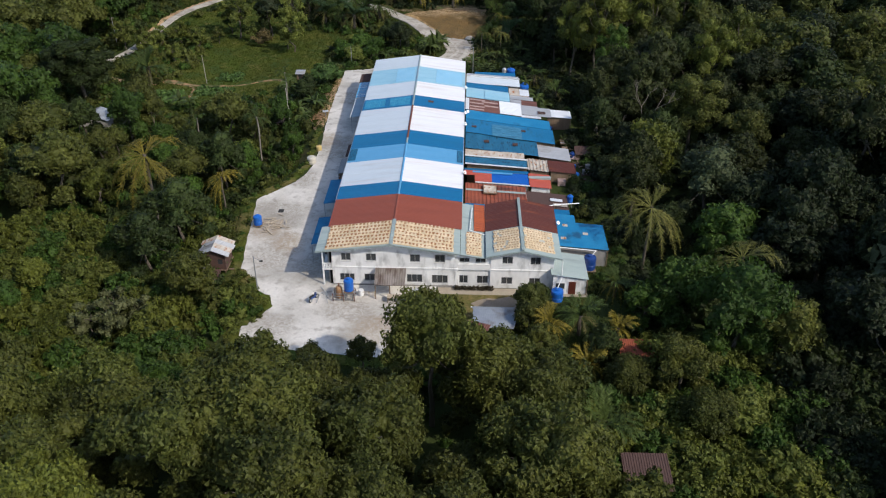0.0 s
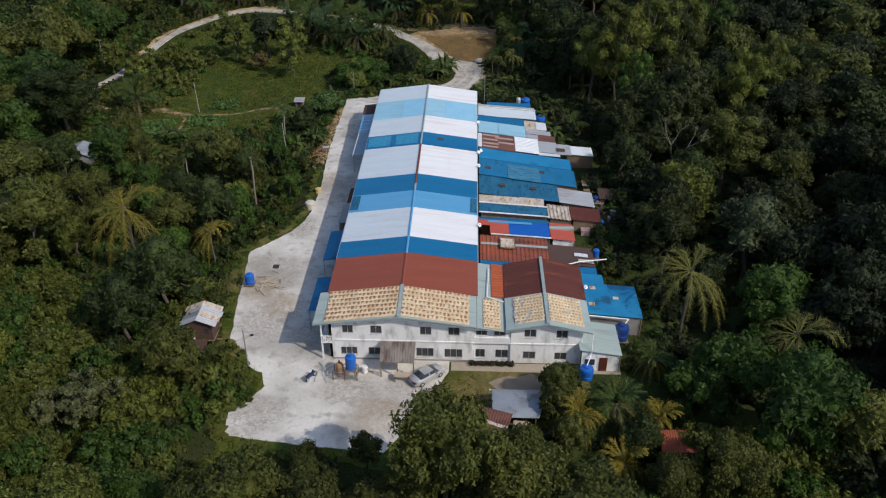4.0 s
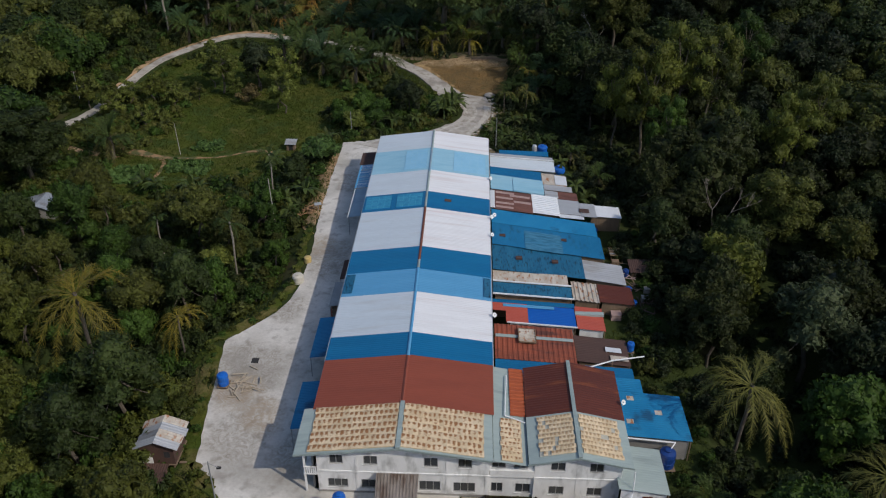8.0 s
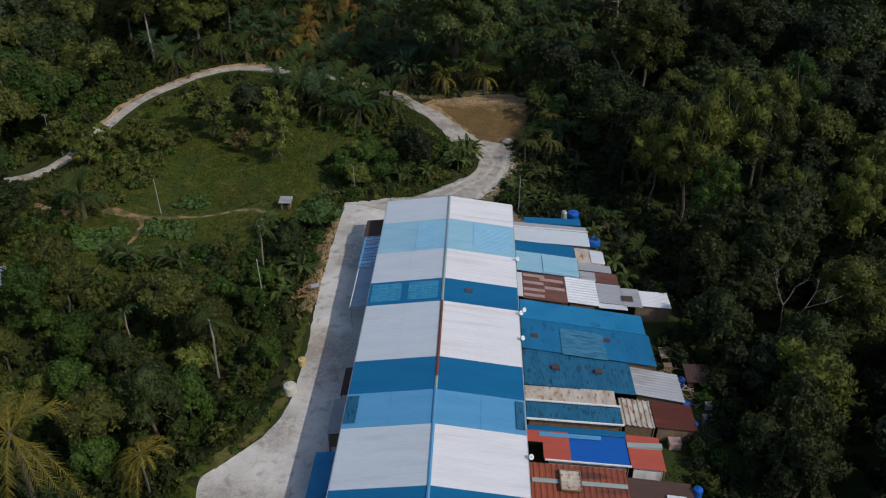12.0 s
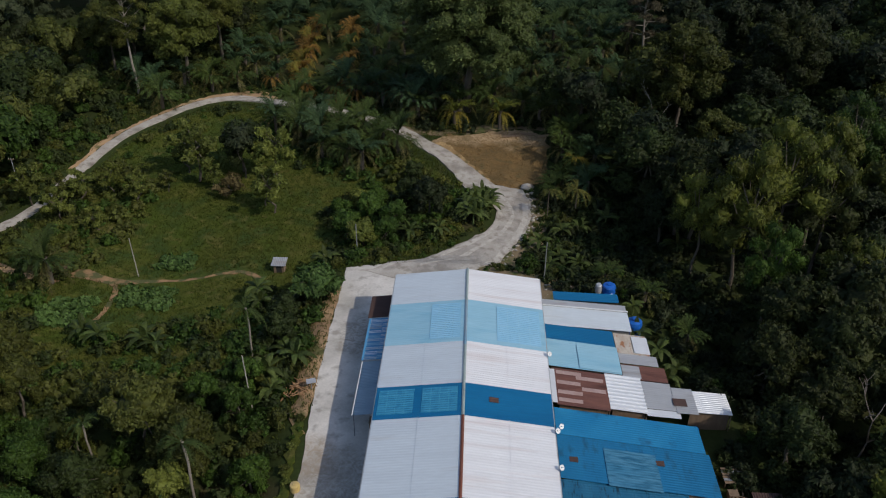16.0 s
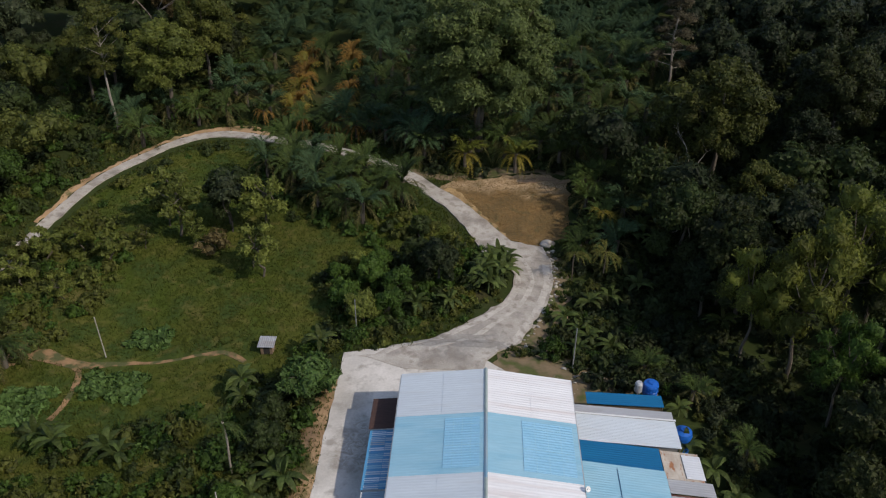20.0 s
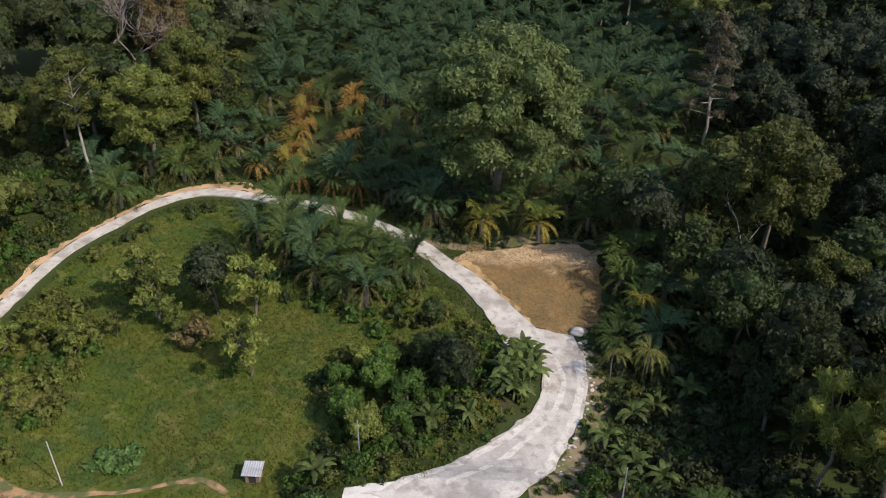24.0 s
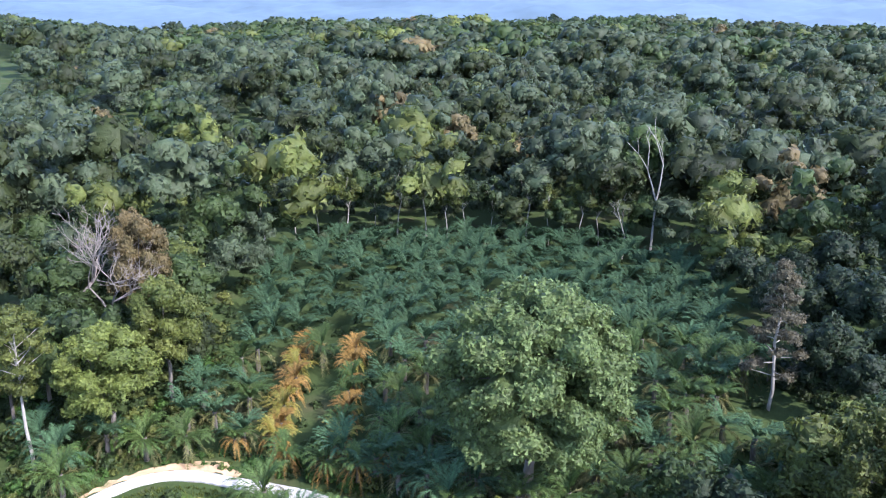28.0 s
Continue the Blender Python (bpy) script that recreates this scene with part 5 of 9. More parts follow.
def mesh_of(name, V, F, mat, smooth=False):
    me = bpy.data.meshes.new(name)
    V, F = np.asarray(V, np.float32), np.asarray(F, np.int32)
    me.vertices.add(len(V))
    me.vertices.foreach_set("co", V.ravel())
    k = F.shape[1]
    me.loops.add(F.size)
    me.loops.foreach_set("vertex_index", F.ravel())
    me.polygons.add(len(F))
    me.polygons.foreach_set("loop_start", np.arange(0, F.size, k, dtype=np.int32))
    me.materials.append(mat)
    me.update(calc_edges=True)
    if smooth:
        me.shade_smooth()
    me.validate()
    return me


def crown_masses(rng, R, H, dome=0.75, skirt=0, split=0):
    """A few merged rounded masses (x, y, z, radius) that make a crown of radius R whose top is at H."""
    start = rng.uniform(0, 6.28)
    if split:  # many masses over a tall rounded body
        n, up = split + skirt, R * dome
        mid = H - up
        masses = [(0.0, 0.0, mid, R * 0.60)]
        for k in range(n):
            w = 0.94 - (1.05 + 0.045 * skirt) * (k + 0.4) / n
            a = start + 2.39996 * k + rng.uniform(-0.25, 0.25)
            q = R * rng.uniform(0.30, 0.42)
            h = math.sqrt(1 - w * w) * (R - q) * rng.uniform(0.86, 1.04)
            masses.append((h * math.cos(a), h * math.sin(a), mid + w * (up - 0.8 * q), q))
        return masses
    top = R * 0.78
    masses = [(0.0, 0.0, H - top * min(1.0, dome + 0.15), top)]
    count = rng.integers(4, 7)
    for k in range(count):
        a = start + 6.283 * k / count + rng.uniform(-0.35, 0.35)
        q = R * rng.uniform(0.40, 0.58)
        masses.append(((R - q) * math.cos(a), (R - q) * math.sin(a), masses[0][2] - R * dome * rng.uniform(-0.05, 0.45), q))
    for k in range(skirt):
        a = start + 0.5 + 6.283 * k / skirt + rng.uniform(-0.3, 0.3)
        q = R * rng.uniform(0.36, 0.50)
        o = R * rng.uniform(0.92, 1.02) - q
        masses.append((o * math.cos(a), o * math.sin(a), masses[0][2] - R * rng.uniform(0.60, 1.05), q))
    return masses


def trunk_shape(rng, H, r, lobes, top=0.62, n=7):
    s = Shape()
    bend = [Vector((0, 0, -0.8))]
    for k in range(1, 5):
        bend.append(Vector((rng.normal(0, 0.12 * k), rng.normal(0, 0.12 * k), H * top * k / 4)))
    for k in range(4):
        s.tube(bend[k], bend[k + 1], r * (1 - 0.17 * k), r * (1 - 0.17 * (k + 1)), n, caps=False)
    for x, y, z, q in lobes[:: max(1, len(lobes) // 8)]:
        a = bend[3].lerp(bend[4], rng.uniform(0, 1))
        e = Vector((x, y, z + 0.5 * q))
        m = a.lerp(e, 0.5) + Vector((0, 0, -0.3))
        s.tube(a, m, r * 0.42, r * 0.25, 5, caps=False).tube(m, e, r * 0.25, r * 0.07, 5, caps=False)
    return s


def frond(rng, L, rise, az, n=7, leaflets=15, width=0.9, droop=1.0):
    """One arching palm leaf: a tapering midrib with leaflets hanging on both sides."""
    V, F = [], []
    ca, sa = math.cos(az), math.sin(az)

    def at(u):
        out = L * (u - 0.22 * u * u * droop) * math.cos(rise * (1 - 0.3 * u))
        up = L * (math.sin(rise) * u - 0.62 * droop * u * u * u)
        return np.array([out * ca, out * sa, up])
    side = np.array([-sa, ca, 0.0])
    for k in range(n):
        a, b = at(k / n), at((k + 1) / n)
        wa, wb = 0.07 * (1 - k / n) + 0.012, 0.07 * (1 - (k + 1) / n) + 0.012
        i = len(V)
        V += [a - side * wa, a + side * wa, b + side * wb, b - side * wb]
        F += [(i, i + 1, i + 2), (i, i + 2, i + 3)]
    for k in range(leaflets):
        u = 0.14 + 0.86 * (k + 0.5) / leaflets
        p, q = at(u), at(min(u + 0.10, 1.05))
        along = (q - p) / (np.linalg.norm(q - p) + 1e-9)
        w = width * math.sin(math.pi * min(0.95, 0.22 + 0.72 * u)) ** 0.7 * rng.uniform(0.75, 1.2)
        for sg in (-1, 1):
            tip = p + sg * side * w * 0.60 + along * w * rng.uniform(0.6, 1.0) + np.array([0, 0, w * rng.uniform(-0.45, 0.25)])
            base = along * (0.62 * L / leaflets)
            i = len(V)
            V += [p - base * 0.5, p + base * 0.5, tip]
            F += [(i, i + 1, i + 2)]
    return np.array(V), np.array(F)


def palm_crown(rng, H, L, n, droop=1.0, leaflets=15, width=0.9, low=-0.25, high=1.25):
    VV, FF, m = [], [], 0
    for k in range(n):
        rise = low + (high - low) * ((k * 0.618) % 1.0)
        V, F = frond(rng, L * rng.uniform(0.85, 1.1), rise, 2.39996 * k + rng.uniform(-0.2, 0.2), leaflets=leaflets, width=width, droop=droop)
        VV.append(V + [0, 0, H])
        FF.append(F + m)
        m += len(V)
    return np.concatenate(VV), np.concatenate(FF)


def banana_crown(rng, H, n=9, L=2.3):
    VV, FF, m = [], [], 0
    for k in range(n):
        az, rise = 2.4 * k + rng.uniform(-0.3, 0.3), rng.uniform(0.5, 1.35)
        ca, sa = math.cos(az), math.sin(az)
        V, F = [], []
        for i in range(7):
            u = i / 6
            out, up = L * u * math.cos(rise) * (1 + 0.2 * u), L * (u * math.sin(rise) - 0.75 * u ** 2.6 * math.cos(rise))
            w = 0.34 * math.sin(math.pi * min(0.97, 0.1 + 0.88 * u)) ** 0.6
            c = np.array([out * ca, out * sa, up])
            sd = np.array([-sa, ca, 0]) * w
            V += [c - sd - [0, 0, 0.1 * w], c + [0, 0, 0.05], c + sd - [0, 0, 0.1 * w]]
        for i in range(6):
            for j in range(2):
                a = 3 * i + j
                F += [(a, a + 1, a + 4), (a, a + 4, a + 3)]
        VV.append(np.array(V) + [0, 0, H])
        FF.append(np.array(F) + m)
        m += len(V)
    return np.concatenate(VV), np.concatenate(FF)


class Kind:
    """A plant template: a trunk mesh and a crown mesh that its copies share."""

    def __init__(self, name, trunk, V, F, mat, label, category, group, bark=None):
        self.name, self.V, self.F, self.mat, self.label, self.category, self.group = name, V, F, mat, label, category, group
        self.bark = bark or BARK
        self.trunk, self.old, self.meshes = trunk, None, {}

    def plant(self, x, y, scale=1.0, mat=None, label="", turn=None, z=None, stretch=1.0, dying=None):
        mat = mat or self.mat
        if mat not in self.meshes:
            crown = mesh_of("crown", self.V, self.F, mat)
            self.meshes[mat] = (link_mesh("trunk", self.trunk, self.bark) if not self.meshes else next(iter(self.meshes.values()))[0], crown)
        tr, cr = self.meshes[mat]
        h = float(height(np.array([x]), np.array([y]))[0]) if z is None else z
        ob = thing(self.name, Matrix.LocRotScale((x, y, h), Euler((0, 0, RNG.uniform(0, 6.28) if turn is None else turn)), (scale, scale, scale * stretch)), label or self.label, self.category, self.group)
        for nm, me in (("trunk", tr), ("crown", cr), ("old_fronds", dying or self.old)):
            if me:
                new(nm, me).parent = ob
        return ob


RNG = random.Random(11)
kinds = {}


def make_broad(key, seed, R, H, size, mat, label, cover=1.2, dome=0.75, r=0.28, group="broadleaf trees", name="broadleaf_tree", bark=None, category="tree", skirt=0, split=0, core=None, flat=0.9, **more):
    rng = np.random.default_rng(seed)
    masses = crown_masses(rng, R, H, dome, skirt, split)
    V, F = leafy_crown(rng, masses, size, cover, core or (CAP2 if split or R < 3 else CAP3), flat, **more)
    kinds[key] = Kind(name, trunk_shape(rng, H, r, masses), V, F, mat, label, category, group, bark)


FEW, SOFT = (7, 26, 90), (0.22, 0.16, 0.10)
make_broad("olive_a", 1, 4.9, 12.2, 0.44, LEAF_OLIVE, "broad tree with olive-green leaves in rounded clumps", skirt=3, counts=(8, 34, 150))
make_broad("olive_b", 2, 4.3, 10.7, 0.42, LEAF_OLIVE, "broad tree with olive-green leaves in rounded clumps", dome=1.0, skirt=3, counts=(8, 34, 150))
make_broad("front_a", 31, 4.9, 12.2, 0.29, LEAF_OLIVE, "broad tree with olive-green leaves in rounded clumps", cover=1.25, skirt=3, counts=(7, 28, 110), depths=(0.18, 0.15, 0.10), shag=0.16, slim=0.34, body_scale=0.82)
make_broad("front_b", 32, 4.3, 10.7, 0.27, LEAF_OLIVE, "broad tree with olive-green leaves in rounded clumps", cover=1.25, dome=1.0, skirt=3, counts=(7, 28, 110), depths=(0.18, 0.15, 0.10), shag=0.16, slim=0.34, body_scale=0.82)
make_broad("deep_a", 3, 4.6, 11.2, 0.44, LEAF_DEEP, "dense tree with deep green leaves", cover=1.0, dome=0.9, skirt=3)
make_broad("deep_b", 4, 3.9, 9.2, 0.42, LEAF_DEEP, "dense tree with deep green leaves", cover=1.0, skirt=3)
make_broad("fresh_a", 5, 3.7, 8.2, 0.44, LEAF_FRESH, "leafy tree with fresh green leaves", dome=0.9, skirt=3, counts=FEW, shag=0.2)
make_broad("dusky_a", 6, 4.7, 11.8, 0.48, LEAF_SHADEDARK, "dark tree with shade-dark green leaves", skirt=2)
make_broad("dusky_b", 7, 4.1, 10.3, 0.46, LEAF_SHADEDARK, "dark tree with shade-dark green leaves", dome=1.05, skirt=2)
make_broad("bush_a", 9, 1.9, 2.7, 0.34, LEAF_FRESH, "leafy green bush at the forest edge", r=0.08, group="bushes", name="bush", category="bush", core=CAP1, cover=0.9, counts=(5, 18, 50), depths=(0.25, 0.2, 0.1), shag=0.25, low=-0.2)
make_broad("bush_b", 10, 2.4, 3.7, 0.38, LEAF_DEEP, "dark green thicket bush at the forest edge", r=0.1, group="bushes", name="bush", category="bush", dome=0.9, core=CAP1, cover=0.9, counts=(5, 18, 50), depths=(0.25, 0.2, 0.1), shag=0.25, low=-0.2)
make_broad("small_a", 12, 2.5, 6.3, 0.36, LEAF_OLIVE, "small open tree with olive-green leaves", r=0.14, dome=1.0, counts=FEW, depths=SOFT, shag=0.25)
make_broad("giant", 13, 12.8, 30.0, 0.50, LEAF_GIANT, "huge round-crowned tree with grey-green leaves and a thick trunk", dome=1.0, r=0.75, skirt=14, split=16, name="giant_tree", group="giant trees", core=CAP3, counts=(6, 24, 100), depths=(0.16, 0.18, 0.11), shag=0.10, flat=0.82)
make_broad("high", 14, 8.4, 24.4, 0.52, LEAF_DEEP, "tall spreading forest tree with deep green leaves", dome=1.2, r=0.5, skirt=10, split=10, name="giant_tree", group="giant trees", counts=(6, 24, 90), depths=(0.18, 0.18, 0.10))
make_broad("plume", 20, 6.0, 22.0, 0.60, LEAF_PLUME, "tall feathery clump with drooping fine yellow-green leaves", dome=1.5, r=0.3, skirt=7, split=6, name="giant_tree", group="giant trees", counts=(10, 40, 120), depths=(0.22, 0.16, 0.06), shag=0.30, slim=0.16, hang=1.0, flat=1.25)
make_broad("flat", 15, 2.8, 3.5, 0.40, LEAF_FRESH, "low flat-topped round tree with bright green leaves", dome=0.35, r=0.14, flat=0.5)
make_broad("thin", 16, 2.5, 8.6, 0.42, LEAF_GREY, "thin tree with sparse grey-green leaves", dome=1.2, r=0.13, cover=0.7, core=CAP1, counts=FEW, depths=SOFT, shag=0.4)
make_broad("field_a", 25, 2.6, 6.2, 0.36, LEAF_FIELD, "small bushy tree with light olive leaves in the grass", r=0.12, dome=1.2, skirt=5, split=4, counts=(6, 22, 70), depths=(0.25, 0.20, 0.12), shag=0.2)
make_broad("field_b", 26, 3.6, 8.4, 0.40, LEAF_FIELD, "bushy tree with light olive leaves in the grass", r=0.18, dome=1.25, skirt=6, split=5, counts=(6, 22, 70), depths=(0.25, 0.20, 0.12), shag=0.2)
make_broad("edge", 19, 4.2, 18.0, 0.56, LEAF_DEEP, "tall pale-trunked tree at the edge of the palms", dome=1.5, r=0.2, split=5, skirt=4, flat=1.1, bark=BARK_PALE)


def make_palm(key, seed, H, L, n, mat, label, name, group, trunk_r, droop=1.0, leaflets=15, width=0.9, low=-0.25, high=1.25):
    rng = np.random.default_rng(seed)
    V, F = palm_crown(rng, H, L, n, droop, leaflets, width, low, high)
    s = Shape()
    pts = [Vector((0, 0, -0.8)), Vector((0.05, 0.02, H * 0.35)), Vector((0.12, -0.05, H * 0.7)), Vector((0, 0, H + 0.2))]
    for a, b in zip(pts, pts[1:]):
        s.tube(a, b, trunk_r, trunk_r * 0.92, 8, caps=False)
    kinds[key] = Kind(name, s, V, F, mat, label, "palm tree", group, BARK_PALE if name == "areca_palm" else None)
    if name == "oil_palm":
        V, F = palm_crown(rng, H - 0.1, L * 1.02, 8, 1.15, leaflets, width, -0.55, 0.25)
        kinds[key].old = mesh_of("old_fronds", V, F, FROND_OLD)
        V, F = palm_crown(rng, H - 0.1, L * 0.95, 14, 1.15, leaflets, width, -0.45, 0.45)
        kinds[key].dying = [mesh_of("old_fronds", V, F, m) for m in (FROND_DRY, FROND_YELLOW)]


make_palm("oil_a", 21, 3.4, 5.0, 30, FROND, "oil palm with a full crown of arching fronds", "oil_palm", "oil palms", 0.34, droop=0.62, leaflets=18, width=0.85, low=0.15, high=1.5)
make_palm("oil_b", 22, 3.2, 5.2, 25, FROND_BLUE, "young oil palm with arching bluish fronds", "oil_palm", "oil palms", 0.34, droop=0.55, leaflets=13, width=0.85, low=0.25, high=1.5)
make_palm("areca", 24, 6.8, 2.6, 12, FROND, "slender areca palm with a small tuft of fronds", "areca_palm", "areca palms", 0.11, droop=0.9, leaflets=14, width=0.6, low=-0.3, high=1.2)
make_palm("coco", 23, 8.2, 5.4, 16, FROND_PALE, "coconut palm with a star of drooping fronds", "coconut_palm", "coconut palms", 0.17, droop=0.9, leaflets=30, width=1.0, low=-0.4, high=0.85)
rng_b = np.random.default_rng(31)
V, F = banana_crown(rng_b, 1.7)
kinds["banana"] = Kind("banana_plant", Shape().tube((0, 0, -0.5), (0, 0, 1.8), 0.14, 0.09, 7), V, F, BANANA, "banana plant with broad ragged leaves", "plant", "banana plants", material("green banana stem", (0.12, 0.16, 0.05), 0.6))


# ---- open ground where no forest stands ----
FIELD = [(-78, 190), (-74, 206), (-66, 224), (-58, 229), (-44, 227), (-34, 219), (-25, 200), (-12, 188), (-12, 178), (-24, 170), (-28, 160), (-30, 148), (-37, 140), (-50, 138), (-66, 145), (-76, 165)]
SITE = [(-27.5, 168), (-26.5, 122), (-33.5, 108), (-31, 90), (-29, 72), (-6, 70), (-1, 79), (3, 74.5), (9, 75), (20, 83), (21.5, 100), (20, 138), (13, 160), (-8, 168)]


def is_open(x, y, margin=0.0):
    x, y = np.atleast_1d(np.asarray(x, float)), np.atleast_1d(np.asarray(y, float))
    o = inside(x, y, SITE) | (off_line(x, y, SITE, True) < margin)
    o |= inside(x, y, FIELD)
    o |= off_line(x, y, ROAD) < 4.0 + margin
    o |= off_line(x, y, ROAD2) < 6.0 + margin
    o |= inside(x, y, CLEARING) | (off_line(x, y, CLEARING, True) < 1.0 + margin)
    return o


# ---- forest ----
def scatter(x0, x1, y0, y1, step, seed):
    rng = np.random.default_rng(seed)
    X, Y = np.meshgrid(np.arange(x0, x1, step), np.arange(y0, y1, step * 0.87))
    X = X + (np.arange(X.shape[0]) % 2)[:, None] * step / 2
    X, Y = X + rng.uniform(-0.3, 0.3, X.shape) * step, Y + rng.uniform(-0.3, 0.3, Y.shape) * step
    return X.ravel(), Y.ravel()


PLANTATION = [(-62, 237), (-48, 236), (-30, 229), (-16, 220), (6, 219), (20, 217), (30, 232), (33, 300), (26, 333), (-15, 340), (-62, 330), (-62, 262)]
SPECIAL = []  # (x, y, free radius) of trees set by hand


def hand(key, x, y, scale=1.0, free=3.0, **more):
    SPECIAL.append((x, y, free))
    return kinds[key].plant(x, y, scale, **more)

# ---- plants set one by one ----
hand("giant", -10.0, 226.0, 1.12, 12.0, turn=0.4, stretch=0.95)
hand("high", 27.5, 210.0, 1.0, 9.0, mat=LEAF_OLIVE, label="tall spreading forest tree with olive-green leaves")
hand("high", 30.5, 195.5, 0.62, 5.0, mat=LEAF_OLIVE, label="spreading forest tree with olive leaves")
hand("deep_b", 19.5, 184.5, 1.0, 3.5, mat=EAST_LEAF, label="round tree with dull olive leaves")
hand("high", 41.5, 210.0, 0.62, 7.0, mat=LEAF_SHADEDARK, label="tall spreading dark forest tree")
hand("high", -70.5, 239.0, 1.0, 8.0, stretch=0.84, mat=LEAF_FIELD, label="tall domed tree with pale olive leaves")
hand("high", -66.5, 252.0, 0.86, 7.0, stretch=1.1, mat=LEAF_OLIVE, label="tall domed tree with olive leaves")
hand("high", -88.0, 243.0, 0.7, 6.0, mat=LEAF_OLIVE, label="tall domed tree with olive leaves")
hand("high", -86.0, 250.0, 0.80, 6.0)
hand("high", -76.2, 267.0, 0.76, 6.0, stretch=1.5, mat=LEAF_BROWN, label="tall round tree with brownish leaves")
hand("plume", 27.0, 166.0, 0.98, 6.0)
hand("plume", 33.5, 171.0, 1.2, 9.0, stretch=0.9)
hand("plume", 22.5, 169.5, 0.8, 5.0)
hand("plume", 39.0, 170.0, 0.9, 5.0, mat=EAST_LEAF, label="tall feathery clump with dull olive leaves")
hand("olive_b", 30.4, 120.0, 1.25, 5.5, mat=LEAF_PLUME, label="tree with yellow-green leaves beside the sheds")
hand("high", 39.5, 133.0, 0.72, 7.0, stretch=0.85, mat=LEAF_OLIVE, label="broad spreading tree with olive leaves")
hand("deep_a", 36.3, 108.0, 1.3, 6.0, mat=LEAF_GREY, label="dense tree with grey-green leaves")
hand("deep_b", 35.0, 94.5, 1.3, 5.0, mat=LEAF_FRESH, label="dense tree with fresh green leaves")
hand("olive_b", 46.8, 127.0, 1.1, 5.0)
hand("plume", 29.0, 158.0, 0.72, 5.0, mat=LEAF_FRESH, label="tall feathery clump with fresh green leaves")
hand("plume", 36.5, 154.0, 0.74, 5.0)
hand("plume", 46.5, 152.0, 0.85, 6.0)
hand("plume", 53.5, 160.0, 0.85, 6.0)
hand("plume", 41.0, 178.0, 1.0, 8.0)
hand("plume", 50.0, 190.0, 0.9, 5.5, mat=LEAF_FRESH, label="tall feathery clump with fresh green leaves")
hand("high", 47.5, 217.0, 0.9, 7.0, mat=EAST_LEAF, label="tall spreading forest tree with dull olive leaves")
hand("front_a", -2.8, 62.6, 1.2, 6.0, stretch=1.27, label="large leafy tree with olive leaves beside the yard")
hand("front_b", 4.4, 61.2, 1.3, 5.5, stretch=1.1, label="large leafy tree with olive leaves beside the sheds")
hand("front_a", 7.8, 59.5, 1.15, 5.0)
hand("front_a", -7.8, 47.0, 1.15, 5.0)
hand("front_a", -14.6, 44.0, 1.2, 5.5)
hand("front_a", -21.5, 43.5, 1.15, 5.5)
hand("front_b", -13.5, 54.0, 1.1, 4.5)
hand("front_a", -19.5, 56.0, 1.0, 5.0)
hand("small_a", -10.8, 69.2, 0.8, 2.5)
for x, y, s in ((-40.6, 75.0, 1.15), (-43.6, 74.4, 1.0), (-38.2, 77.4, 0.9), (-41.6, 78.4, 1.0)):
    hand("field_a", x, y, s, 3.5, mat=LEAF_PALE, label="shrub with pale grey-green feathery leaves")
hand("high", -76.5, 153.5, 0.95, 8.0, stretch=0.62, label="wide dark domed tree shading a house")
SPECIAL.append((-69.5, 143.5, 5.0))
SPECIAL.append((-68.0, 138.5, 4.5))
SPECIAL.append((-79.0, 166.0, 6.0))
for x, y, s in ((-83.0, 170.0, 0.6), (-80.2, 174.2, 0.7), (-77.6, 172.0, 0.8), (-75.2, 175.8, 0.9), (-73.2, 171.4, 0.7), (-71.0, 174.6, 0.9), (-69.4, 170.6, 0.7), (-67.8, 174.8, 0.8), (-78.8, 177.6, 0.6), (-72.4, 179.0, 0.9), (-69.0, 183.6, 0.9), (-75.6, 182.0, 0.8)):
    hand("bush_a", x, y, s, 1.0, mat=RNG.choice((LEAF_PLUME, LEAF_FIELD, LEAF_PLUME, LEAF_BROWN)), label="yellow-green bush on the slope below the road")
hand("coco", -45.5, 104.0, 1.4, 6.5, mat=FROND_YELLOW, label="coconut palm with a wide star of drooping fronds")
hand("coco", -35.9, 106.8, 0.75, 3.5, mat=FROND_YELLOW, label="small coconut palm with yellowing fronds")
hand("front_b", 18.3, 68.0, 0.72, 3.5)
hand("front_a", 24.2, 68.3, 0.8, 4.0)
hand("front_b", 25.2, 62.0, 0.8, 4.0)
hand("coco", 24.6, 93.6, 1.2, 6.5)
hand("coco", 34.0, 84.0, 1.15, 6.5)
hand("coco", 8.0, 187.0, 0.62, 3.0)
hand("coco", 3.6, 186.5, 0.55, 3.0)
hand("coco", 8.8, 197.5, 0.62, 3.0, mat=FROND_YELLOW, label="coconut palm with yellowing fronds")
hand("areca", -34.6, 125.4, 1.25, 2.0)
hand("areca", -46.0, 129.3, 1.0, 2.0)
hand("areca", -34.0, 146.5, 1.1, 2.0)
hand("oil_a", 14.0, 76.8, 0.8, 3.0)
hand("oil_a", 10.2, 75.0, 0.6, 2.5, mat=FROND_YELLOW, stretch=1.25, dying=kinds["oil_a"].dying[1], label="oil palm with yellowing fronds")
hand("oil_a", 18.6, 76.6, 0.6, 2.5, mat=FROND_YELLOW, stretch=1.25, dying=kinds["oil_a"].dying[1], label="oil palm with yellowing fronds")
for x, y, s in ((8.2, 79.2, 0.62), (9.4, 80.8, 0.5), (8.0, 76.6, 0.55), (11.4, 77.6, 0.42), (16.2, 73.8, 0.7), (9.0, 72.6, 0.6)):
    hand("deep_b", x, y, s, 1.5, mat=RNG.choice((LEAF_OLIVE, LEAF_DEEP, LEAF_DEEP)))
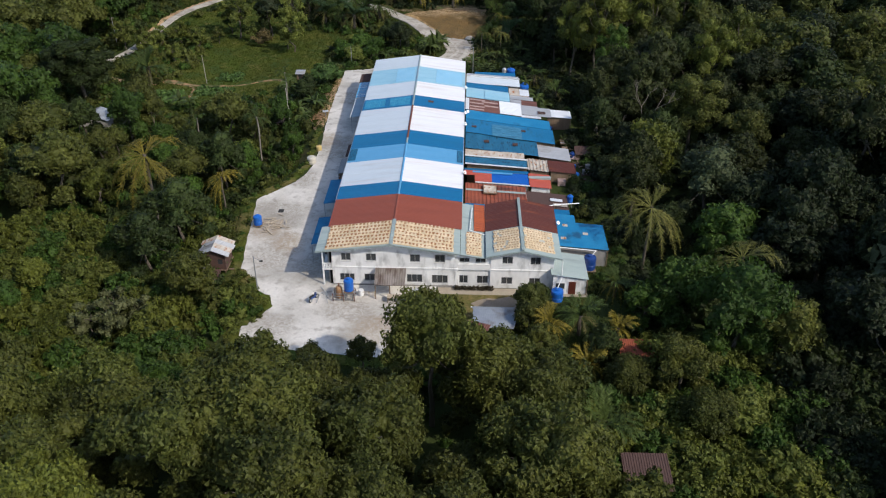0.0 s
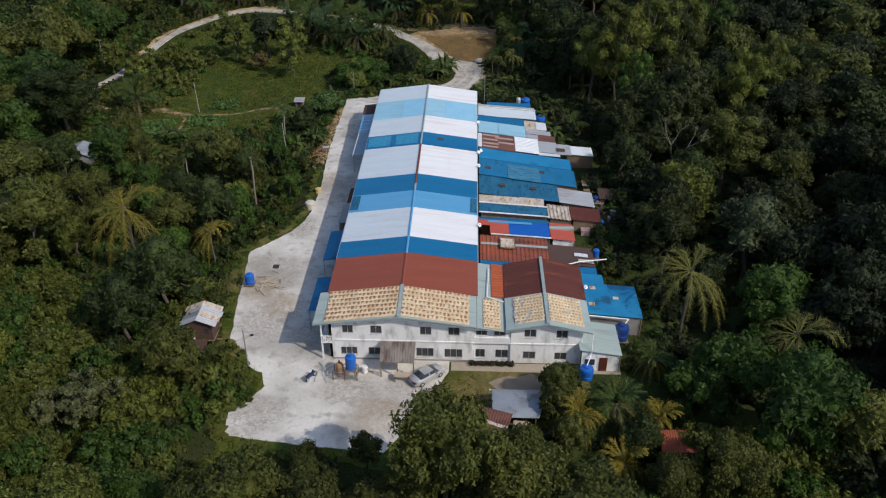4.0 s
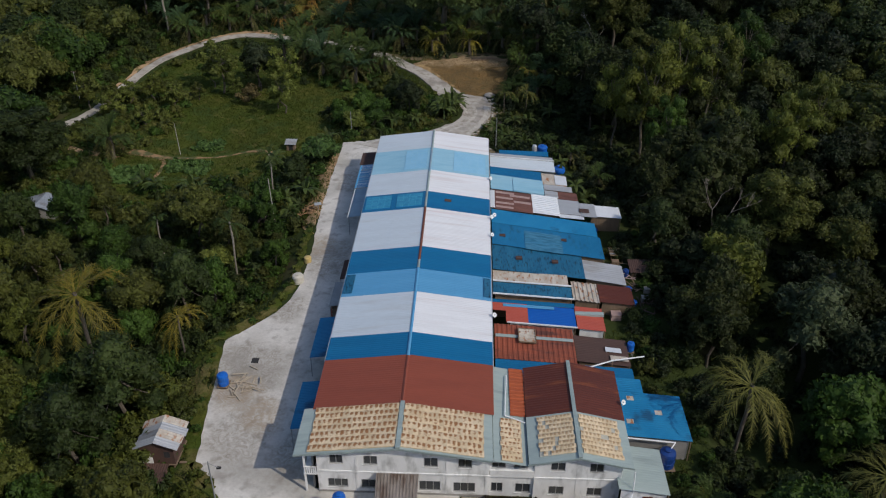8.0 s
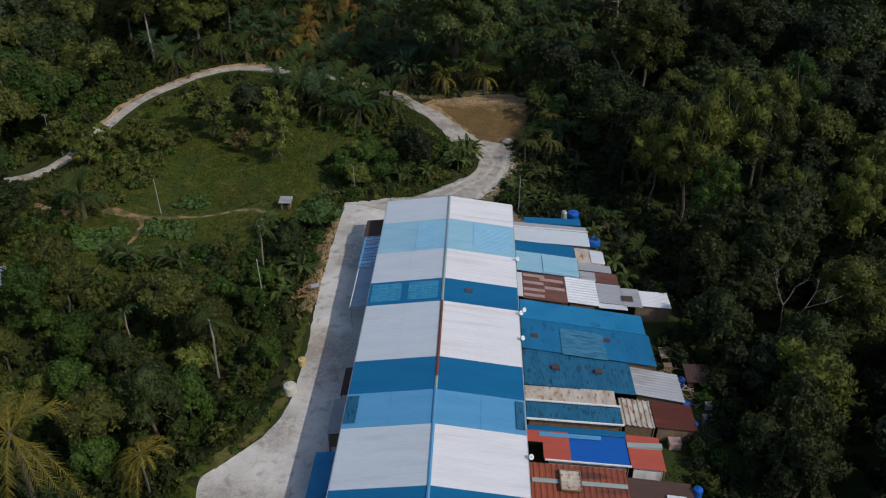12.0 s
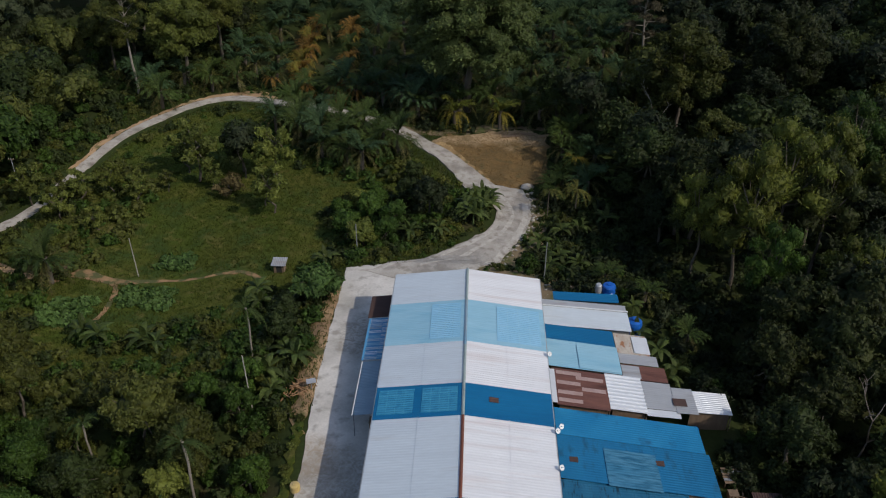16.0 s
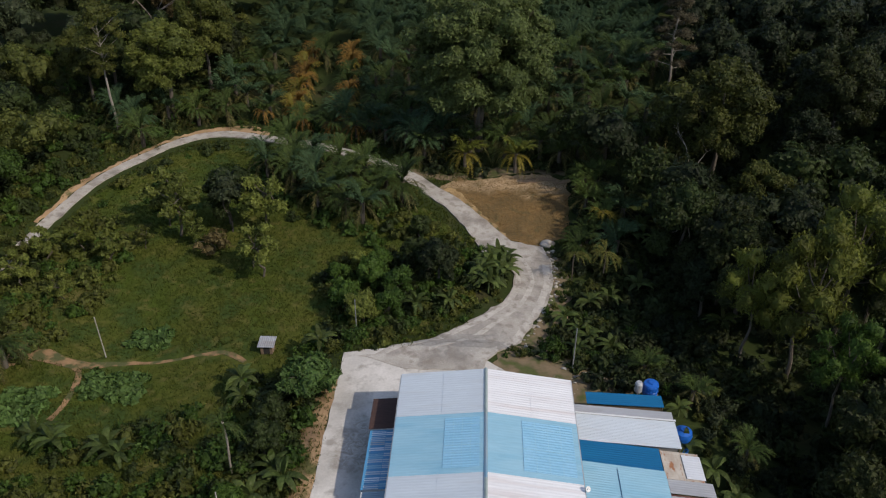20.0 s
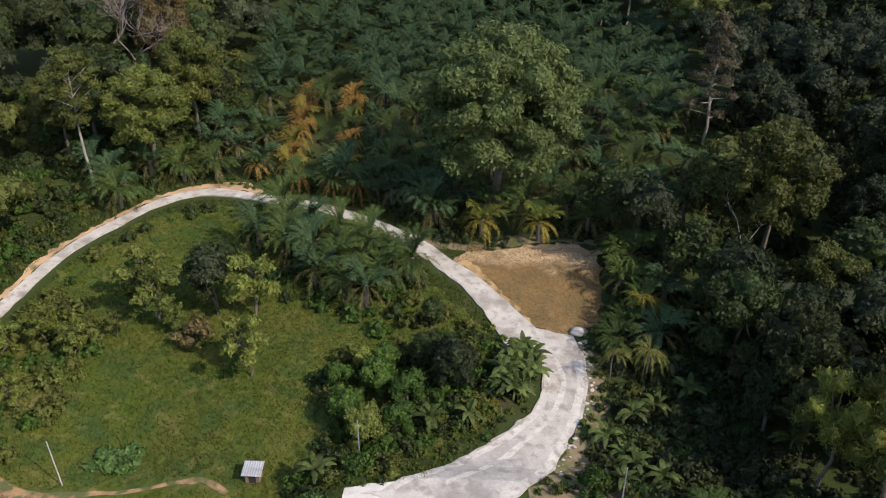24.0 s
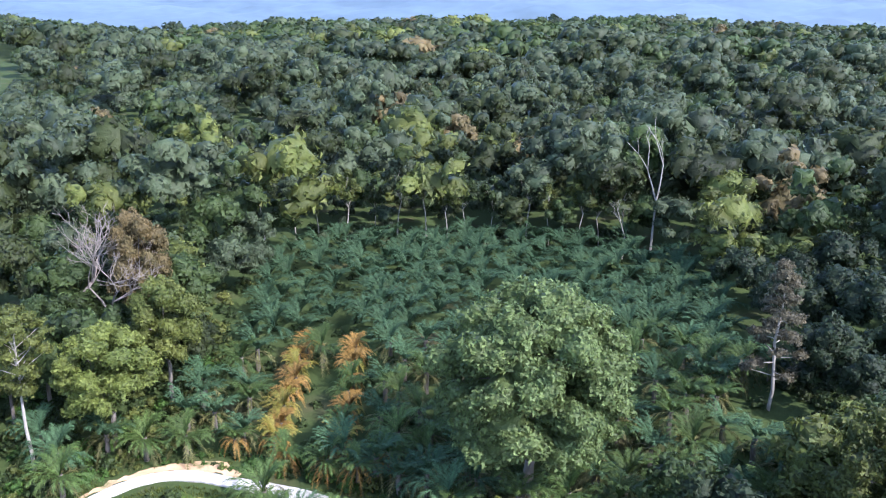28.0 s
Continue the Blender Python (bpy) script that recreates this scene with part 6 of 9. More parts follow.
for x, y, s in ((-25.4, 80.2, 0.62), (-25.9, 81.8, 0.6), (-25.3, 78.9, 0.5), (-27.0, 80.9, 0.7), (-27.6, 82.8, 0.7), (-28.2, 79.6, 0.75), (-26.6, 78.6, 0.6), (-28.8, 85.0, 0.65), (-27.8, 77.0, 0.6), (-24.7, 81.2, 0.5), (-26.6, 83.4, 0.55), (-29.2, 82.0, 0.8), (-28.6, 87.0, 0.5), (-24.8, 79.6, 0.45)):
    hand("bush_a", x, y, s, 1.0, mat=RNG.choice((LEAF_FIELD, LEAF_PLUME, LEAF_FRESH)), label="low mound of lush green grass and herbs")
hand("oil_a", 14.8, 60.8, 1.05, 7.0)
SPECIAL.append((17.7, 53.0, 4.5))
SPECIAL.append((18.0, 47.0, 4.0))
SPECIAL.append((-39.5, 69.0, 6.0))
SPECIAL.append((-44.5, 98.5, 5.0))
hand("oil_a", 14.4, 71.0, 0.7, 2.5, mat=FROND_YELLOW, stretch=1.25, dying=kinds["oil_a"].dying[1], label="oil palm with yellowing fronds")
hand("oil_a", 8.6, 68.5, 0.6, 2.0, dying=kinds["oil_a"].dying[1], label="oil palm with yellowing fronds")
hand("oil_a", 19.3, 84.5, 0.62, 2.0, dying=kinds["oil_a"].dying[1], label="oil palm with yellowing fronds")
# trees and palms round the field
hand("field_b", -55.9, 196.6, 1.45, 3.0, mat=LEAF_FIELD)
hand("field_a", -58.6, 199.5, 1.3, 2.0, mat=LEAF_FRESH)
hand("bush_b", -49.5, 192.5, 1.3, 2.0, mat=LEAF_BROWN, label="brownish bush in the field")
hand("thin", -48.2, 198.6, 1.25, 2.0)
hand("field_b", -43.0, 198.4, 1.28, 3.0, mat=LEAF_FIELD)
hand("deep_b", -49.0, 201.0, 1.15, 2.5)
hand("field_a", -40.4, 185.6, 1.5, 2.5, mat=LEAF_FIELD)
hand("field_a", -42.2, 188.0, 1.0, 2.0)
for x, y, s in ((-72.5, 188.1, 0.8), (-68.9, 191.6, 0.75), (-63.6, 189.2, 0.7), (-73.0, 180.6, 0.8), (-66.5, 179.0, 0.6), (-60.0, 193.0, 0.5), (-80.5, 187.0, 0.9), (-52.5, 194.5, 0.55)):
    hand("field_a", x, y, s * 1.45, 2.0, mat=RNG.choice((LEAF_OLIVE, LEAF_PLUME, LEAF_FIELD)))
hand("field_b", -75.8, 187.0, 0.75, 2.0, mat=LEAF_OLIVE)
hand("deep_b", -18.6, 195.5, 0.50, 2.5)
hand("deep_b", -15.1, 183.5, 0.85, 3.0, mat=LEAF_SHADEDARK, label="dense dark round tree beside the road")
hand("deep_b", -18.8, 187.5, 0.62, 3.0)
for x, y, s in ((-24.4, 174.3, 0.62), (-21.2, 175.3, 0.58), (-27.3, 177.8, 0.6), (-24.1, 182.9, 0.62), (-20.5, 180.5, 0.6), (-29.0, 183.5, 0.5), (-26.5, 187.0, 0.45), (-23.5, 187.5, 0.45)):
    hand("fresh_a", x, y, s * 1.15, 2.0, mat=RNG.choice((LEAF_FRESH, LEAF_FIELD, LEAF_FRESH)))
hand("flat", -28.4, 158.9, 1.45, 3.5, mat=LEAF_CROP)
hand("deep_b", -31.6, 153.8, 0.62, 2.5)
hand("deep_b", -31.3, 149.5, 0.6, 2.5)
for x, y, s in ((-43.7, 222.5, 0.95), (-46.0, 214.5, 0.9), (-41.0, 211.5, 0.9), (-36.7, 209.9, 0.95), (-32.4, 206.1, 0.9), (-33.5, 215.0, 0.9), (-28.7, 211.5, 0.95), (-27.7, 199.7, 0.9), (-22.0, 205.4, 1.0), (-38.5, 217.5, 0.85),
                (-30.5, 202.0, 0.8), (-25.0, 208.0, 0.9), (-35.5, 204.5, 0.85), (-31.0, 209.0, 0.9), (-41.5, 216.5, 0.9), (-25.6, 203.6, 0.85), (-74.9, 231.0, 0.9), (-70.4, 236.5, 0.9), (-20.3, 222.4, 0.95), (-67.5, 165.0, 0.95), (-80.0, 236.0, 0.9), (9.0, 208.0, 0.9), (12.5, 201.0, 0.85), (10.5, 192.5, 0.8)):
    hand("oil_a", x, y, s * 1.27, 2.5, mat=RNG.choice((FROND, FROND, FROND_BLUE)))
for x, y, s in ((-12.2, 217.6, 0.95), (-3.6, 216.6, 0.95)):
    hand("oil_a", x, y, s * 1.1, 2.5, mat=FROND_GOLD, dying=kinds["oil_a"].dying[1], label="oil palm with yellow-green fronds by the clearing")
for x, y, s in ((-19.4, 221.6, 1.0), (4.0, 218.5, 1.0), (7.6, 210.5, 0.95), (7.2, 204.5, 0.9), (9.6, 198.6, 0.9), (-71.8, 225.6, 1.1), (-64.6, 236.0, 1.05), (-59.0, 237.0, 1.0), (5.2, 192.6, 0.75), (6.6, 195.6, 0.8)):
    hand("oil_a", x, y, s * 1.1, 2.5, stretch=0.9)
for x, y0 in ((-46.4, 239.0), (-36.6, 239.0)):
    for i in range(8):
        hand("oil_a", x - 0.24 * i + RNG.uniform(-0.5, 0.5), y0 + 4.3 * i, RNG.uniform(0.72, 0.9), 4.5, mat=RNG.choice((FROND_DRY, FROND_YELLOW, FROND)), dying=kinds["oil_a"].dying[i % 3 == 2], label="low palm with dying orange-brown fronds between the rows")
for x, y in ((-37.5, 232.5), (-33.0, 231.0), (-43.8, 234.5), (-52.0, 238.0), (-29.0, 234.0)):
    hand("oil_a", x, y, RNG.uniform(0.8, 0.95), 2.0, dying=kinds["oil_a"].dying[0], label="oil palm with dying orange-brown lower fronds")
for x, y, s in ((-8.2, 181.6, 1.2), (-6.2, 184.8, 1.3), (-5.9, 188.4, 1.25), (-7.8, 188.8, 1.2), (-9.4, 185.2, 1.25), (-7.4, 183.0, 1.2), (-6.8, 190.6, 1.1), (-6.6, 186.6, 1.3), (-8.2, 186.8, 1.2), (-5.6, 186.6, 1.1), (-9.0, 183.4, 1.1), (-17.8, 176.7, 1.1), (-13.4, 177.4, 1.0), (-28.8, 168.2, 1.1), (-37.2, 162.2, 1.2), (-36.2, 159.4, 1.0), (-57.1, 152.2, 1.2),
                (-54.8, 151.4, 1.2), (-48.5, 150.3, 1.2), (-46.9, 149.2, 1.0), (1.6, 175.4, 1.0), (4.2, 171.5, 1.0), (2.6, 169.0, 0.9), (-28.4, 144.8, 1.2), (-29.8, 146.6, 1.1), (-31.3, 142.7, 1.2), (-30.2, 139.8, 1.0), (15.0, 199.0, 1.3),
                (13.4, 196.6, 1.2), (16.8, 195.5, 1.2), (11.0, 189.0, 1.1), (6.4, 191.8, 1.0), (5.2, 179.5, 1.1), (8.2, 181.5, 1.0), (12.5, 184.0, 1.2), (3.2, 173.2, 0.9), (6.8, 169.8, 1.0), (11.6, 150.8, 1.0), (13.6, 147.5, 1.0), (22.0, 176.0, 1.2)):
    hand("banana", x, y, s * 0.95, 1.5)
for x, y, s in ((6.0, 184.2, 0.8), (10.2, 178.5, 0.9), (9.4, 173.5, 0.9), (4.6, 177.0, 0.6), (13.0, 189.5, 0.9), (8.7, 168.6, 0.8), (11.0, 165.5, 0.9), (5.5, 166.6, 0.6), (6.3, 175.5, 0.9), (16.2, 160.5, 1.0), (-26.0, 81.2, 0.62), (-27.4, 83.2, 0.6), (-26.8, 79.6, 0.55), (17.4, 104.2, 0.8), (17.8, 108.8, 0.7), (19.4, 112.0, 0.8),
                (14.6, 81.6, 0.7), (17.0, 85.5, 0.6), (16.5, 129.0, 0.5), (18.6, 142.0, 0.9), (16.0, 146.0, 0.8)):
    hand("bush_a", x, y, s, 1.0, mat=RNG.choice((LEAF_FRESH, LEAF_DEEP, LEAF_OLIVE)))


for x, y, s in ((9.5, 163.0, 0.7), (14.0, 158.5, 0.65), (17.5, 150.0, 0.6)):
    hand("oil_a", x, y, s, 2.0)
for x, y, s in ((7.0, 165.2, 0.55), (11.5, 160.4, 0.6), (13.0, 163.5, 0.8), (16.0, 155.5, 0.7), (16.5, 166.0, 0.9), (9.0, 160.6, 0.4), (12.4, 168.4, 0.8), (18.5, 160.0, 0.9), (5.0, 168.8, 0.5), (14.6, 153.0, 0.6), (18.8, 171.0, 1.0)):
    hand("bush_a", x, y, s, 1.0, mat=RNG.choice((LEAF_FRESH, LEAF_GREY, LEAF_PLUME)), label="leafy shrub behind the warehouse")
for x, y, s in ((13.6, 142.6, 0.9), (15.0, 144.2, 0.8), (12.2, 156.6, 0.8)):
    hand("banana", x, y, s, 1.5)


# bare trees
def bare_tree(x, y, H, seed, label, spread=0.5, depth=4, base=0.22, stem=0.55, bark=BARK_PALE, reach=(0.45, 0.68)):
    rng = random.Random(seed)
    z = float(height(np.array([x]), np.array([y]))[0])
    trunk, limbs = Shape(), Shape()

    def grow(s, p, d, length, r, k):
        mid = p + d * length * 0.5 + Vector((rng.uniform(-1, 1), rng.uniform(-1, 1), 0)) * length * 0.05
        end = p + d * length
        s.tube(p, mid, r, r * 0.8, 6, caps=False).tube(mid, end, r * 0.8, r * 0.6, 6, caps=False)
        if k:
            for _ in range(rng.choice((2, 3))):
                v = (d + Vector((rng.uniform(-1, 1), rng.uniform(-1, 1), rng.uniform(-0.2, 0.7))) * spread * 1.4).normalized()
                grow(limbs, end, v, length * rng.uniform(*reach), r * 0.62, k - 1)
    grow(trunk, Vector((x, y, z - 0.5)), Vector((0.04, 0.02, 1)), H * stem, base, depth)
    ob = thing("bare_tree", (x, y, z), label, "tree", "bare trees")
    SPECIAL.append((x, y, 2.5))
    part("trunk", trunk, bark, ob)
    part("crown", limbs, bark, ob)


for i in range(15):
    hand("edge", -72 + 6.6 * i + RNG.uniform(-2, 2), 342 + RNG.uniform(-3, 6) - 0.10 * max(0, -30 - (-72 + 6.6 * i)), RNG.uniform(0.9, 1.35), 3.0, mat=RNG.choice((LEAF_DEEP, LEAF_GREY, LEAF_OLIVE, EAST_LEAF)))
hand("deep_a", -38.6, 95.5, 1.12, 4.0)
hand("deep_a", -41.5, 89.5, 1.0, 4.0)
bare_tree(-88.0, 262.0, 29, 5, "leafless grey tree with a wide fan of fine twigs", 0.85, 6, 0.40, 0.36, BARK_GREY, (0.6, 0.82))
bare_tree(-81.5, 264.0, 25, 6, "leafless grey tree with a fan of fine twigs", 0.8, 6, 0.32, 0.36, BARK_GREY, (0.58, 0.8))
bare_tree(26.0, 331.0, 27, 9, "pale bare tree far off in the forest", 0.40, 4, 0.34)
bare_tree(19.0, 330.0, 12, 10, "small bleached tree at the far edge of the palms", 0.5, 5, 0.2)
bare_tree(22.4, 204.0, 17, 12, "dead tree with twisted white branches", 1.0, 4, 0.11, 0.5, BARK_PALE, (0.35, 0.6))
bare_tree(30.5, 131.5, 12, 14, "dead grey tree among dark trees", 0.6, 4, 0.14, 0.55, BARK_GREY)


def slim_tree(x, y, H, bare, R, seed, mat, name, label, cone=False):
    """A tall pale-stemmed tree with its foliage in separate layers along the upper stem."""
    rng = np.random.default_rng(seed)
    z = float(height(np.array([x]), np.array([y]))[0])
    stem, masses = Shape(), []
    bend = [Vector((x + 0.25 * math.sin(1.7 * k), y + 0.2 * math.cos(2.1 * k), z - 0.5 + (H + 0.5) * k / 6)) for k in range(7)]
    for k in range(6):
        stem.tube(bend[k], bend[k + 1], 0.30 * (1 - 0.13 * k), 0.30 * (1 - 0.13 * (k + 1)), 7, caps=False)
    for k in range(26):
        u = bare + (1 - bare) * (k + 0.5) / 26
        p = bend[min(5, int(u * 6))].lerp(bend[min(5, int(u * 6)) + 1], u * 6 - min(5, int(u * 6)))
        v = (u - bare) / (1 - bare)
        reach = R * (1.1 - v) if cone else R * math.sin(math.pi * (0.12 + 0.80 * v)) * rng.uniform(0.55, 1.0)
        a = 2.4 * k + rng.uniform(-0.4, 0.4)
        e = Vector((p.x + reach * math.cos(a), p.y + reach * math.sin(a), p.z + reach * (0.15 if cone else 0.75)))
        stem.tube(p, e, 0.09, 0.03, 5, caps=False)
        masses.append((e.x * 0.8 + p.x * 0.2, e.y * 0.8 + p.y * 0.2, e.z, R * rng.uniform(0.30, 0.44)))
    ob = thing(name, (x, y, z), label, "tree", "slim trees")
    SPECIAL.append((x, y, 6.5))
    SPECIAL.append((x - 1, y - 9, 7.0))
    part("trunk", stem, BARK_PALE, ob)
    V, F = leafy_crown(rng, masses, 0.46, 0.95, CAP1, 0.5, (4, 14), (0.3, 0.2), 0.5)
    cr = new("crown", mesh_of("crown", V - [x, y, z], F, mat))
    cr.parent = ob


slim_tree(-78.6, 231.0, 24.0, 0.52, 4.6, 3, LEAF_OLIVE, "broadleaf_tree", "slender white-trunked tree with a sparse high crown")
slim_tree(27.0, 246.0, 23.5, 0.22, 4.8, 4, LEAF_DULL, "broadleaf_tree", "dying pale-trunked tree with layers of sparse brown leaves", True)

# thickets along the edges of the open ground
tx, ty = scatter(-62, 24, 62, 172, 2.7, 71)
d_site = off_line(tx, ty, SITE, True)
keep = ~inside(tx, ty, SITE) & (d_site < 4.6) & (d_site > 0.9) & (off_line(tx, ty, ROAD2) > 6.5)
for sx, sy, sr in SPECIAL:
    keep &= np.hypot(tx - sx, ty - sy) > min(sr, 2.2)
keep &= ~((tx > -29.5) & (ty > 139) & (ty < 160))
# bushes east of x = 5 take darker leaf colours
for x, y in zip(tx[keep], ty[keep]):
    kinds[RNG.choice(("bush_a", "bush_b", "bush_b"))].plant(float(x), float(y), RNG.uniform(0.55, 1.0), RNG.choice((LEAF_DEEP, LEAF_FRESH, LEAF_OLIVE) if x < 5 else (LEAF_SHADEDARK, LEAF_DEEP)))


def shed_edge(y):
    """Where the sheds end on the east side."""
    for top, x in ((91, 16.2), (98, 19.8), (102.4, 15.6), (108.5, 16.0), (114, 14.2), (119, 18.2), (124.5, 17.8), (134, 15.6), (139.5, 19.6), (148, 13.8), (158, 12.4)):
        if y < top:
            return x
    return 8.0


ux, uy = scatter(12, 29, 84, 168, 2.3, 77)
# mostly the darkest leaf colour on this eastern strip
for x, y in zip(ux, uy):
    if 2.6 < x - shed_edge(y) < 9.0 and all(math.hypot(x - sx, y - sy) > min(sr, 1.5) for sx, sy, sr in SPECIAL) and RNG.random() < 0.62:
        kinds[RNG.choice(("bush_b", "bush_b", "bush_a"))].plant(float(x), float(y), RNG.uniform(0.45, 0.95), RNG.choice((LEAF_SHADEDARK, LEAF_SHADEDARK, LEAF_DEEP)))

sx_, sy_ = scatter(12, 27, 88, 160, 1.9, 78)
for x, y in zip(sx_, sy_):
    if 0.9 < x - shed_edge(y) < 5.0 and all(math.hypot(x - sx, y - sy) > min(sr, 1.2) for sx, sy, sr in SPECIAL) and RNG.random() < 0.55:
        kinds["bush_a"].plant(float(x), float(y), RNG.uniform(0.28, 0.62), RNG.choice((LEAF_DEEP, LEAF_FRESH, LEAF_OLIVE, LEAF_SHADEDARK)), "low shrub among the clutter behind the sheds")

# low growth leaning over the edge of the yard and the drive
EDGE = [(-25.7, 136), (-25.4, 128), (-25.3, 120), (-27.2, 113.4), (-29.6, 110.4), (-32.2, 107.6), (-31.0, 98), (-29.8, 90), (-27.4, 87), (-26.2, 83.6), (-24.2, 82.8), (-23.6, 80.6), (-24.6, 78.4), (-26.8, 76.4), (-26.2, 73.2)]
for (ax, ay), (bx, by) in zip(EDGE, EDGE[1:]):
    n = max(1, round(math.hypot(bx - ax, by - ay) / 1.5))
    for i in range(n):
        u = (i + RNG.random()) / n
        kinds["bush_a"].plant(ax + (bx - ax) * u - RNG.uniform(-0.2, 1.2), ay + (by - ay) * u, RNG.uniform(0.16, 0.42), RNG.choice((LEAF_FRESH, LEAF_OLIVE, LEAF_FIELD)), "low weeds creeping over the concrete edge", stretch=RNG.uniform(0.5, 0.9))
fx, fy = scatter(-150, 130, 22, 232, 6.6, 41)
keep = ~is_open(fx, fy, 2.0) & ~inside(fx, fy, PLANTATION)
for sx, sy, sr in SPECIAL:
    keep &= np.hypot(fx - sx, fy - sy) > sr
keep &= ~((fx > 5) & (fx < 19) & (fy > 63) & (fy < 84)) & ~((fx > -4) & (fx < 16) & (fy > 160) & (fy < 206))
keep &= ~((fx > -52) & (fx < -6) & (fy > 172) & (fy < 227)) & ~((fx > 12) & (fx < 22) & (fy > 142) & (fy < 176))
# only what the camera's way lets one see
keep &= np.abs(fx + 6) < 26 + 0.48 * fy
fx, fy = fx[keep], fy[keep]
order = np.argsort(np.hypot(fx + 6, (fy - 105) * 0.8))
fx, fy = fx[order], fy[order]
NEAR = 215
west = ("olive_a", "olive_b", "deep_a", "deep_b", "fresh_a", "olive_a", "fresh_a", "olive_b")
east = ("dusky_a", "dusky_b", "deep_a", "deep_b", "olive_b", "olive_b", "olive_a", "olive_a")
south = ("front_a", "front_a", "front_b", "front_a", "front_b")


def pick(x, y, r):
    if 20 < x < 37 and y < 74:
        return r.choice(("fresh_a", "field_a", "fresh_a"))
    # the eastern edge lies in shade, painted here by the darkest leaves
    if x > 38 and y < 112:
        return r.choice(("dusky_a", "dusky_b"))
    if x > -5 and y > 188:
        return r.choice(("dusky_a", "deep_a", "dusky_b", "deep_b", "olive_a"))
    if x < -30 and 60 < y < 112:
        return r.choice(("olive_a", "fresh_a", "olive_b", "fresh_a", "fresh_a", "deep_b"))
    if x > 12 and y < 104:
        return r.choice(("olive_a", "deep_a", "olive_b", "dusky_a", "deep_b", "fresh_a"))
    return r.choice(south if y < 72 and x < 25 else east if x > 12 else west)


picker = random.Random(17)
rest = []
for x, y in zip(fx, fy):
    key = pick(x, y, picker)
    scale = picker.uniform(0.75, 1.30) * (0.72 if -60 < x < -24 and y > 70 else 1.0)
    if -34 < x < 24 and y < 76:  # low growth before the yard
        scale = min(scale, (58.5 * (1 - y / (73 if x < -5 else 79)) - float(height(np.array([x]), np.array([y]))[0])) / 12)
        if scale < 0.22:
            continue
    if 38 < x < 54 and y < 74:
        scale *= 0.5
    if len(rest) == 0 and NEAR > 0:
        # olive trees in the east get the darkened copy, as if shaded
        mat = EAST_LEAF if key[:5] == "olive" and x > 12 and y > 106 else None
        if x < -24 and picker.random() < 0.4:
            mat = picker.choice((LEAF_FRESH, LEAF_PLUME, LEAF_FIELD, LEAF_OLIVE))
        if x < -34 and 62 < y < 102:
            if picker.random() < 0.72:
                continue
            mat, scale = picker.choice((LEAF_PLUME, LEAF_FRESH, LEAF_FIELD, LEAF_PLUME)), scale * 0.75
        elif 20 < x < 37 and y < 74:
            if picker.random() < 0.6:
                continue
            mat, scale = picker.choice((LEAF_PLUME, LEAF_FIELD, LEAF_OLIVE)), scale * 0.7
        elif 16 < x < 38 and y < 82:
            mat = picker.choice((LEAF_FRESH, LEAF_PLUME, LEAF_OLIVE, None))
        kinds[key].plant(float(x), float(y), scale, mat, stretch=picker.uniform(0.85, 1.25))
        NEAR -= 1
    else:
        rest.append((float(x), float(y), key, scale))


# ---- the rest of the forest, joined ----
def low_template(seed, R, H, size, dome, cover=1.0, core=CAP2, skirt=0, split=0, **more):
    rng = np.random.default_rng(seed)
    return leafy_crown(rng, crown_masses(rng, R, H, dome, skirt, split), size, cover, core, **more)


def join(name, items, label, mat, category="forest"):
    """Many plants of one kind in one mesh. items: (V, F, x, y, z, turn, scale)."""
    VV, FF, n = [], [], 0
    for V, F, x, y, z, a, s in items:
        c, d = math.cos(a) * s, math.sin(a) * s
        W = np.stack([V[:, 0] * c - V[:, 1] * d + x, V[:, 0] * d + V[:, 1] * c + y, V[:, 2] * s + z], 1)
        VV.append(W)
        FF.append(F + n)
        n += len(V)
    if not VV:
        return
    ob = new(name, mesh_of(name, np.concatenate(VV), np.concatenate(FF), mat))
    tagged(ob, label, category, kind="stuff")


# shrubs round the brown shed, at the dark forest edge and on the slope west of the yard
bushy = random.Random(91)
shrub_t = [low_template(95 + k, 2.6, 4.4, 0.36, 0.7, 1.0, CAP1, 6, 4, counts=(6, 24, 80), depths=(0.16, 0.16, 0.12), shag=0.4, low=-0.2) for k in range(3)]
SUNNY = ((LEAF_PLUME, "yellow-green"), (LEAF_FIELD, "light olive"), (LEAF_FRESH, "fresh green"), (LEAF_PLUME, "yellow-green"))
# leaf colours darkened to imitate the shade along the eastern forest edge
SHADY = ((LEAF_DEEP, "deep green"), (LEAF_SHADEDARK, "dusky green"))
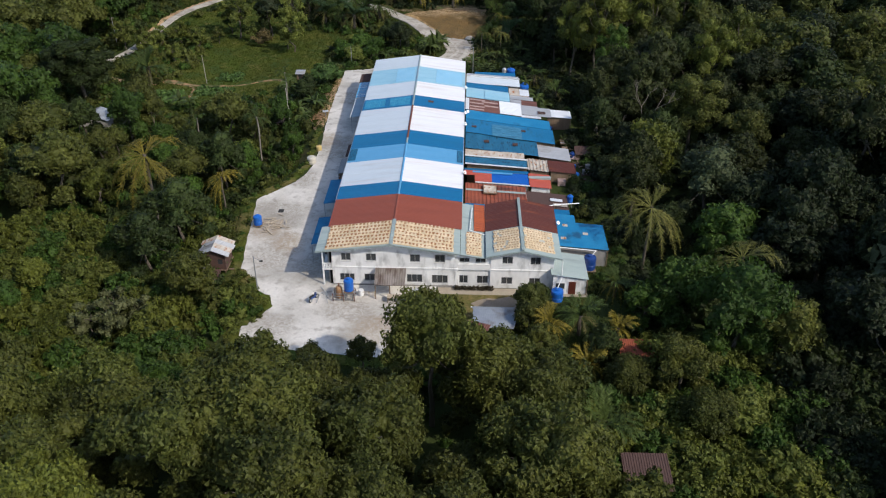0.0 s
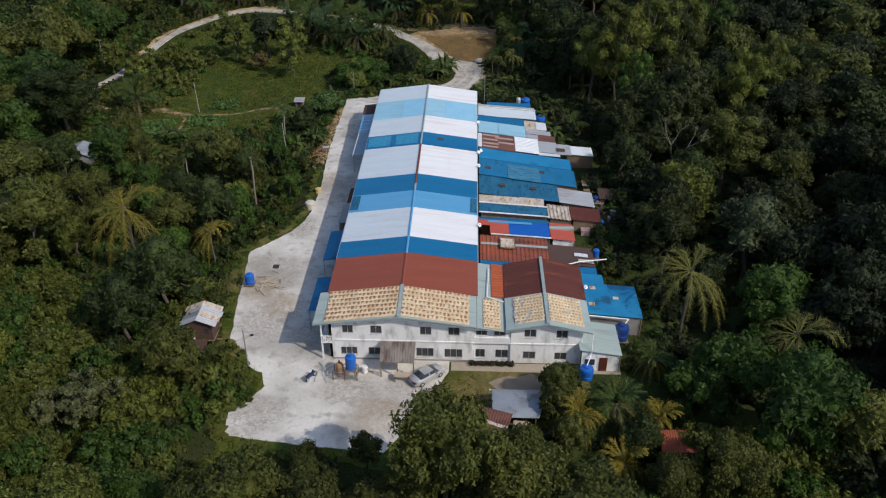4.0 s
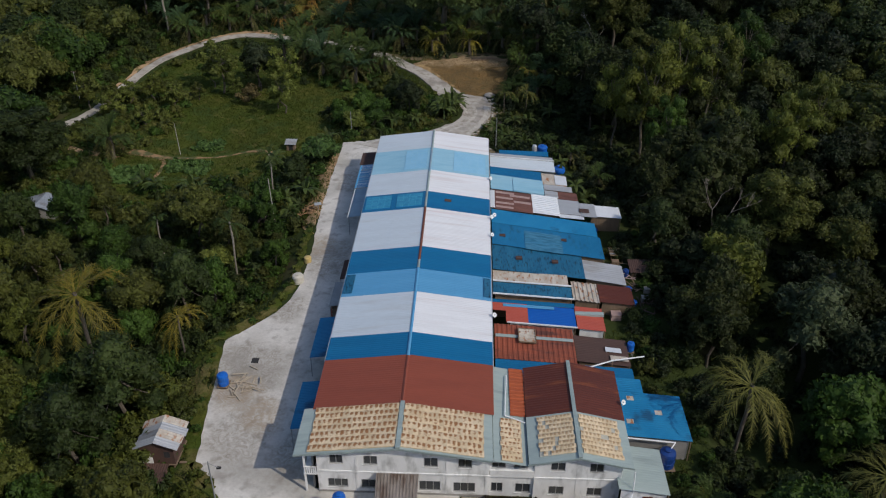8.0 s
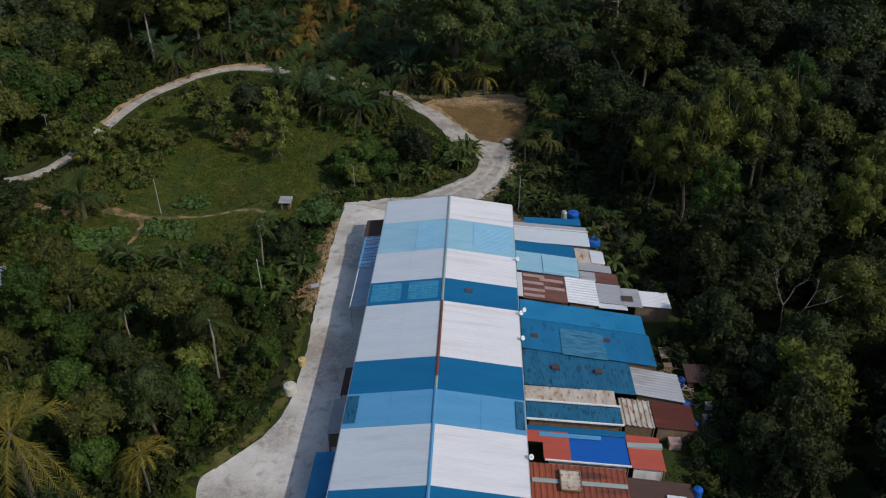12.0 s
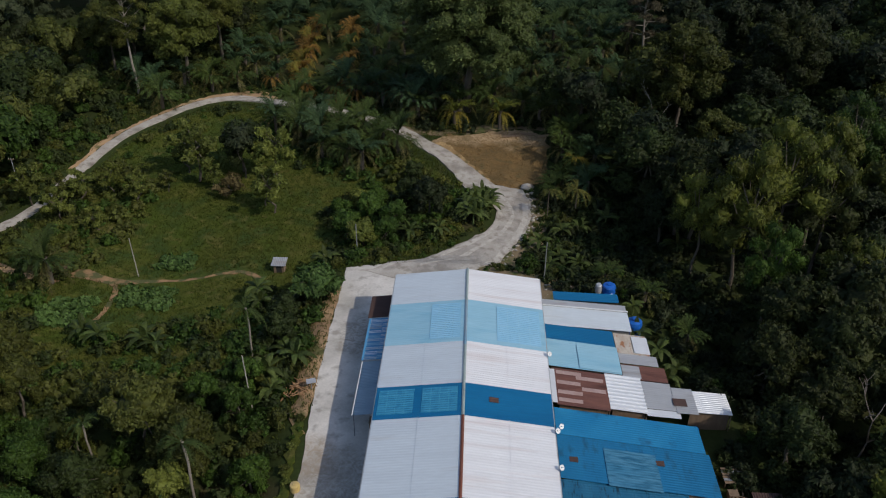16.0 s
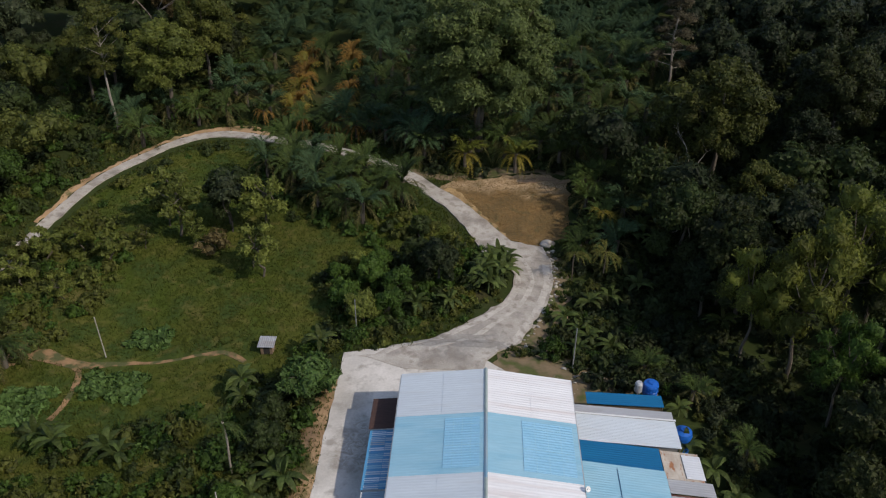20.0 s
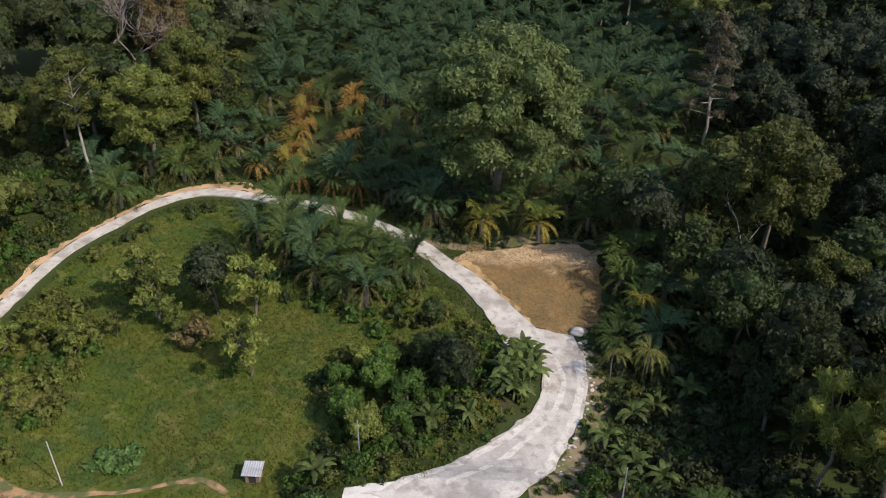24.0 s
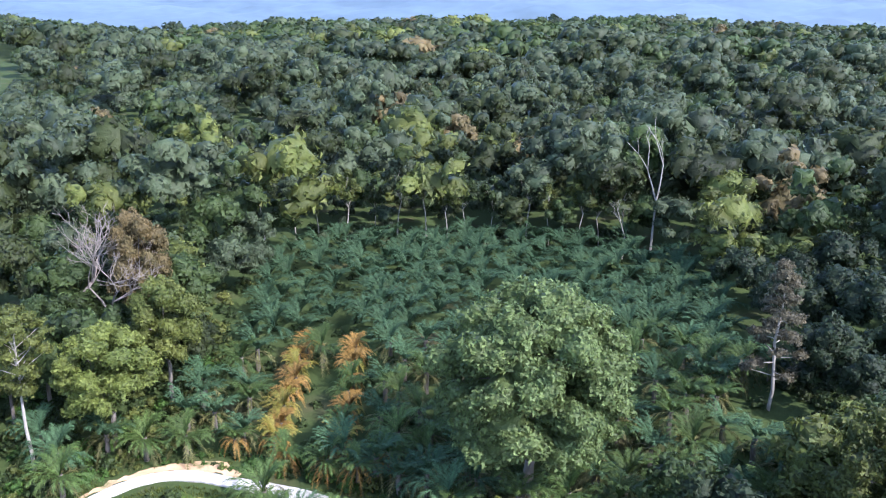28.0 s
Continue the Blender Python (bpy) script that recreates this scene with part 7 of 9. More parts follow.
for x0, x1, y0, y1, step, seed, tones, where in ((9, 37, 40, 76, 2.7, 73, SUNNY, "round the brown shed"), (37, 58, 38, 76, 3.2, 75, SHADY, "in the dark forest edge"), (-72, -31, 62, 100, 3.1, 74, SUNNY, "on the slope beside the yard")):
    tx, ty = scatter(x0, x1, y0, y1, step, seed)
    keep = ~inside(tx, ty, SITE) & (off_line(tx, ty, SITE, True) > 3.0) & ~((tx > 14.6) & (tx < 20.8) & (ty > 50.5) & (ty < 56.8)) & ~((tx > 0) & (tx < 20.5) & (ty > 66))
    for sx, sy, sr in SPECIAL:
        keep &= np.hypot(tx - sx, ty - sy) > min(sr, 2.6)
    belts = {}
    for x, y in zip(tx[keep].tolist(), ty[keep].tolist()):
        V, F = bushy.choice(shrub_t)[:2]
        belts.setdefault(bushy.choice(tones), []).append((V, F, x, y, float(height(np.array([x]), np.array([y]))[0]) - 0.2, bushy.uniform(0, 6.28), bushy.uniform(0.7, 1.3) * (1.25 if tones is SHADY else 1.0)))
    for (mat, tone), items in belts.items():
        join("thicket", items, "thicket of " + tone + " leafy shrubs " + where, mat, "bushes")

LUMPS = dict(counts=(6, 22, 70), depths=(0.20, 0.18, 0.10))
mid_t = [low_template(60 + k, 4.5, 11.8, 0.62, d, 0.9, **LUMPS) for k, d in enumerate((0.75, 0.95, 1.2))]
near_t = [low_template(95 + k, 5.8, 16.0, 0.66, d, 0.75, skirt=3, body_scale=0.93, **LUMPS) for k, d in enumerate((0.8, 1.0, 1.25))]
far_t = [low_template(70 + k, 6.4, 17.0, 0.75, d, 0.42, skirt=3, split=s_, body_scale=0.97, **LUMPS) for k, (d, s_) in enumerate(((0.7, 0), (0.95, 5), (1.3, 4), (1.5, 0)))]
wide_t = [low_template(80 + k, 7.4, 17.5, 1.2, d, 0.4, CAP2, body_scale=0.97, counts=(6, 22), depths=(0.26, 0.20)) for k, d in enumerate((0.7, 0.95, 1.2, 1.35))]
dist_t = [low_template(85 + k, 7.5, 15.5, 2.2, d, 0.3, CAP1, body_scale=0.97, counts=(6, 18), depths=(0.24, 0.18)) for k, d in enumerate((0.7, 1.0))]
side_t = [low_template(105 + k, 5.6, 12.0, 1.5, d, 0.6, CAP1, counts=(6, 18), depths=(0.24, 0.18)) for k, d in enumerate((0.8, 1.0))]
gather = {}


def put(mat, item):
    gather.setdefault(mat, []).append(item)


r = random.Random(23)
for x, y, key, s in rest:
    put(kinds[key].mat, (*r.choice(mid_t), x, y, float(height(np.array([x]), np.array([y]))[0]), r.uniform(0, 6.28), s * r.uniform(0.9, 1.15)))
# beyond the road, and out to the sides
ex, ey = scatter(-260, 230, 150, 430, 11.3, 43)
k = (np.abs(ex + 8) < np.maximum(0.55 * (ey - 112) + 14, np.where(ey < 345, np.minimum(26 + 0.48 * ey, 128), 0))) & ~is_open(ex, ey, 2.0) & ~inside(ex, ey, PLANTATION) & ~((ex > -150) & (ex < 130) & (ey < 232))
for sx, sy, sr in SPECIAL:
    k &= np.hypot(ex - sx, ey - sy) > sr
# many grey-green crowns, which also carry some distance haze in their colour
MIX = (LEAF_DEEP,) * 20 + (EAST_LEAF,) * 10 + (LEAF_GREY,) * 14 + (LEAF_SHADEDARK,) * 5 + (LEAF_OLIVE,) * 5 + (LEAF_BROWN,)
EH = height(ex, ey)
for x, y, z in zip(ex[k], ey[k], EH[k]):
    d = math.hypot(x + 14, y - 133)
    if d < 175:
        # right of the clearing the forest's shade is put into darker leaf colours
        put(r.choice((LEAF_SHADEDARK, LEAF_SHADEDARK, LEAF_SHADEDARK, LEAF_DEEP) if x > 18 else (LEAF_OLIVE, EAST_LEAF, LEAF_DEEP, LEAF_GREY, LEAF_DEEP) if x < -50 else MIX), (*r.choice(near_t), x, y, z, r.uniform(0, 6.28), r.uniform(0.75, 1.45)))
    else:
        big = r.random() < 0.27
        put(r.choice((LEAF_GREY, EAST_LEAF, LEAF_GREY, LEAF_OLIVE, EAST_LEAF, LEAF_DEEP, LEAF_GREY, LEAF_BROWN) if big else MIX), (*r.choice(far_t), x, y, z, r.uniform(0, 6.28), r.uniform(1.4, 2.1) if big else r.uniform(0.65, 1.1)))
wx, wy = scatter(-520, 500, 430, 860, 16.5, 47)
k = np.abs(wx + 14) < 0.55 * (wy - 118) + 6
WH = height(wx, wy)
for x, y, z in zip(wx[k], wy[k], WH[k]):
    big = r.random() < 0.14
    put(r.choice((LEAF_GREY, EAST_LEAF, LEAF_GREY) if big else MIX), (*r.choice(far_t if big and y < 640 else wide_t), x, y, z, r.uniform(0, 6.28), r.uniform(1.7, 2.3) if big else r.uniform(0.8, 1.4)))
vx, vy = scatter(-1000, 980, 860, 1550, 34.0, 53)
k = np.abs(vx + 14) < 0.63 * (vy - 118)
VH = height(vx, vy)
for x, y, z in zip(vx[k], vy[k], VH[k]):
    put(r.choice(MIX), (*r.choice(dist_t), x, y, z, r.uniform(0, 6.28), r.uniform(1.8, 2.9)))
# the forest round about, out of the camera's way
sx_, sy_ = scatter(-190, 175, -80, 250, 12.5, 59)
k = (np.abs(sx_ + 6) > 22 + 0.48 * np.maximum(sy_, -60)) | (sy_ < 24)
k &= np.abs(sx_ + 6) < 60 + 0.5 * np.maximum(sy_, 0) + 40
SH = height(sx_, sy_)
for x, y, z in zip(sx_[k], sy_[k], SH[k]):
    put(r.choice(MIX), (*r.choice(side_t), x, y, z, r.uniform(0, 6.28), r.uniform(1.05, 1.6)))
NAMES = {LEAF_PLUME: "yellow-green", LEAF_FIELD: "light olive", EAST_LEAF: "dull olive", LEAF_DEEP: "deep green", LEAF_OLIVE: "olive green", LEAF_SHADEDARK: "dusky green", LEAF_FRESH: "fresh green", LEAF_PALE: "pale grey-green", LEAF_BROWN: "brownish", LEAF_GREY: "grey-green"}
for mat, items in gather.items():
    join("forest", items, f"dense rainforest canopy of {NAMES[mat]} crowns", mat)

# ---- oil palm plantation ----
px, py = scatter(-75, 45, 222, 345, 6.3, 61)
k = inside(px, py, PLANTATION) & ~is_open(px, py, 1.5)
for sx, sy, sr in SPECIAL:
    k &= np.hypot(px - sx, py - sy) > min(sr, 4)
PH = height(px, py)
palms = [(x, y, z) for x, y, z in zip(px[k], py[k], PH[k])]
palms.sort(key=lambda p: p[1])
far_palms = []
for i, (x, y, z) in enumerate(palms):
    if i < 90:
        kinds[r.choice(("oil_a", "oil_b", "oil_b"))].plant(float(x), float(y), r.uniform(1.0, 1.25))
    else:
        q = kinds["oil_b"]
        far_palms.append((q.V, q.F, x, y, z, r.uniform(0, 6.28), r.uniform(1.0, 1.3)))
join("oil_palm_plantation", far_palms, "dense rows of bluish oil palms", FROND_BLUE, "plantation")

# ---- things of the yard ----
M_SILVER = material("silver car paint", (0.40, 0.41, 0.42), 0.32, 0.25, second=(0.36, 0.37, 0.38), scale=0.8, bump=0, grain_amount=0.03)
M_TYRE = material("black tyre rubber", (0.02, 0.02, 0.02), 0.85, bump=0.05)
M_LAMP = material("clear lamp glass", (0.65, 0.66, 0.66), 0.15, bump=0)
M_TAIL = material("red lamp glass", (0.30, 0.01, 0.01), 0.2, bump=0)
M_PALEWOOD = material("pale dry sticks", (0.44, 0.37, 0.28), 0.9, second=(0.30, 0.24, 0.17), scale=1.2, bump=0.2)
M_YELLOW = material("faded yellow paint", (0.52, 0.38, 0.12), 0.7, second=(0.45, 0.36, 0.22), scale=0.8, bump=0.05)
M_CREAM = material("cream plastic", (0.58, 0.54, 0.46), 0.6, bump=0.03)
M_POLE = material("weathered pole", (0.36, 0.34, 0.31), 0.8, second=(0.25, 0.23, 0.20), scale=0.8, bump=0.1)
M_AWNING = material("weathered brown awning sheet", (0.17, 0.145, 0.125), 0.8, second=(0.24, 0.21, 0.19), scale=0.6, amount=0.9, stain=(0.10, 0.07, 0.055), stain_scale=0.8, stain_low=0.5, stain_high=0.65, bump=0.1, stretch=(2, 0.5, 1))
M_HEDGE = leaf("brown-leaved hedge", (0.055, 0.045, 0.028), (0.035, 0.032, 0.018))


def gz(x, y):
    return float(height(np.array([x]), np.array([y]))[0])


def sedan(at):
    """A saloon car, 4.5 m long, its nose towards +x."""
    car = thing("car", at, "silver saloon car parked on the concrete yard", "car")
    secs = [(-2.22, 0.62, 0.42, 0.80), (-2.12, 0.80, 0.28, 0.98), (-1.5, 0.86, 0.22, 1.02), (-0.9, 0.88, 0.20, 0.98), (0.9, 0.88, 0.20, 0.95), (1.3, 0.87, 0.22, 0.93), (1.95, 0.80, 0.26, 0.80), (2.2, 0.62, 0.36, 0.66)]
    s = Shape()
    ring = []
    for x, w, zb, zt in secs:
        ring.append([(x, -w * 0.92, zb), (x, -w, zb + 0.15), (x, -w, zt - 0.14), (x, -w * 0.86, zt), (x, w * 0.86, zt), (x, w, zt - 0.14), (x, w, zb + 0.15), (x, w * 0.92, zb)])
    s.add([p for r_ in ring for p in r_], [(8 * i + k, 8 * i + (k + 1) % 8, 8 * i + 8 + (k + 1) % 8, 8 * i + 8 + k) for i in range(len(secs) - 1) for k in range(8)] + [tuple(range(8)), tuple(range(8 * len(secs) - 1, 8 * len(secs) - 9, -1))])
    part("body", s, M_SILVER, car, smooth=True, local=True)
    g = [(-1.5, 0.72, 1.0), (-0.75, 0.57, 1.36), (0.05, 0.56, 1.42), (0.5, 0.57, 1.36), (1.25, 0.74, 0.94)]
    s = Shape().add([(x, sg * w, z) for x, w, z in g for sg in (-1, 1)] + [(-1.5, -0.78, 0.97), (-1.5, 0.78, 0.97), (1.25, -0.80, 0.92), (1.25, 0.80, 0.92)],
                    [(0, 1, 3, 2), (2, 3, 5, 4), (4, 5, 7, 6), (6, 7, 9, 8), (10, 0, 2, 4, 6, 8, 12), (13, 9, 7, 5, 3, 1, 11), (0, 10, 11, 1), (8, 9, 13, 12)])
    part("cabin_glass", s, M_GLASS, car, "dark tinted car windows", smooth=True, local=True)
    s = Shape().add([(-0.80, -0.59, 1.365), (-0.80, 0.59, 1.365), (0.05, 0.58, 1.432), (0.05, -0.58, 1.432), (0.52, 0.59, 1.375), (0.52, -0.59, 1.375), (-0.80, -0.59, 1.335), (-0.80, 0.59, 1.335), (0.52, 0.59, 1.345), (0.52, -0.59, 1.345)],
                    [(0, 3, 2, 1), (3, 5, 4, 2), (6, 7, 8, 9), (0, 1, 7, 6), (5, 9, 8, 4), (0, 6, 9, 5, 3), (1, 2, 4, 8, 7)])
    part("roof", s, M_SILVER, car, local=True)
    for sg in (-1, 1):
        part("pillar", Shape().beam((-0.2, sg * 0.60, 1.38), (-0.2, sg * 0.78, 0.95), 0.09, 0.03), M_SILVER, car, local=True)
        part("window_trim", Shape().beam((-1.45, sg * 0.775, 0.985), (1.2, sg * 0.795, 0.95), 0.03, 0.03), M_ALU, car, local=True)
        part("mirror", Shape().box(0.75, 0.92, sg * 0.98 - 0.1, sg * 0.98 + 0.1, 0.92, 1.06), M_SILVER, car, local=True)
        part("headlight", Shape().box(1.95, 2.16, sg * 0.55 - 0.14, sg * 0.55 + 0.14, 0.58, 0.74), M_LAMP, car, local=True)
        part("tail_light", Shape().box(-2.24, -2.08, sg * 0.62 - 0.16, sg * 0.62 + 0.16, 0.72, 0.90), M_TAIL, car, local=True)
        for x in (-1.35, 1.35):
            tyre = part("wheel", Shape().tube((x, sg * 0.70, 0.31), (x, sg * 0.90, 0.31), 0.31, n=16), M_TYRE, car, "black tyre on an alloy rim", local=True)
            part("rim", Shape().tube((x, sg * 0.88, 0.31), (x, sg * 0.915, 0.31), 0.20, 0.17, n=10), M_ALU, tyre, local=True)
    part("bumper", Shape().box(2.05, 2.24, -0.6, 0.6, 0.34, 0.50), M_SILVER, car, local=True)
    part("bumper", Shape().box(-2.28, -2.10, -0.66, 0.66, 0.36, 0.56), M_SILVER, car, local=True)


sedan(pose(-5.62, 82.85, 0.12, 0, 0, 41.5) @ Matrix.Diagonal((0.94, 0.94, 0.94, 1)))


def water_tank(x, y, z, r_, h, mat, label, stand=0.0, feed=False):
    t = thing("water_tank", (x, y, z), label, "water tank", "water tanks")
    b = z + stand
    part("drum", Shape().lathe(x, y, [(r_ * 0.82, b), (r_ * 0.95, b + 0.06), (r_ * 0.95, b + h * 0.3), (r_, b + h * 0.33), (r_, b + h * 0.37), (r_ * 0.95, b + h * 0.4), (r_ * 0.97, b + h * 0.7), (r_, b + h * 0.73), (r_, b + h * 0.78), (r_ * 0.9, b + h * 0.9), (r_ * 0.4, b + h * 0.97)], 18), mat, t, smooth=False)
    part("lid", Shape().lathe(x, y, [(r_ * 0.42, b + h * 0.96), (r_ * 0.42, b + h * 1.03), (r_ * 0.3, b + h * 1.05)], 14), mat, t)
    if stand > 0.3:
        for dx in (-0.7, 0.7):
            for dy in (-0.7, 0.7):
                part("leg", Shape().box(x + dx * r_ - 0.05, x + dx * r_ + 0.05, y + dy * r_ - 0.05, y + dy * r_ + 0.05, z - 0.2, b - 0.06), M_STEEL, t)
        part("platform", Shape().box(x - r_, x + r_, y - r_, y + r_, b - 0.08, b), M_WOOD, t)
    return t


water_tank(-14.0, 82.9, 0.1, 0.62, 1.75, M_TANK, "blue plastic water tank on a steel rack", 1.25)
t = water_tank(12.0, 83.7, -0.6, 0.80, 1.75, M_TANK, "blue plastic water tank fed by a white pipe", 0.45)
part("pipe", Shape().tube((12.55, 85.2, 4.7), (12.5, 84.6, 2.6), 0.06).tube((12.5, 84.6, 2.6), (12.0, 83.7, 1.75), 0.06), M_PVC, t, "white plastic downpipe")
t = water_tank(16.8, 90.2, -0.6, 0.82, 2.0, M_TANKDARK, "dark blue water tank under the annex gutter", 1.1)
part("pipe", Shape().tube((17.6, 91.0, 2.75), (17.0, 90.3, 2.45), 0.06), M_PVC, t)
water_tank(11.4, 151.6, -1.2, 0.95, 3.0, M_TANK, "big blue plastic water tank at the shed end", 0.6)
t = water_tank(9.05, 157.7, -0.8, 0.85, 1.6, M_TANK, "blue plastic water tank on a high stand", 2.4)
t = thing("pressure_vessel", (7.7, 157.5, 2.0), "pale grey upright cylinder on a post", "tank")
part("cylinder", Shape().lathe(7.7, 157.5, [(0.35, 2.0), (0.42, 2.1), (0.42, 3.1), (0.3, 3.3)], 14), M_ZINC, t)
part("post", Shape().box(7.6, 7.8, 157.4, 157.6, -0.9, 2.0), M_STEEL, t)
water_tank(-29.3, 100.0, -0.2, 0.62, 1.5, M_TANK, "blue plastic water tank at the yard edge", 0.6)
water_tank(18.1, 117.6, -0.6, 0.45, 1.2, M_TANK, "small blue drum behind the sheds")
water_tank(17.9, 120.6, -0.6, 0.45, 1.2, M_TANK, "small blue drum behind the sheds")
water_tank(18.0, 124.0, -0.6, 0.45, 1.3, M_TANKDARK, "small dark blue drum beside the shed", 0.4)
water_tank(15.9, 107.1, -0.6, 0.45, 1.2, M_TANK, "small blue drum by the white pipe", 1.6)
water_tank(15.3, 135.2, -0.6, 0.4, 1.3, M_TANK, "small blue drum under the hut eaves")
water_tank(-24.6, 125.4, -0.1, 0.5, 1.0, M_YELLOW, "faded yellow drum at the drive edge")
water_tank(-25.0, 120.6, -0.1, 0.75, 1.3, M_CREAM, "cream round tank at the drive edge")

# steel rack with a boiler
t = thing("steel_rack", (-14.6, 82.8, 0.1), "rusty steel rack beside the office front", "rack")
for x in (-15.95, -14.65, -13.3):
    for y in (82.2, 83.5):
        part("post", Shape().box(x - 0.04, x + 0.04, y - 0.04, y + 0.04, 0.05, 1.25), M_RUST, t)
for z in (0.35, 0.8, 1.22):
    for y in (82.2, 83.5):
        part("rail", Shape().box(-15.9, -13.35, y - 0.03, y + 0.03, z - 0.03, z + 0.03), M_STEEL, t)
    for x in (-15.95, -13.3):
        part("rail", Shape().box(x - 0.03, x + 0.03, 82.25, 83.45, z - 0.03, z + 0.03), M_STEEL, t)
t = thing("boiler", (-15.3, 83.1, 0.1), "brown rusty boiler drum on the rack", "boiler")
part("drum", Shape().lathe(-15.3, 83.1, [(0.35, 0.1), (0.45, 0.25), (0.45, 1.4), (0.35, 1.7), (0.12, 1.78)], 16), material("ochre rusted steel", (0.34, 0.20, 0.10), 0.8, second=(0.22, 0.11, 0.06), scale=1.0), t)
part("flue", Shape().tube((-15.3, 83.1, 1.75), (-15.3, 83.1, 2.2), 0.09), M_RUST, t)
t = thing("white_drum", (-12.6, 83.6, 0.1), "white plastic drum beside the rack", "drum")
part("drum", Shape().lathe(-12.6, 83.6, [(0.3, 0.1), (0.36, 0.2), (0.36, 0.8), (0.3, 0.95)], 14), M_PVC, t)

# porch
t = thing("porch_roof", (-8.95, 84.4, 0.1), "lean-to porch with weathered brown sheet roof", "porch")
part("roof_sheet", Shape().sheet((-10.95, 85.78, 2.85), (-7.0, 85.78, 2.85), (-7.0, 82.75, 2.3), (-10.8, 82.75, 2.3), pitch=0.3), M_AWNING, t)
for x in (-10.7, -8.9, -7.1):
    part("post", Shape().box(x - 0.06, x + 0.06, 82.85, 82.97, 0.05, 2.26), M_WOOD, t)
part("beam", Shape().box(-10.8, -7.0, 82.87, 82.97, 2.16, 2.26), M_WOOD, t)
t = thing("workbench", (-8.3, 82.4, 0.1), "rough wooden workbench below the porch", "bench")
part("top", Shape().box(-9.2, -7.2, 82.0, 82.8, 0.85, 0.92), M_PALEWOOD, t)
for x in (-9.1, -7.3):
    for y in (82.1, 82.7):
        part("leg", Shape().box(x - 0.05, x + 0.05, y - 0.05, y + 0.05, 0.05, 0.85), M_WOOD, t)
    part("brace", Shape().beam((x, 82.1, 0.15), (x, 82.7, 0.8), 0.05, 0.05), M_WOOD, t)
t = thing("low_fence", (-11.4, 83.6, 0.1), "low wooden rail fence beside the porch", "fence")
for x in (-12.6, -11.6, -10.9):
    part("post", Shape().box(x - 0.05, x + 0.05, 83.35, 83.45, 0.05, 0.85), M_PALEWOOD, t)
part("rail", Shape().box(-12.6, -10.9, 83.37, 83.43, 0.72, 0.80), M_PALEWOOD, t)
# hedge and path in front
rng = np.random.default_rng(5)
V, F = leafy_crown(rng, [(-0.6 + 0.55 * k, 85.35, 0.35, 0.45) for k in range(9)], 0.2, 1.2, CAP1)
hedge = new("hedge", mesh_of("hedge", V, F, M_HEDGE))
tagged(hedge, "low brown-leaved hedge along the white wall", "hedge")
solid("front_path", Shape().box(-3.0, 16.0, 84.3, 85.75, -0.4, 0.06), material("trodden pale earth", (0.36, 0.31, 0.24), 0.95, second=(0.24, 0.20, 0.15), scale=0.7, bump=0.3), "trodden earth strip along the front wall", "path", kind="structure")
solid("bare_patch", patch([(0.8, 82.9), (3.5, 83.6), (7.5, 83.2), (8.3, 81.4), (6.0, 80.0), (2.5, 80.2)], 0.09, 1.0, 0.2), material("grey-brown bare earth", (0.27, 0.22, 0.17), 0.95, second=(0.18, 0.15, 0.10), scale=0.8, bump=0.4), "patch of bare grey-brown earth", "soil", kind="structure")


def small_shed(label, x0, x1, y0, y1, zl, zh, mat, wall, ridge=False):
    """A low shed with a one-way or a gabled sheet roof, walls, a door and posts."""
    cx, cy = (x0 + x1) / 2, (y0 + y1) / 2
    base = gz(cx, cy)
    t = thing("small_shed", (cx, cy, base), label, "shed")
    if ridge:
        for sg, xe in ((-1, x0 - 0.3), (1, x1 + 0.3)):
            part("roof_sheet", Shape().sheet((cx, y0 - 0.3, zh), (cx, y1 + 0.3, zh), (xe, y1 + 0.3, zl), (xe, y0 - 0.3, zl)), mat, t)
        for y in (y0, y1 - 0.1):
            part("gable", Shape().add([(x0, y, zl), (x1, y, zl), (cx, y, zh - 0.06), (x0, y + 0.1, zl), (x1, y + 0.1, zl), (cx, y + 0.1, zh - 0.06)], [(0, 1, 2), (5, 4, 3), (0, 3, 4, 1), (1, 4, 5, 2), (2, 5, 3, 0)]), wall, t)
    else:
        part("roof_sheet", Shape().sheet((x0 - 0.3, y1 + 0.3, zh), (x1 + 0.3, y1 + 0.3, zh), (x1 + 0.3, y0 - 0.3, zl), (x0 - 0.3, y0 - 0.3, zl)), mat, t)
    top = zl - 0.05
    part("front_wall", wall_y(x0, x1, base - 0.4, top, y0, 0.1, [(cx - 0.4, cx + 0.4, base - 0.4 + 0.001, base + 1.9 if base + 1.9 < top - 0.1 else top - 0.1)]), wall, t)
    part("back_wall", Shape().box(x0, x1, y1 - 0.1, y1, base - 0.4, top), wall, t)
    for x in (x0, x1 - 0.1):
        part("side_wall", Shape().box(x, x + 0.1, y0 + 0.1, y1 - 0.1, base - 0.4, top), wall, t)
    part("door", Shape().box(cx - 0.39, cx + 0.39, y0 + 0.03, y0 + 0.07, base - 0.3, top - 0.11), M_DARK, t)
    return t


M_ZINCDULL = material("dull blue-grey zinc", (0.30, 0.33, 0.37), 0.5, 0.3, second=(0.22, 0.245, 0.28), scale=0.4, amount=0.9, grain=3, grain_amount=0.1, stain=(0.16, 0.15, 0.15), stain_scale=0.6, stain_low=0.55, stain_high=0.72, bump=0.06)
# two low sheds among the bushes before the side block
z0 = gz(4.0, 77.5)
t = thing("small_shed", (4.0, 77.5, z0), "low shed with a bowed dull zinc roof among bushes", "shed")
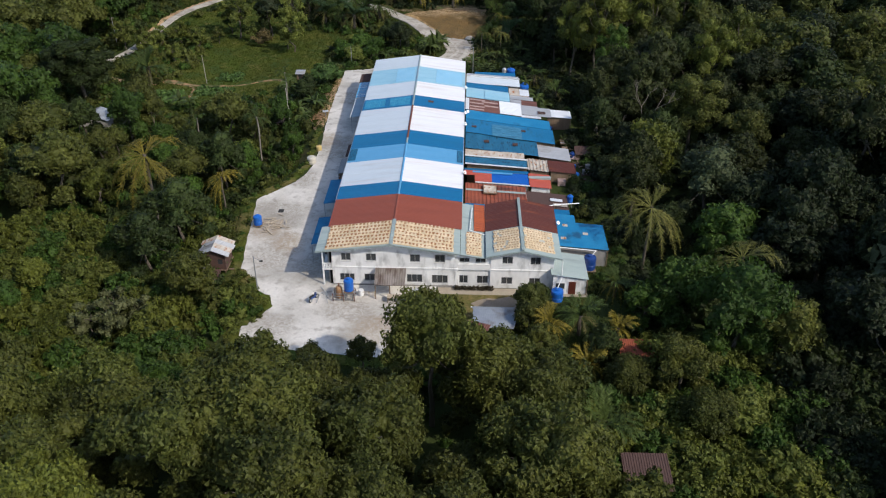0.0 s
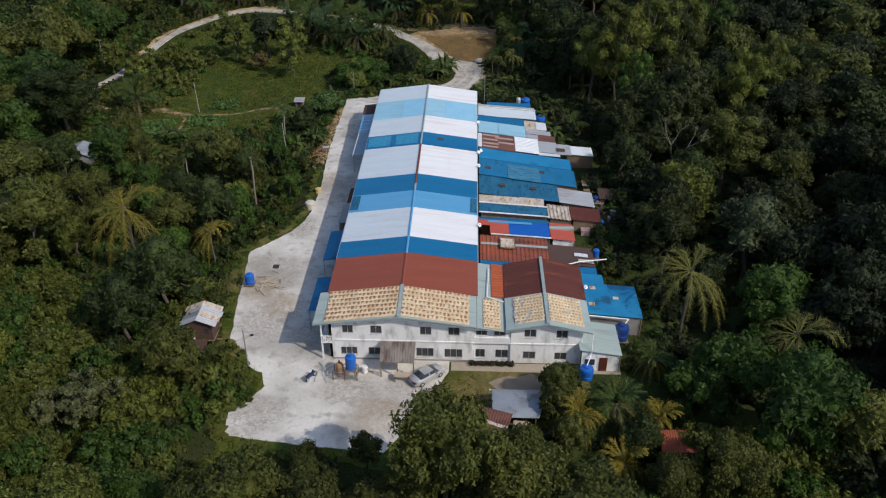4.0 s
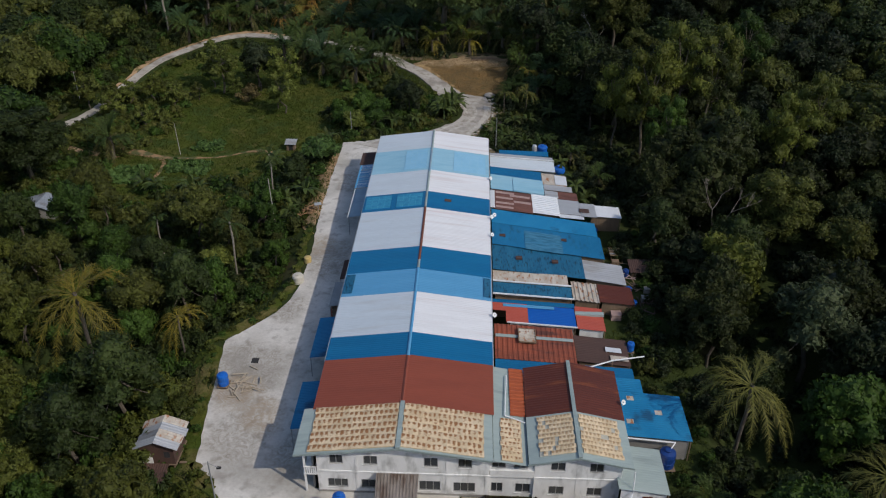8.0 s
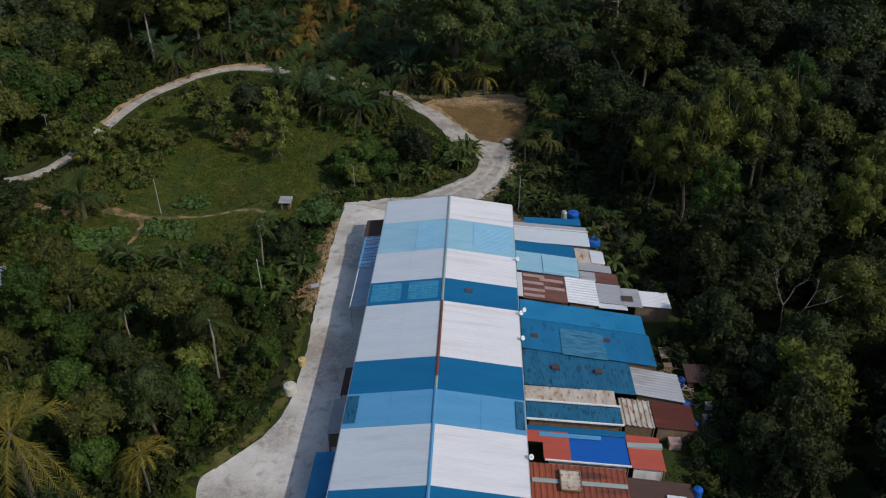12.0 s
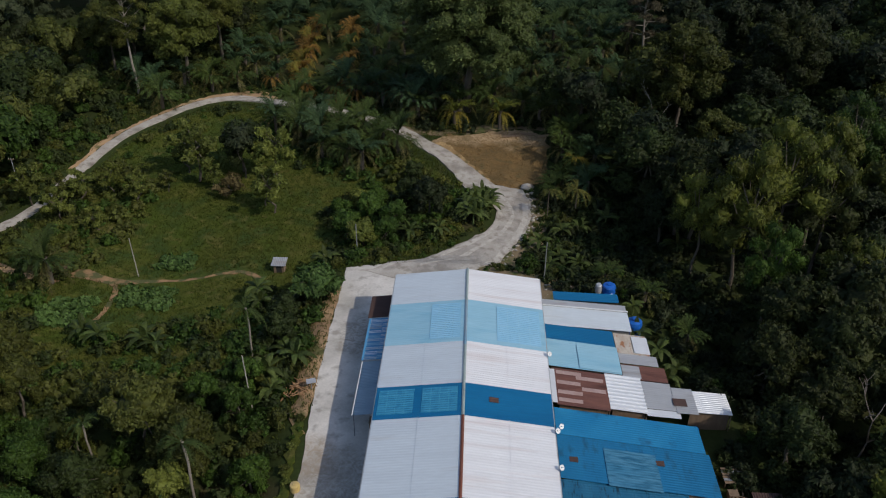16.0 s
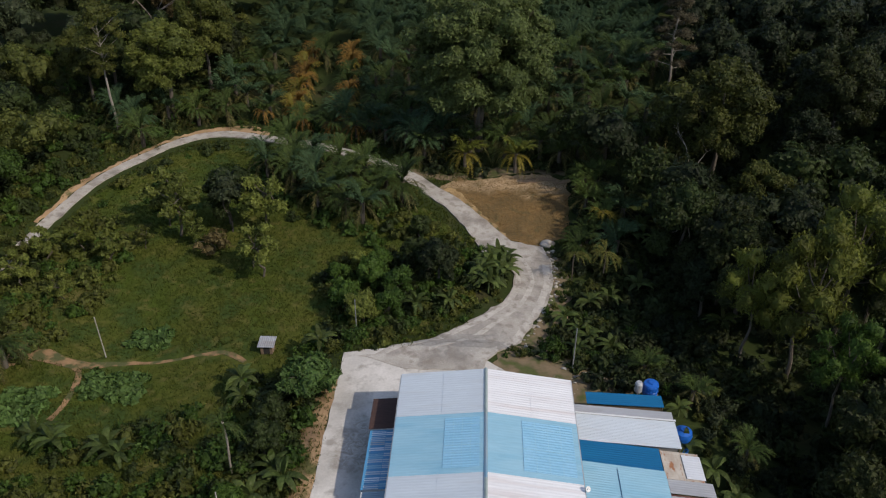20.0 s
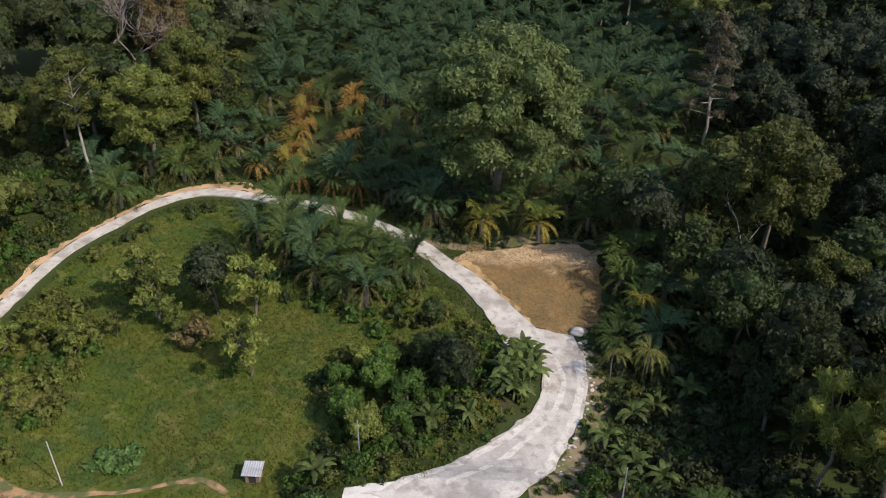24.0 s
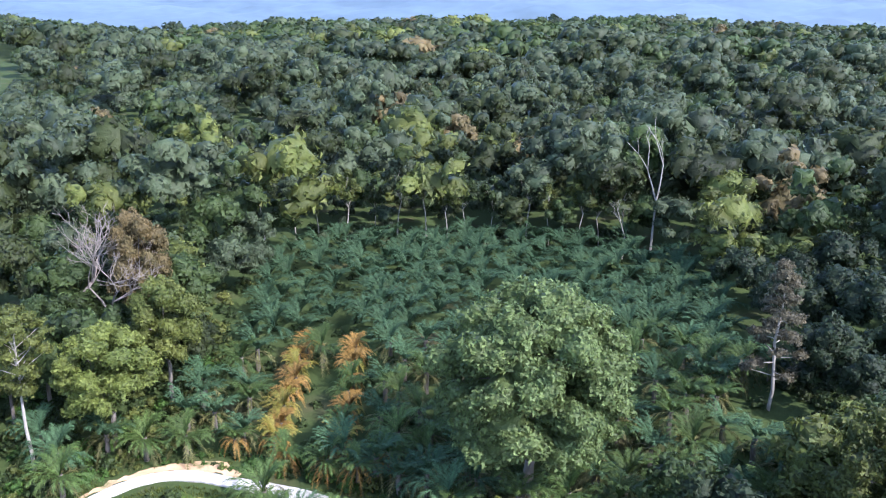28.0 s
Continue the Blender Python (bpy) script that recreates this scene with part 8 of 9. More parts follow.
bow = [(79.5, 1.75), (78.6, 2.05), (77.5, 2.15), (76.4, 2.05), (75.3, 1.75)]
for (ya, za), (yb, zb) in zip(bow, bow[1:]):
    part("roof_sheet", Shape().sheet((1.5, ya, za), (6.5, ya, za), (6.2, yb, zb), (1.4, yb, zb), pitch=0.28, depth=0.012), M_ZINCDULL, t)
for x, y in ((1.8, 79.2), (6.1, 79.2), (1.7, 75.6), (5.9, 75.6)):
    part("post", Shape().box(x - 0.06, x + 0.06, y - 0.06, y + 0.06, z0 - 0.5, 1.75), M_WOOD, t)
part("back_wall", Shape().box(1.9, 6.0, 79.1, 79.2, z0 - 0.4, 1.7), M_WOOD, t)
part("side_wall", Shape().box(1.62, 1.72, 75.8, 79.0, z0 - 0.4, 1.72), M_DARK, t)
part("pipe", Shape().tube((1.2, 79.6, 1.6), (2.1, 79.3, 1.5), 0.09), M_PVC, t, "white plastic pipe end")
z0 = gz(1.0, 74.5)
t = thing("small_shed", (1.0, 74.5, z0), "low shed with rusty red sheets and a pale strip", "shed")
TL, TR, BR, BL = Vector((-0.5, 76.6, 2.25)), Vector((3.5, 75.3, 2.25)), Vector((2.4, 72.2, 1.7)), Vector((-1.0, 74.1, 1.7))
for a, b, mat in ((0.0, 0.5, M_RUST), (0.5, 0.62, M_RUSTPALE), (0.62, 1.0, M_RUST)):
    part("roof_sheet", Shape().sheet(TL.lerp(BL, a), TR.lerp(BR, a), TR.lerp(BR, b), TL.lerp(BL, b), pitch=0.3), mat, t)
for p in (TL.lerp(BR, 0.08), TR.lerp(BL, 0.08), BR.lerp(TL, 0.08), BL.lerp(TR, 0.08)):
    part("post", Shape().box(p.x - 0.06, p.x + 0.06, p.y - 0.06, p.y + 0.06, z0 - 0.6, p.z - 0.06), M_WOOD, t)
part("wall", Shape().beam((BL.x + 0.3, BL.y + 0.2, 0.7), (BR.x - 0.2, BR.y + 0.4, 0.7), 0.08, 1.7), M_WOOD, t)
z0 = gz(4.4, 74.6)
t = thing("scrap_sheet", (4.4, 74.4, z0), "loose brown sheet leaning on the low shed", "sheet")
part("sheet", Shape().sheet((3.6, 75.2, 1.5), (5.2, 75.0, 1.5), (5.0, 73.8, 1.1), (3.4, 74.0, 1.1)), M_PINK, t)
part("prop", Shape().box(4.2, 4.3, 74.4, 74.5, z0 - 0.4, 1.3), M_WOOD, t)
small_shed("small shed with a red sheet roof under trees", 18.6, 22.2, 72.8, 74.8, 0.3, 0.8, M_RUSTRED, M_WOOD)
small_shed("shed with a dark brown roof in the forest", 15.8, 19.6, 52.0, 55.6, 1.8, 2.3, M_DARKRUST, M_WOOD)
small_shed("small red-roofed hut below the drive", -34.2, -32.8, 136.9, 138.0, -0.1, 0.2, M_DARKRUST, M_WOOD)
small_shed("grey-roofed house half hidden under trees", -73.0, -67.6, 141.6, 145.6, -2.4, -1.4, M_ZINCDULL, M_WALLDARK, True)
small_shed("tiny field shelter with a pale zinc roof", -36.6, -35.1, 168.7, 170.0, -2.7, -2.4, M_ZINC, M_WOOD)
hut = thing("stilt_hut", (-32.6, 90.0, gz(-32.6, 90.0)), "dark wooden stilt hut with a patched zinc gable roof", "hut")
M_HUTWALL = material("dark brown hut boards", (0.085, 0.045, 0.034), 0.85, second=(0.05, 0.03, 0.025), scale=0.9, grain=6, bump=0.2, stretch=(4, 4, 0.4))
hb = gz(-32.6, 90.0)
for x0, x1, za, zb, mats in ((-32.5, -34.7, 3.45, 2.45, (M_ZINC, M_ZINCOLD, M_ZINC, M_RUSTPALE)), (-32.5, -30.3, 3.45, 2.55, (M_ZINC, M_RUSTPALE, M_ZINC, M_RUSTPALE))):
    for k, mat in enumerate(mats):
        y0 = 88.0 + 0.95 * k
        part("roof_sheet", Shape().sheet((x0, y0, za + 0.03 * (k % 2)), (x0, y0 + 1.02, za + 0.03 * (k % 2)), (x1 + 0.12 * (k % 3), y0 + 1.02, zb + 0.03 * (k % 2)), (x1 + 0.12 * (k % 3), y0, zb + 0.03 * (k % 2)), pitch=0.3), mat, hut)
part("front_wall", wall_y(-34.2, -30.9, 0.3, 2.5, 88.4, 0.1, [(-33.9, -33.2, 1.2, 1.9), (-31.9, -31.3, 1.1, 1.9)]), M_HUTWALL, hut, "dark brown boarded wall")
part("panel", Shape().box(-34.15, -33.05, 88.34, 88.39, 0.35, 1.1), M_WALL, hut, "whitewashed board panel")
part("gable", Shape().add([(-34.2, 88.4, 2.5), (-30.9, 88.4, 2.5), (-32.5, 88.4, 3.35), (-34.2, 88.5, 2.5), (-30.9, 88.5, 2.5), (-32.5, 88.5, 3.35)], [(0, 1, 2), (5, 4, 3), (0, 3, 4, 1), (1, 4, 5, 2), (2, 5, 3, 0)]), M_HUTWALL, hut)
part("back_wall", Shape().box(-34.2, -30.9, 91.4, 91.5, 0.3, 2.5), M_HUTWALL, hut)
for x in (-34.2, -31.0):
    part("side_wall", Shape().box(x, x + 0.1, 88.5, 91.4, 0.3, 2.5), M_HUTWALL, hut)
part("floor", Shape().box(-34.3, -30.8, 88.3, 91.6, 0.18, 0.3), M_WOOD, hut)
for x0, x1, z0, z1 in ((-33.9, -33.2, 1.2, 1.9), (-31.9, -31.3, 1.1, 1.9)):
    part("window", Shape().box(x0, x1, 88.43, 88.47, z0, z1), M_PVC if x0 < -33 else M_GLASS, hut, "small shuttered window")
for x in (-34.1, -32.6, -31.1):
    for y in (88.5, 91.3):
        part("stilt", Shape().box(x - 0.07, x + 0.07, y - 0.07, y + 0.07, hb - 1.0, 0.18), M_WOOD, hut)
part("lower_room", Shape().box(-33.7, -31.7, 86.4, 88.0, hb - 0.6, 0.1), M_HUTWALL, hut, "brown boarded lower room")
part("lower_roof", Shape().sheet((-33.9, 88.2, 0.5), (-31.5, 88.2, 0.5), (-31.5, 86.1, 0.15), (-33.9, 86.1, 0.15)), M_DARKRUST, hut)
for k in range(5):
    part("stair_tread", Shape().box(-30.7, -30.0, 88.7 - 0.3 * k, 88.95 - 0.3 * k, 0.1 - 0.3 * k, 0.16 - 0.3 * k), M_WOOD, hut)



# ---- poles, wires and small fittings ----
def pole(x, y, h, label, lean=(0, 0), arm=True, mat=M_STEEL, r_=0.09):
    z = gz(x, y)
    t = thing("utility_pole", (x, y, z), label, "pole", "poles")
    top = (x + lean[0], y + lean[1], z + h)
    part("shaft", Shape().tube((x, y, z - 0.5), top, r_, r_ * 0.7, 8), mat, t)
    if arm:
        part("crossarm", Shape().beam((top[0] - 0.5, top[1], top[2] - 0.25), (top[0] + 0.5, top[1], top[2] - 0.25), 0.08, 0.08), M_WOOD, t)
        for d in (-0.4, 0.4):
            part("insulator", Shape().lathe(top[0] + d, top[1], [(0.04, top[2] - 0.21), (0.05, top[2] - 0.12), (0.03, top[2] - 0.06)], 8), M_CREAM, t)
    return t


lamp = pole(-25.9, 84.3, 5.2, "grey street lamp pole in the yard", arm=False)
part("bracket", Shape().tube((-25.9, 84.3, 5.0), (-25.0, 84.2, 4.6), 0.03), M_STEEL, lamp)
part("lamp_head", Shape().box(-25.15, -24.75, 84.1, 84.32, 4.48, 4.62), M_DARK, lamp, "small dark lamp head")
pole(-24.9, 171.7, 6.0, "grey utility pole by the drive corner", arm=False)
pole(-31.8, 137.6, 8.0, "pale leaning pole among bananas", (-0.3, 0.0), False, M_POLE, 0.08)
pole(-56.4, 168.4, 6.5, "pale utility pole in the field", (-0.2, 0.0), False, M_POLE, 0.08)
pole(1.5, 164.0, 6.0, "grey utility pole behind the warehouse", arm=False)
pole(-84.0, 190.0, 7.0, "utility pole beside the road")

for x, y in ((0.12, 128.6), (0.5, 129.2), (0.12, 124.0), (0.1, 140.0), (0.15, 106.6), (12.6, 93.6)):
    z = 5.55 if x < 2 else 5.0
    t = thing("satellite_dish", (x, y, z), "small white satellite dish on the eaves", "dish", "satellite dishes")
    ax = Vector((0.5, -0.6, 0.65)).normalized()
    c = Vector((x, y, z + 0.35))
    part("bowl", Shape().tube(c, c + ax * 0.08, 0.07, 0.27, 14, caps=False).tube(c + ax * 0.012, c + ax * 0.092, 0.06, 0.26, 14, caps=False), M_PVC, t)
    part("mast", Shape().tube((x, y, z - 0.1), c, 0.03), M_STEEL, t)
    part("feed_arm", Shape().tube(c, c + ax * 0.4, 0.015), M_STEEL, t)
t = thing("white_pipe", (13, 102.6, 2.9), "long white plastic pipe between the sheds", "pipe")
part("pipe", Shape().tube((9.9, 101.3, 3.0), (13.2, 103.1, 2.75), 0.08).tube((13.2, 103.1, 2.75), (16.9, 104.5, 2.3), 0.08), M_PVC, t)
part("support", Shape().box(13.15, 13.25, 103.05, 103.15, 1.7, 2.72), M_WOOD, t)

# motorbike
bike = thing("motorbike", pose(-18.4, 82.3, 0.12, 0, 0, 60), "small dark blue and silver motorbike on its stand", "motorbike")
for x in (-0.6, 0.62):
    w = part("wheel", Shape().tube((x, -0.05, 0.29), (x, 0.05, 0.29), 0.29, n=14), M_TYRE, bike, local=True)
    part("rim", Shape().tube((x, -0.055, 0.29), (x, 0.055, 0.29), 0.2, n=12), M_ALU, w, local=True)
part("body", Shape().beam((-0.6, 0, 0.6), (0.25, 0, 0.5), 0.24, 0.24).beam((0.2, 0, 0.45), (0.45, 0, 0.9), 0.22, 0.16), M_TANKDARK, bike, local=True)
part("seat", Shape().box(-0.75, 0.05, -0.13, 0.13, 0.72, 0.82), M_DARK, bike, local=True)
part("fork", Shape().tube((0.62, 0, 0.29), (0.42, 0, 0.98), 0.04), M_ALU, bike, local=True)
part("handlebar", Shape().tube((0.40, -0.34, 1.02), (0.40, 0.34, 1.02), 0.025), M_STEEL, bike, local=True)
part("headlight", Shape().lathe(0.52, 0, [(0.07, 0.84), (0.09, 0.9), (0.05, 0.98)], 10), M_LAMP, bike, local=True)


def stick_heap(name, x, y, w, n, seed, mat, label, lift=0.1, flat=0.25):
    rng = random.Random(seed)
    t = thing(name, (x, y, gz(x, y)), label, "heap")
    for k in range(n):
        a, l = rng.uniform(0, 3.14), rng.uniform(0.8, 2.0)
        px_, py_ = x + rng.gauss(0, w / 3), y + rng.gauss(0, w / 3)
        z = gz(px_, py_) + lift + 0.05 + rng.uniform(0, flat)
        d = Vector((math.cos(a), math.sin(a), rng.uniform(-0.1, 0.1))) * l / 2
        part("stick", Shape().beam(Vector((px_, py_, z)) - d, Vector((px_, py_, z)) + d, rng.uniform(0.06, 0.16), 0.06), mat, t)


stick_heap("timber_heap", -27.0, 100.2, 2.6, 26, 3, M_PALEWOOD, "heap of pale scrap timber on the yard edge")
stick_heap("timber_heap", -27.6, 140.6, 2.6, 30, 4, material("brown dead leaves", (0.34, 0.19, 0.09), 0.9, second=(0.22, 0.13, 0.07), scale=1.0), "heap of brown dead palm leaves on the bank")
stick_heap("timber_heap", -17.2, 83.6, 1.6, 10, 5, M_ZINC, "scattered grey boards beside the office")
stick_heap("timber_heap", 18.4, 121.5, 2.6, 18, 6, M_WOOD, "scrap timber behind the sheds", 0.0)
stick_heap("timber_heap", 18.0, 94.5, 2.2, 16, 8, M_RUST, "rusty scrap iron beside the annex", 0.0)
stick_heap("timber_heap", 17.0, 126.0, 2.4, 14, 9, M_WOOD, "dark scrap boards beside the shed", 0.4)
t = thing("panel_sign", (-25.7, 140.2, -0.6), "pale grey panel on a post beside the drive", "sign")
part("panel", Shape().beam((-26.2, 140.0, 0.85), (-25.2, 140.3, 0.85), 0.8, 0.05), M_ZINC, t)
part("post", Shape().box(-25.75, -25.65, 140.1, 140.2, -0.9, 0.85), M_STEEL, t)
solid("drain_grate", Shape().box(-27.3, -26.5, 104.0, 104.9, 0.05, 0.13), M_DARK, "dark iron drain grate in the concrete", "drain", kind="structure")
M_PLANK = material("weathered tan planks", (0.36, 0.24, 0.14), 0.85, second=(0.25, 0.165, 0.10), scale=0.8, grain=4.0, grain_amount=0.25, bump=0.2, each=0.25)
for x, y, turn, n in ((-1.6, 213.4, 8, 7), (1.6, 214.2, -6, 8), (4.2, 213.6, 14, 6)):
    t = thing("plank_stack", pose(x, y, gz(x, y) + 0.15, 0, 0, turn), "low stack of weathered planks on the sand", "planks", "plank stacks")
    for k in range(n):
        part("plank", Shape().box(-1.5 + 0.13 * (k % 3), 1.5 + 0.1 * (k % 2), -0.62 + 0.24 * (k % 5), -0.42 + 0.24 * (k % 5), 0.06 * (k // 5), 0.055 + 0.06 * (k // 5)), M_PLANK, t, local=True)
# broken concrete along the junction road
rng = np.random.default_rng(19)
VV, FF, n = [], [], 0
for ax, ay, bx, by, count, spread in ((-4.0, 170.0, 1.2, 184.0, 50, 0.8), (1.0, 184.0, 1.6, 195.0, 110, 1.0), (-1.0, 161.5, 6.0, 164.0, 40, 2.4)):
    for k in range(count):
        u, q = rng.random(), 0.05 + 0.26 * rng.random() ** 3
        x, y = ax + (bx - ax) * u + rng.normal(0, spread) * 0.5, ay + (by - ay) * u + rng.normal(0, spread) * 0.5
        V = ICO1[0] * (1 + rng.normal(0, 0.18, (len(ICO1[0]), 1))) * q * [1.4, 1.0, 0.6] + [x, y, gz(x, y) + 0.16]
        VV.append(V)
        FF.append(ICO1[1] + n)
        n += len(V)
tagged(new("rubble", mesh_of("rubble", np.concatenate(VV), np.concatenate(FF), GRAVEL)), "scattered pale broken concrete and stones beside the road", "rubble", kind="stuff")
# rock at the junction
rng = np.random.default_rng(9)
V = ICO2[0] * (1 + rng.normal(0, 0.07, (len(ICO2[0]), 1))) * [1.2, 0.9, 0.55] + [0.8, 196.4, gz(0.8, 196.4) + 0.3]
rock = new("rock", mesh_of("rock", V, ICO2[1], GRAVEL))
tagged(rock, "pale boulder where the roads meet", "rock")
# racks and goods in the shade of the west wall
for x0, x1, y0, y1, h, mat, label in ((-19.2, -17.4, 112.0, 113.0, 2.2, M_ORANGE, "orange steel rack against the side wall"), (-19.2, -17.4, 115.4, 116.4, 2.2, M_ORANGE, "orange steel rack against the side wall")):
    t = thing("steel_rack", ((x0 + x1) / 2, (y0 + y1) / 2, 0), label, "rack")
    for x in (x0, x1):
        for y in (y0, y1):
            part("post", Shape().box(x - 0.05, x + 0.05, y - 0.05, y + 0.05, 0.05, h), mat, t)
    for z in (0.8, 1.5, h):
        part("shelf", Shape().box(x0 - 0.05, x1 + 0.05, y0 - 0.05, y1 + 0.05, z, z + 0.06), M_WOOD, t)
for x, y, s_, mat in ((-18.2, 104.5, 0.9, M_DARK), (-18.4, 107.0, 0.7, M_WOOD), (-18.0, 118.6, 0.8, M_WOOD), (-18.3, 123.5, 0.6, M_STEEL), (-18.2, 134.5, 0.8, M_WOOD), (-18.6, 138.0, 0.7, M_DARK), (-18.3, 93.5, 0.8, M_DARK), (-17.9, 127.0, 0.7, M_WALLDARK)):
    t = thing("crate", (x, y, 0.05), "dark wooden crate against the side wall", "crate", "crates")
    part("box", Shape().box(x - s_ * 0.45, x + s_ * 0.45, y - s_ * 0.6, y + s_ * 0.6, -0.4, s_ * 0.9), mat, t)
    part("lid", Shape().box(x - s_ * 0.5, x + s_ * 0.5, y - s_ * 0.65, y + s_ * 0.65, s_ * 0.9, s_ * 0.98), mat, t)


# low leafy crops in rows
def crop(x0, x1, y0, y1, n, seed, label):
    rng = np.random.default_rng(seed)
    lb = [(x, y, gz(x, y) + 0.3, rng.uniform(0.55, 0.9)) for x, y in zip(rng.uniform(x0, x1, n), rng.uniform(y0, y1, n))]
    V, F = leafy_crown(rng, lb, 0.62, 1.3, CAP1, 0.8, (5, 12), (0.2, 0.15), 0.3, 0.62)
    tagged(new("leafy_crop", mesh_of("leafy_crop", V, F, LEAF_CROP)), label, "crop", kind="stuff")


crop(-56.6, -49.5, 160.0, 165.0, 69, 1, "rows of bright green broad-leaved vegetables")
crop(-66.0, -59.2, 155.5, 160.5, 63, 2, "rows of bright green broad-leaved vegetables")
crop(-54.5, -49.5, 170.5, 174.0, 39, 3, "patch of bright green broad-leaved plants in the field")
crop(-46.5, -42.5, 151.0, 154.0, 24, 4, "patch of bright green broad-leaved plants")

# clutter on the slope behind the sheds
t = thing("board_shelter", (17.6, 128.6, gz(17.6, 128.6)), "low shelter of dark weathered boards", "shelter")
for k in range(6):
    part("board", Shape().beam((16.4, 127.7 + 0.34 * k, 0.9 + 0.03 * (k % 2)), (19.0, 127.9 + 0.34 * k, 0.7 + 0.03 * (k % 3)), 0.28, 0.04), (M_WOOD, M_ZINCOLD, M_WOOD)[k % 3], t)
for x, y in ((16.6, 127.9), (18.8, 128.0), (16.6, 129.3), (18.8, 129.4)):
    part("post", Shape().box(x - 0.05, x + 0.05, y - 0.05, y + 0.05, gz(x, y) - 0.4, 0.68), M_WOOD, t)
small_shed("low brown shelter behind the sheds", 18.8, 21.0, 123.8, 126.0, 0.9, 1.2, M_DARKRUST, M_WOOD)
for k, (x, y, w, h, mat) in enumerate(((15.4, 114.5, 1.2, 0.8, M_PINK), (19.6, 118.4, 0.9, 0.6, M_ZINCOLD), (17.0, 126.6, 0.9, 0.7, M_WOOD), (20.2, 120.4, 0.8, 0.6, M_WALLDARK))):
    t = thing("crate", (x, y, gz(x, y)), "old box among the clutter behind the sheds", "crate", "crates")
    part("box", Shape().box(x - w / 2, x + w / 2, y - w / 2.4, y + w / 2.4, gz(x, y) - 0.3, gz(x, y) + h), mat, t)
    part("lid", Shape().box(x - w / 1.9, x + w / 1.9, y - w / 2.2, y + w / 2.2, gz(x, y) + h, gz(x, y) + h + 0.05), mat, t)
stick_heap("timber_heap", 18.8, 106.0, 2.6, 14, 12, M_WOOD, "weathered planks lying behind the maroon shed", 0.3)
stick_heap("timber_heap", 19.6, 117.4, 2.2, 14, 13, M_DARKRUST, "broken rusty sheets and rubble behind the sheds", 0.1)
stick_heap("timber_heap", 17.3, 122.6, 2.4, 16, 14, M_PINK, "brown scrap boards beside the zinc shed", 0.4)

# ---- undergrowth, crops and grass ----
under_t = [low_template(90 + k, 1.8, 2.3, 0.50, 0.7, 0.6, CAP1, counts=(4, 14), depths=(0.3, 0.2), shag=0.3, low=-0.1) for k in range(3)]
ux, uy = scatter(-88, 60, 60, 236, 3.6, 73)
k = ~is_open(ux, uy, 1.0) & ~inside(ux, uy, CLEARING) & (off_line(ux, uy, SITE, True) > 3.5) & (off_line(ux, uy, SITE, True) < 30)
edge = ~is_open(ux, uy, 0.0) & (np.minimum(off_line(ux, uy, FIELD, True), off_line(ux, uy, ROAD)) < 9) & (off_line(ux, uy, ROAD) > 4) & (off_line(ux, uy, ROAD2) > 7)
inner = inside(ux, uy, FIELD) & (off_line(ux, uy, ROAD) > 4.5) & (off_line(ux, uy, FIELD, True) < 5) & (off_line(ux, uy, ROAD2) > 7)
k = (k & (uy < 170)) | edge | inner
UH = height(ux, uy)
gather_u = {}
for x, y, z in zip(ux[k], uy[k], UH[k]):
    gather_u.setdefault(r.choice((LEAF_DEEP, LEAF_OLIVE, LEAF_FRESH) if x < 15 else (LEAF_SHADEDARK, LEAF_DEEP)), []).append((*r.choice(under_t), x, y, z - 0.2, r.uniform(0, 6.28), r.uniform(0.5, 1.2)))
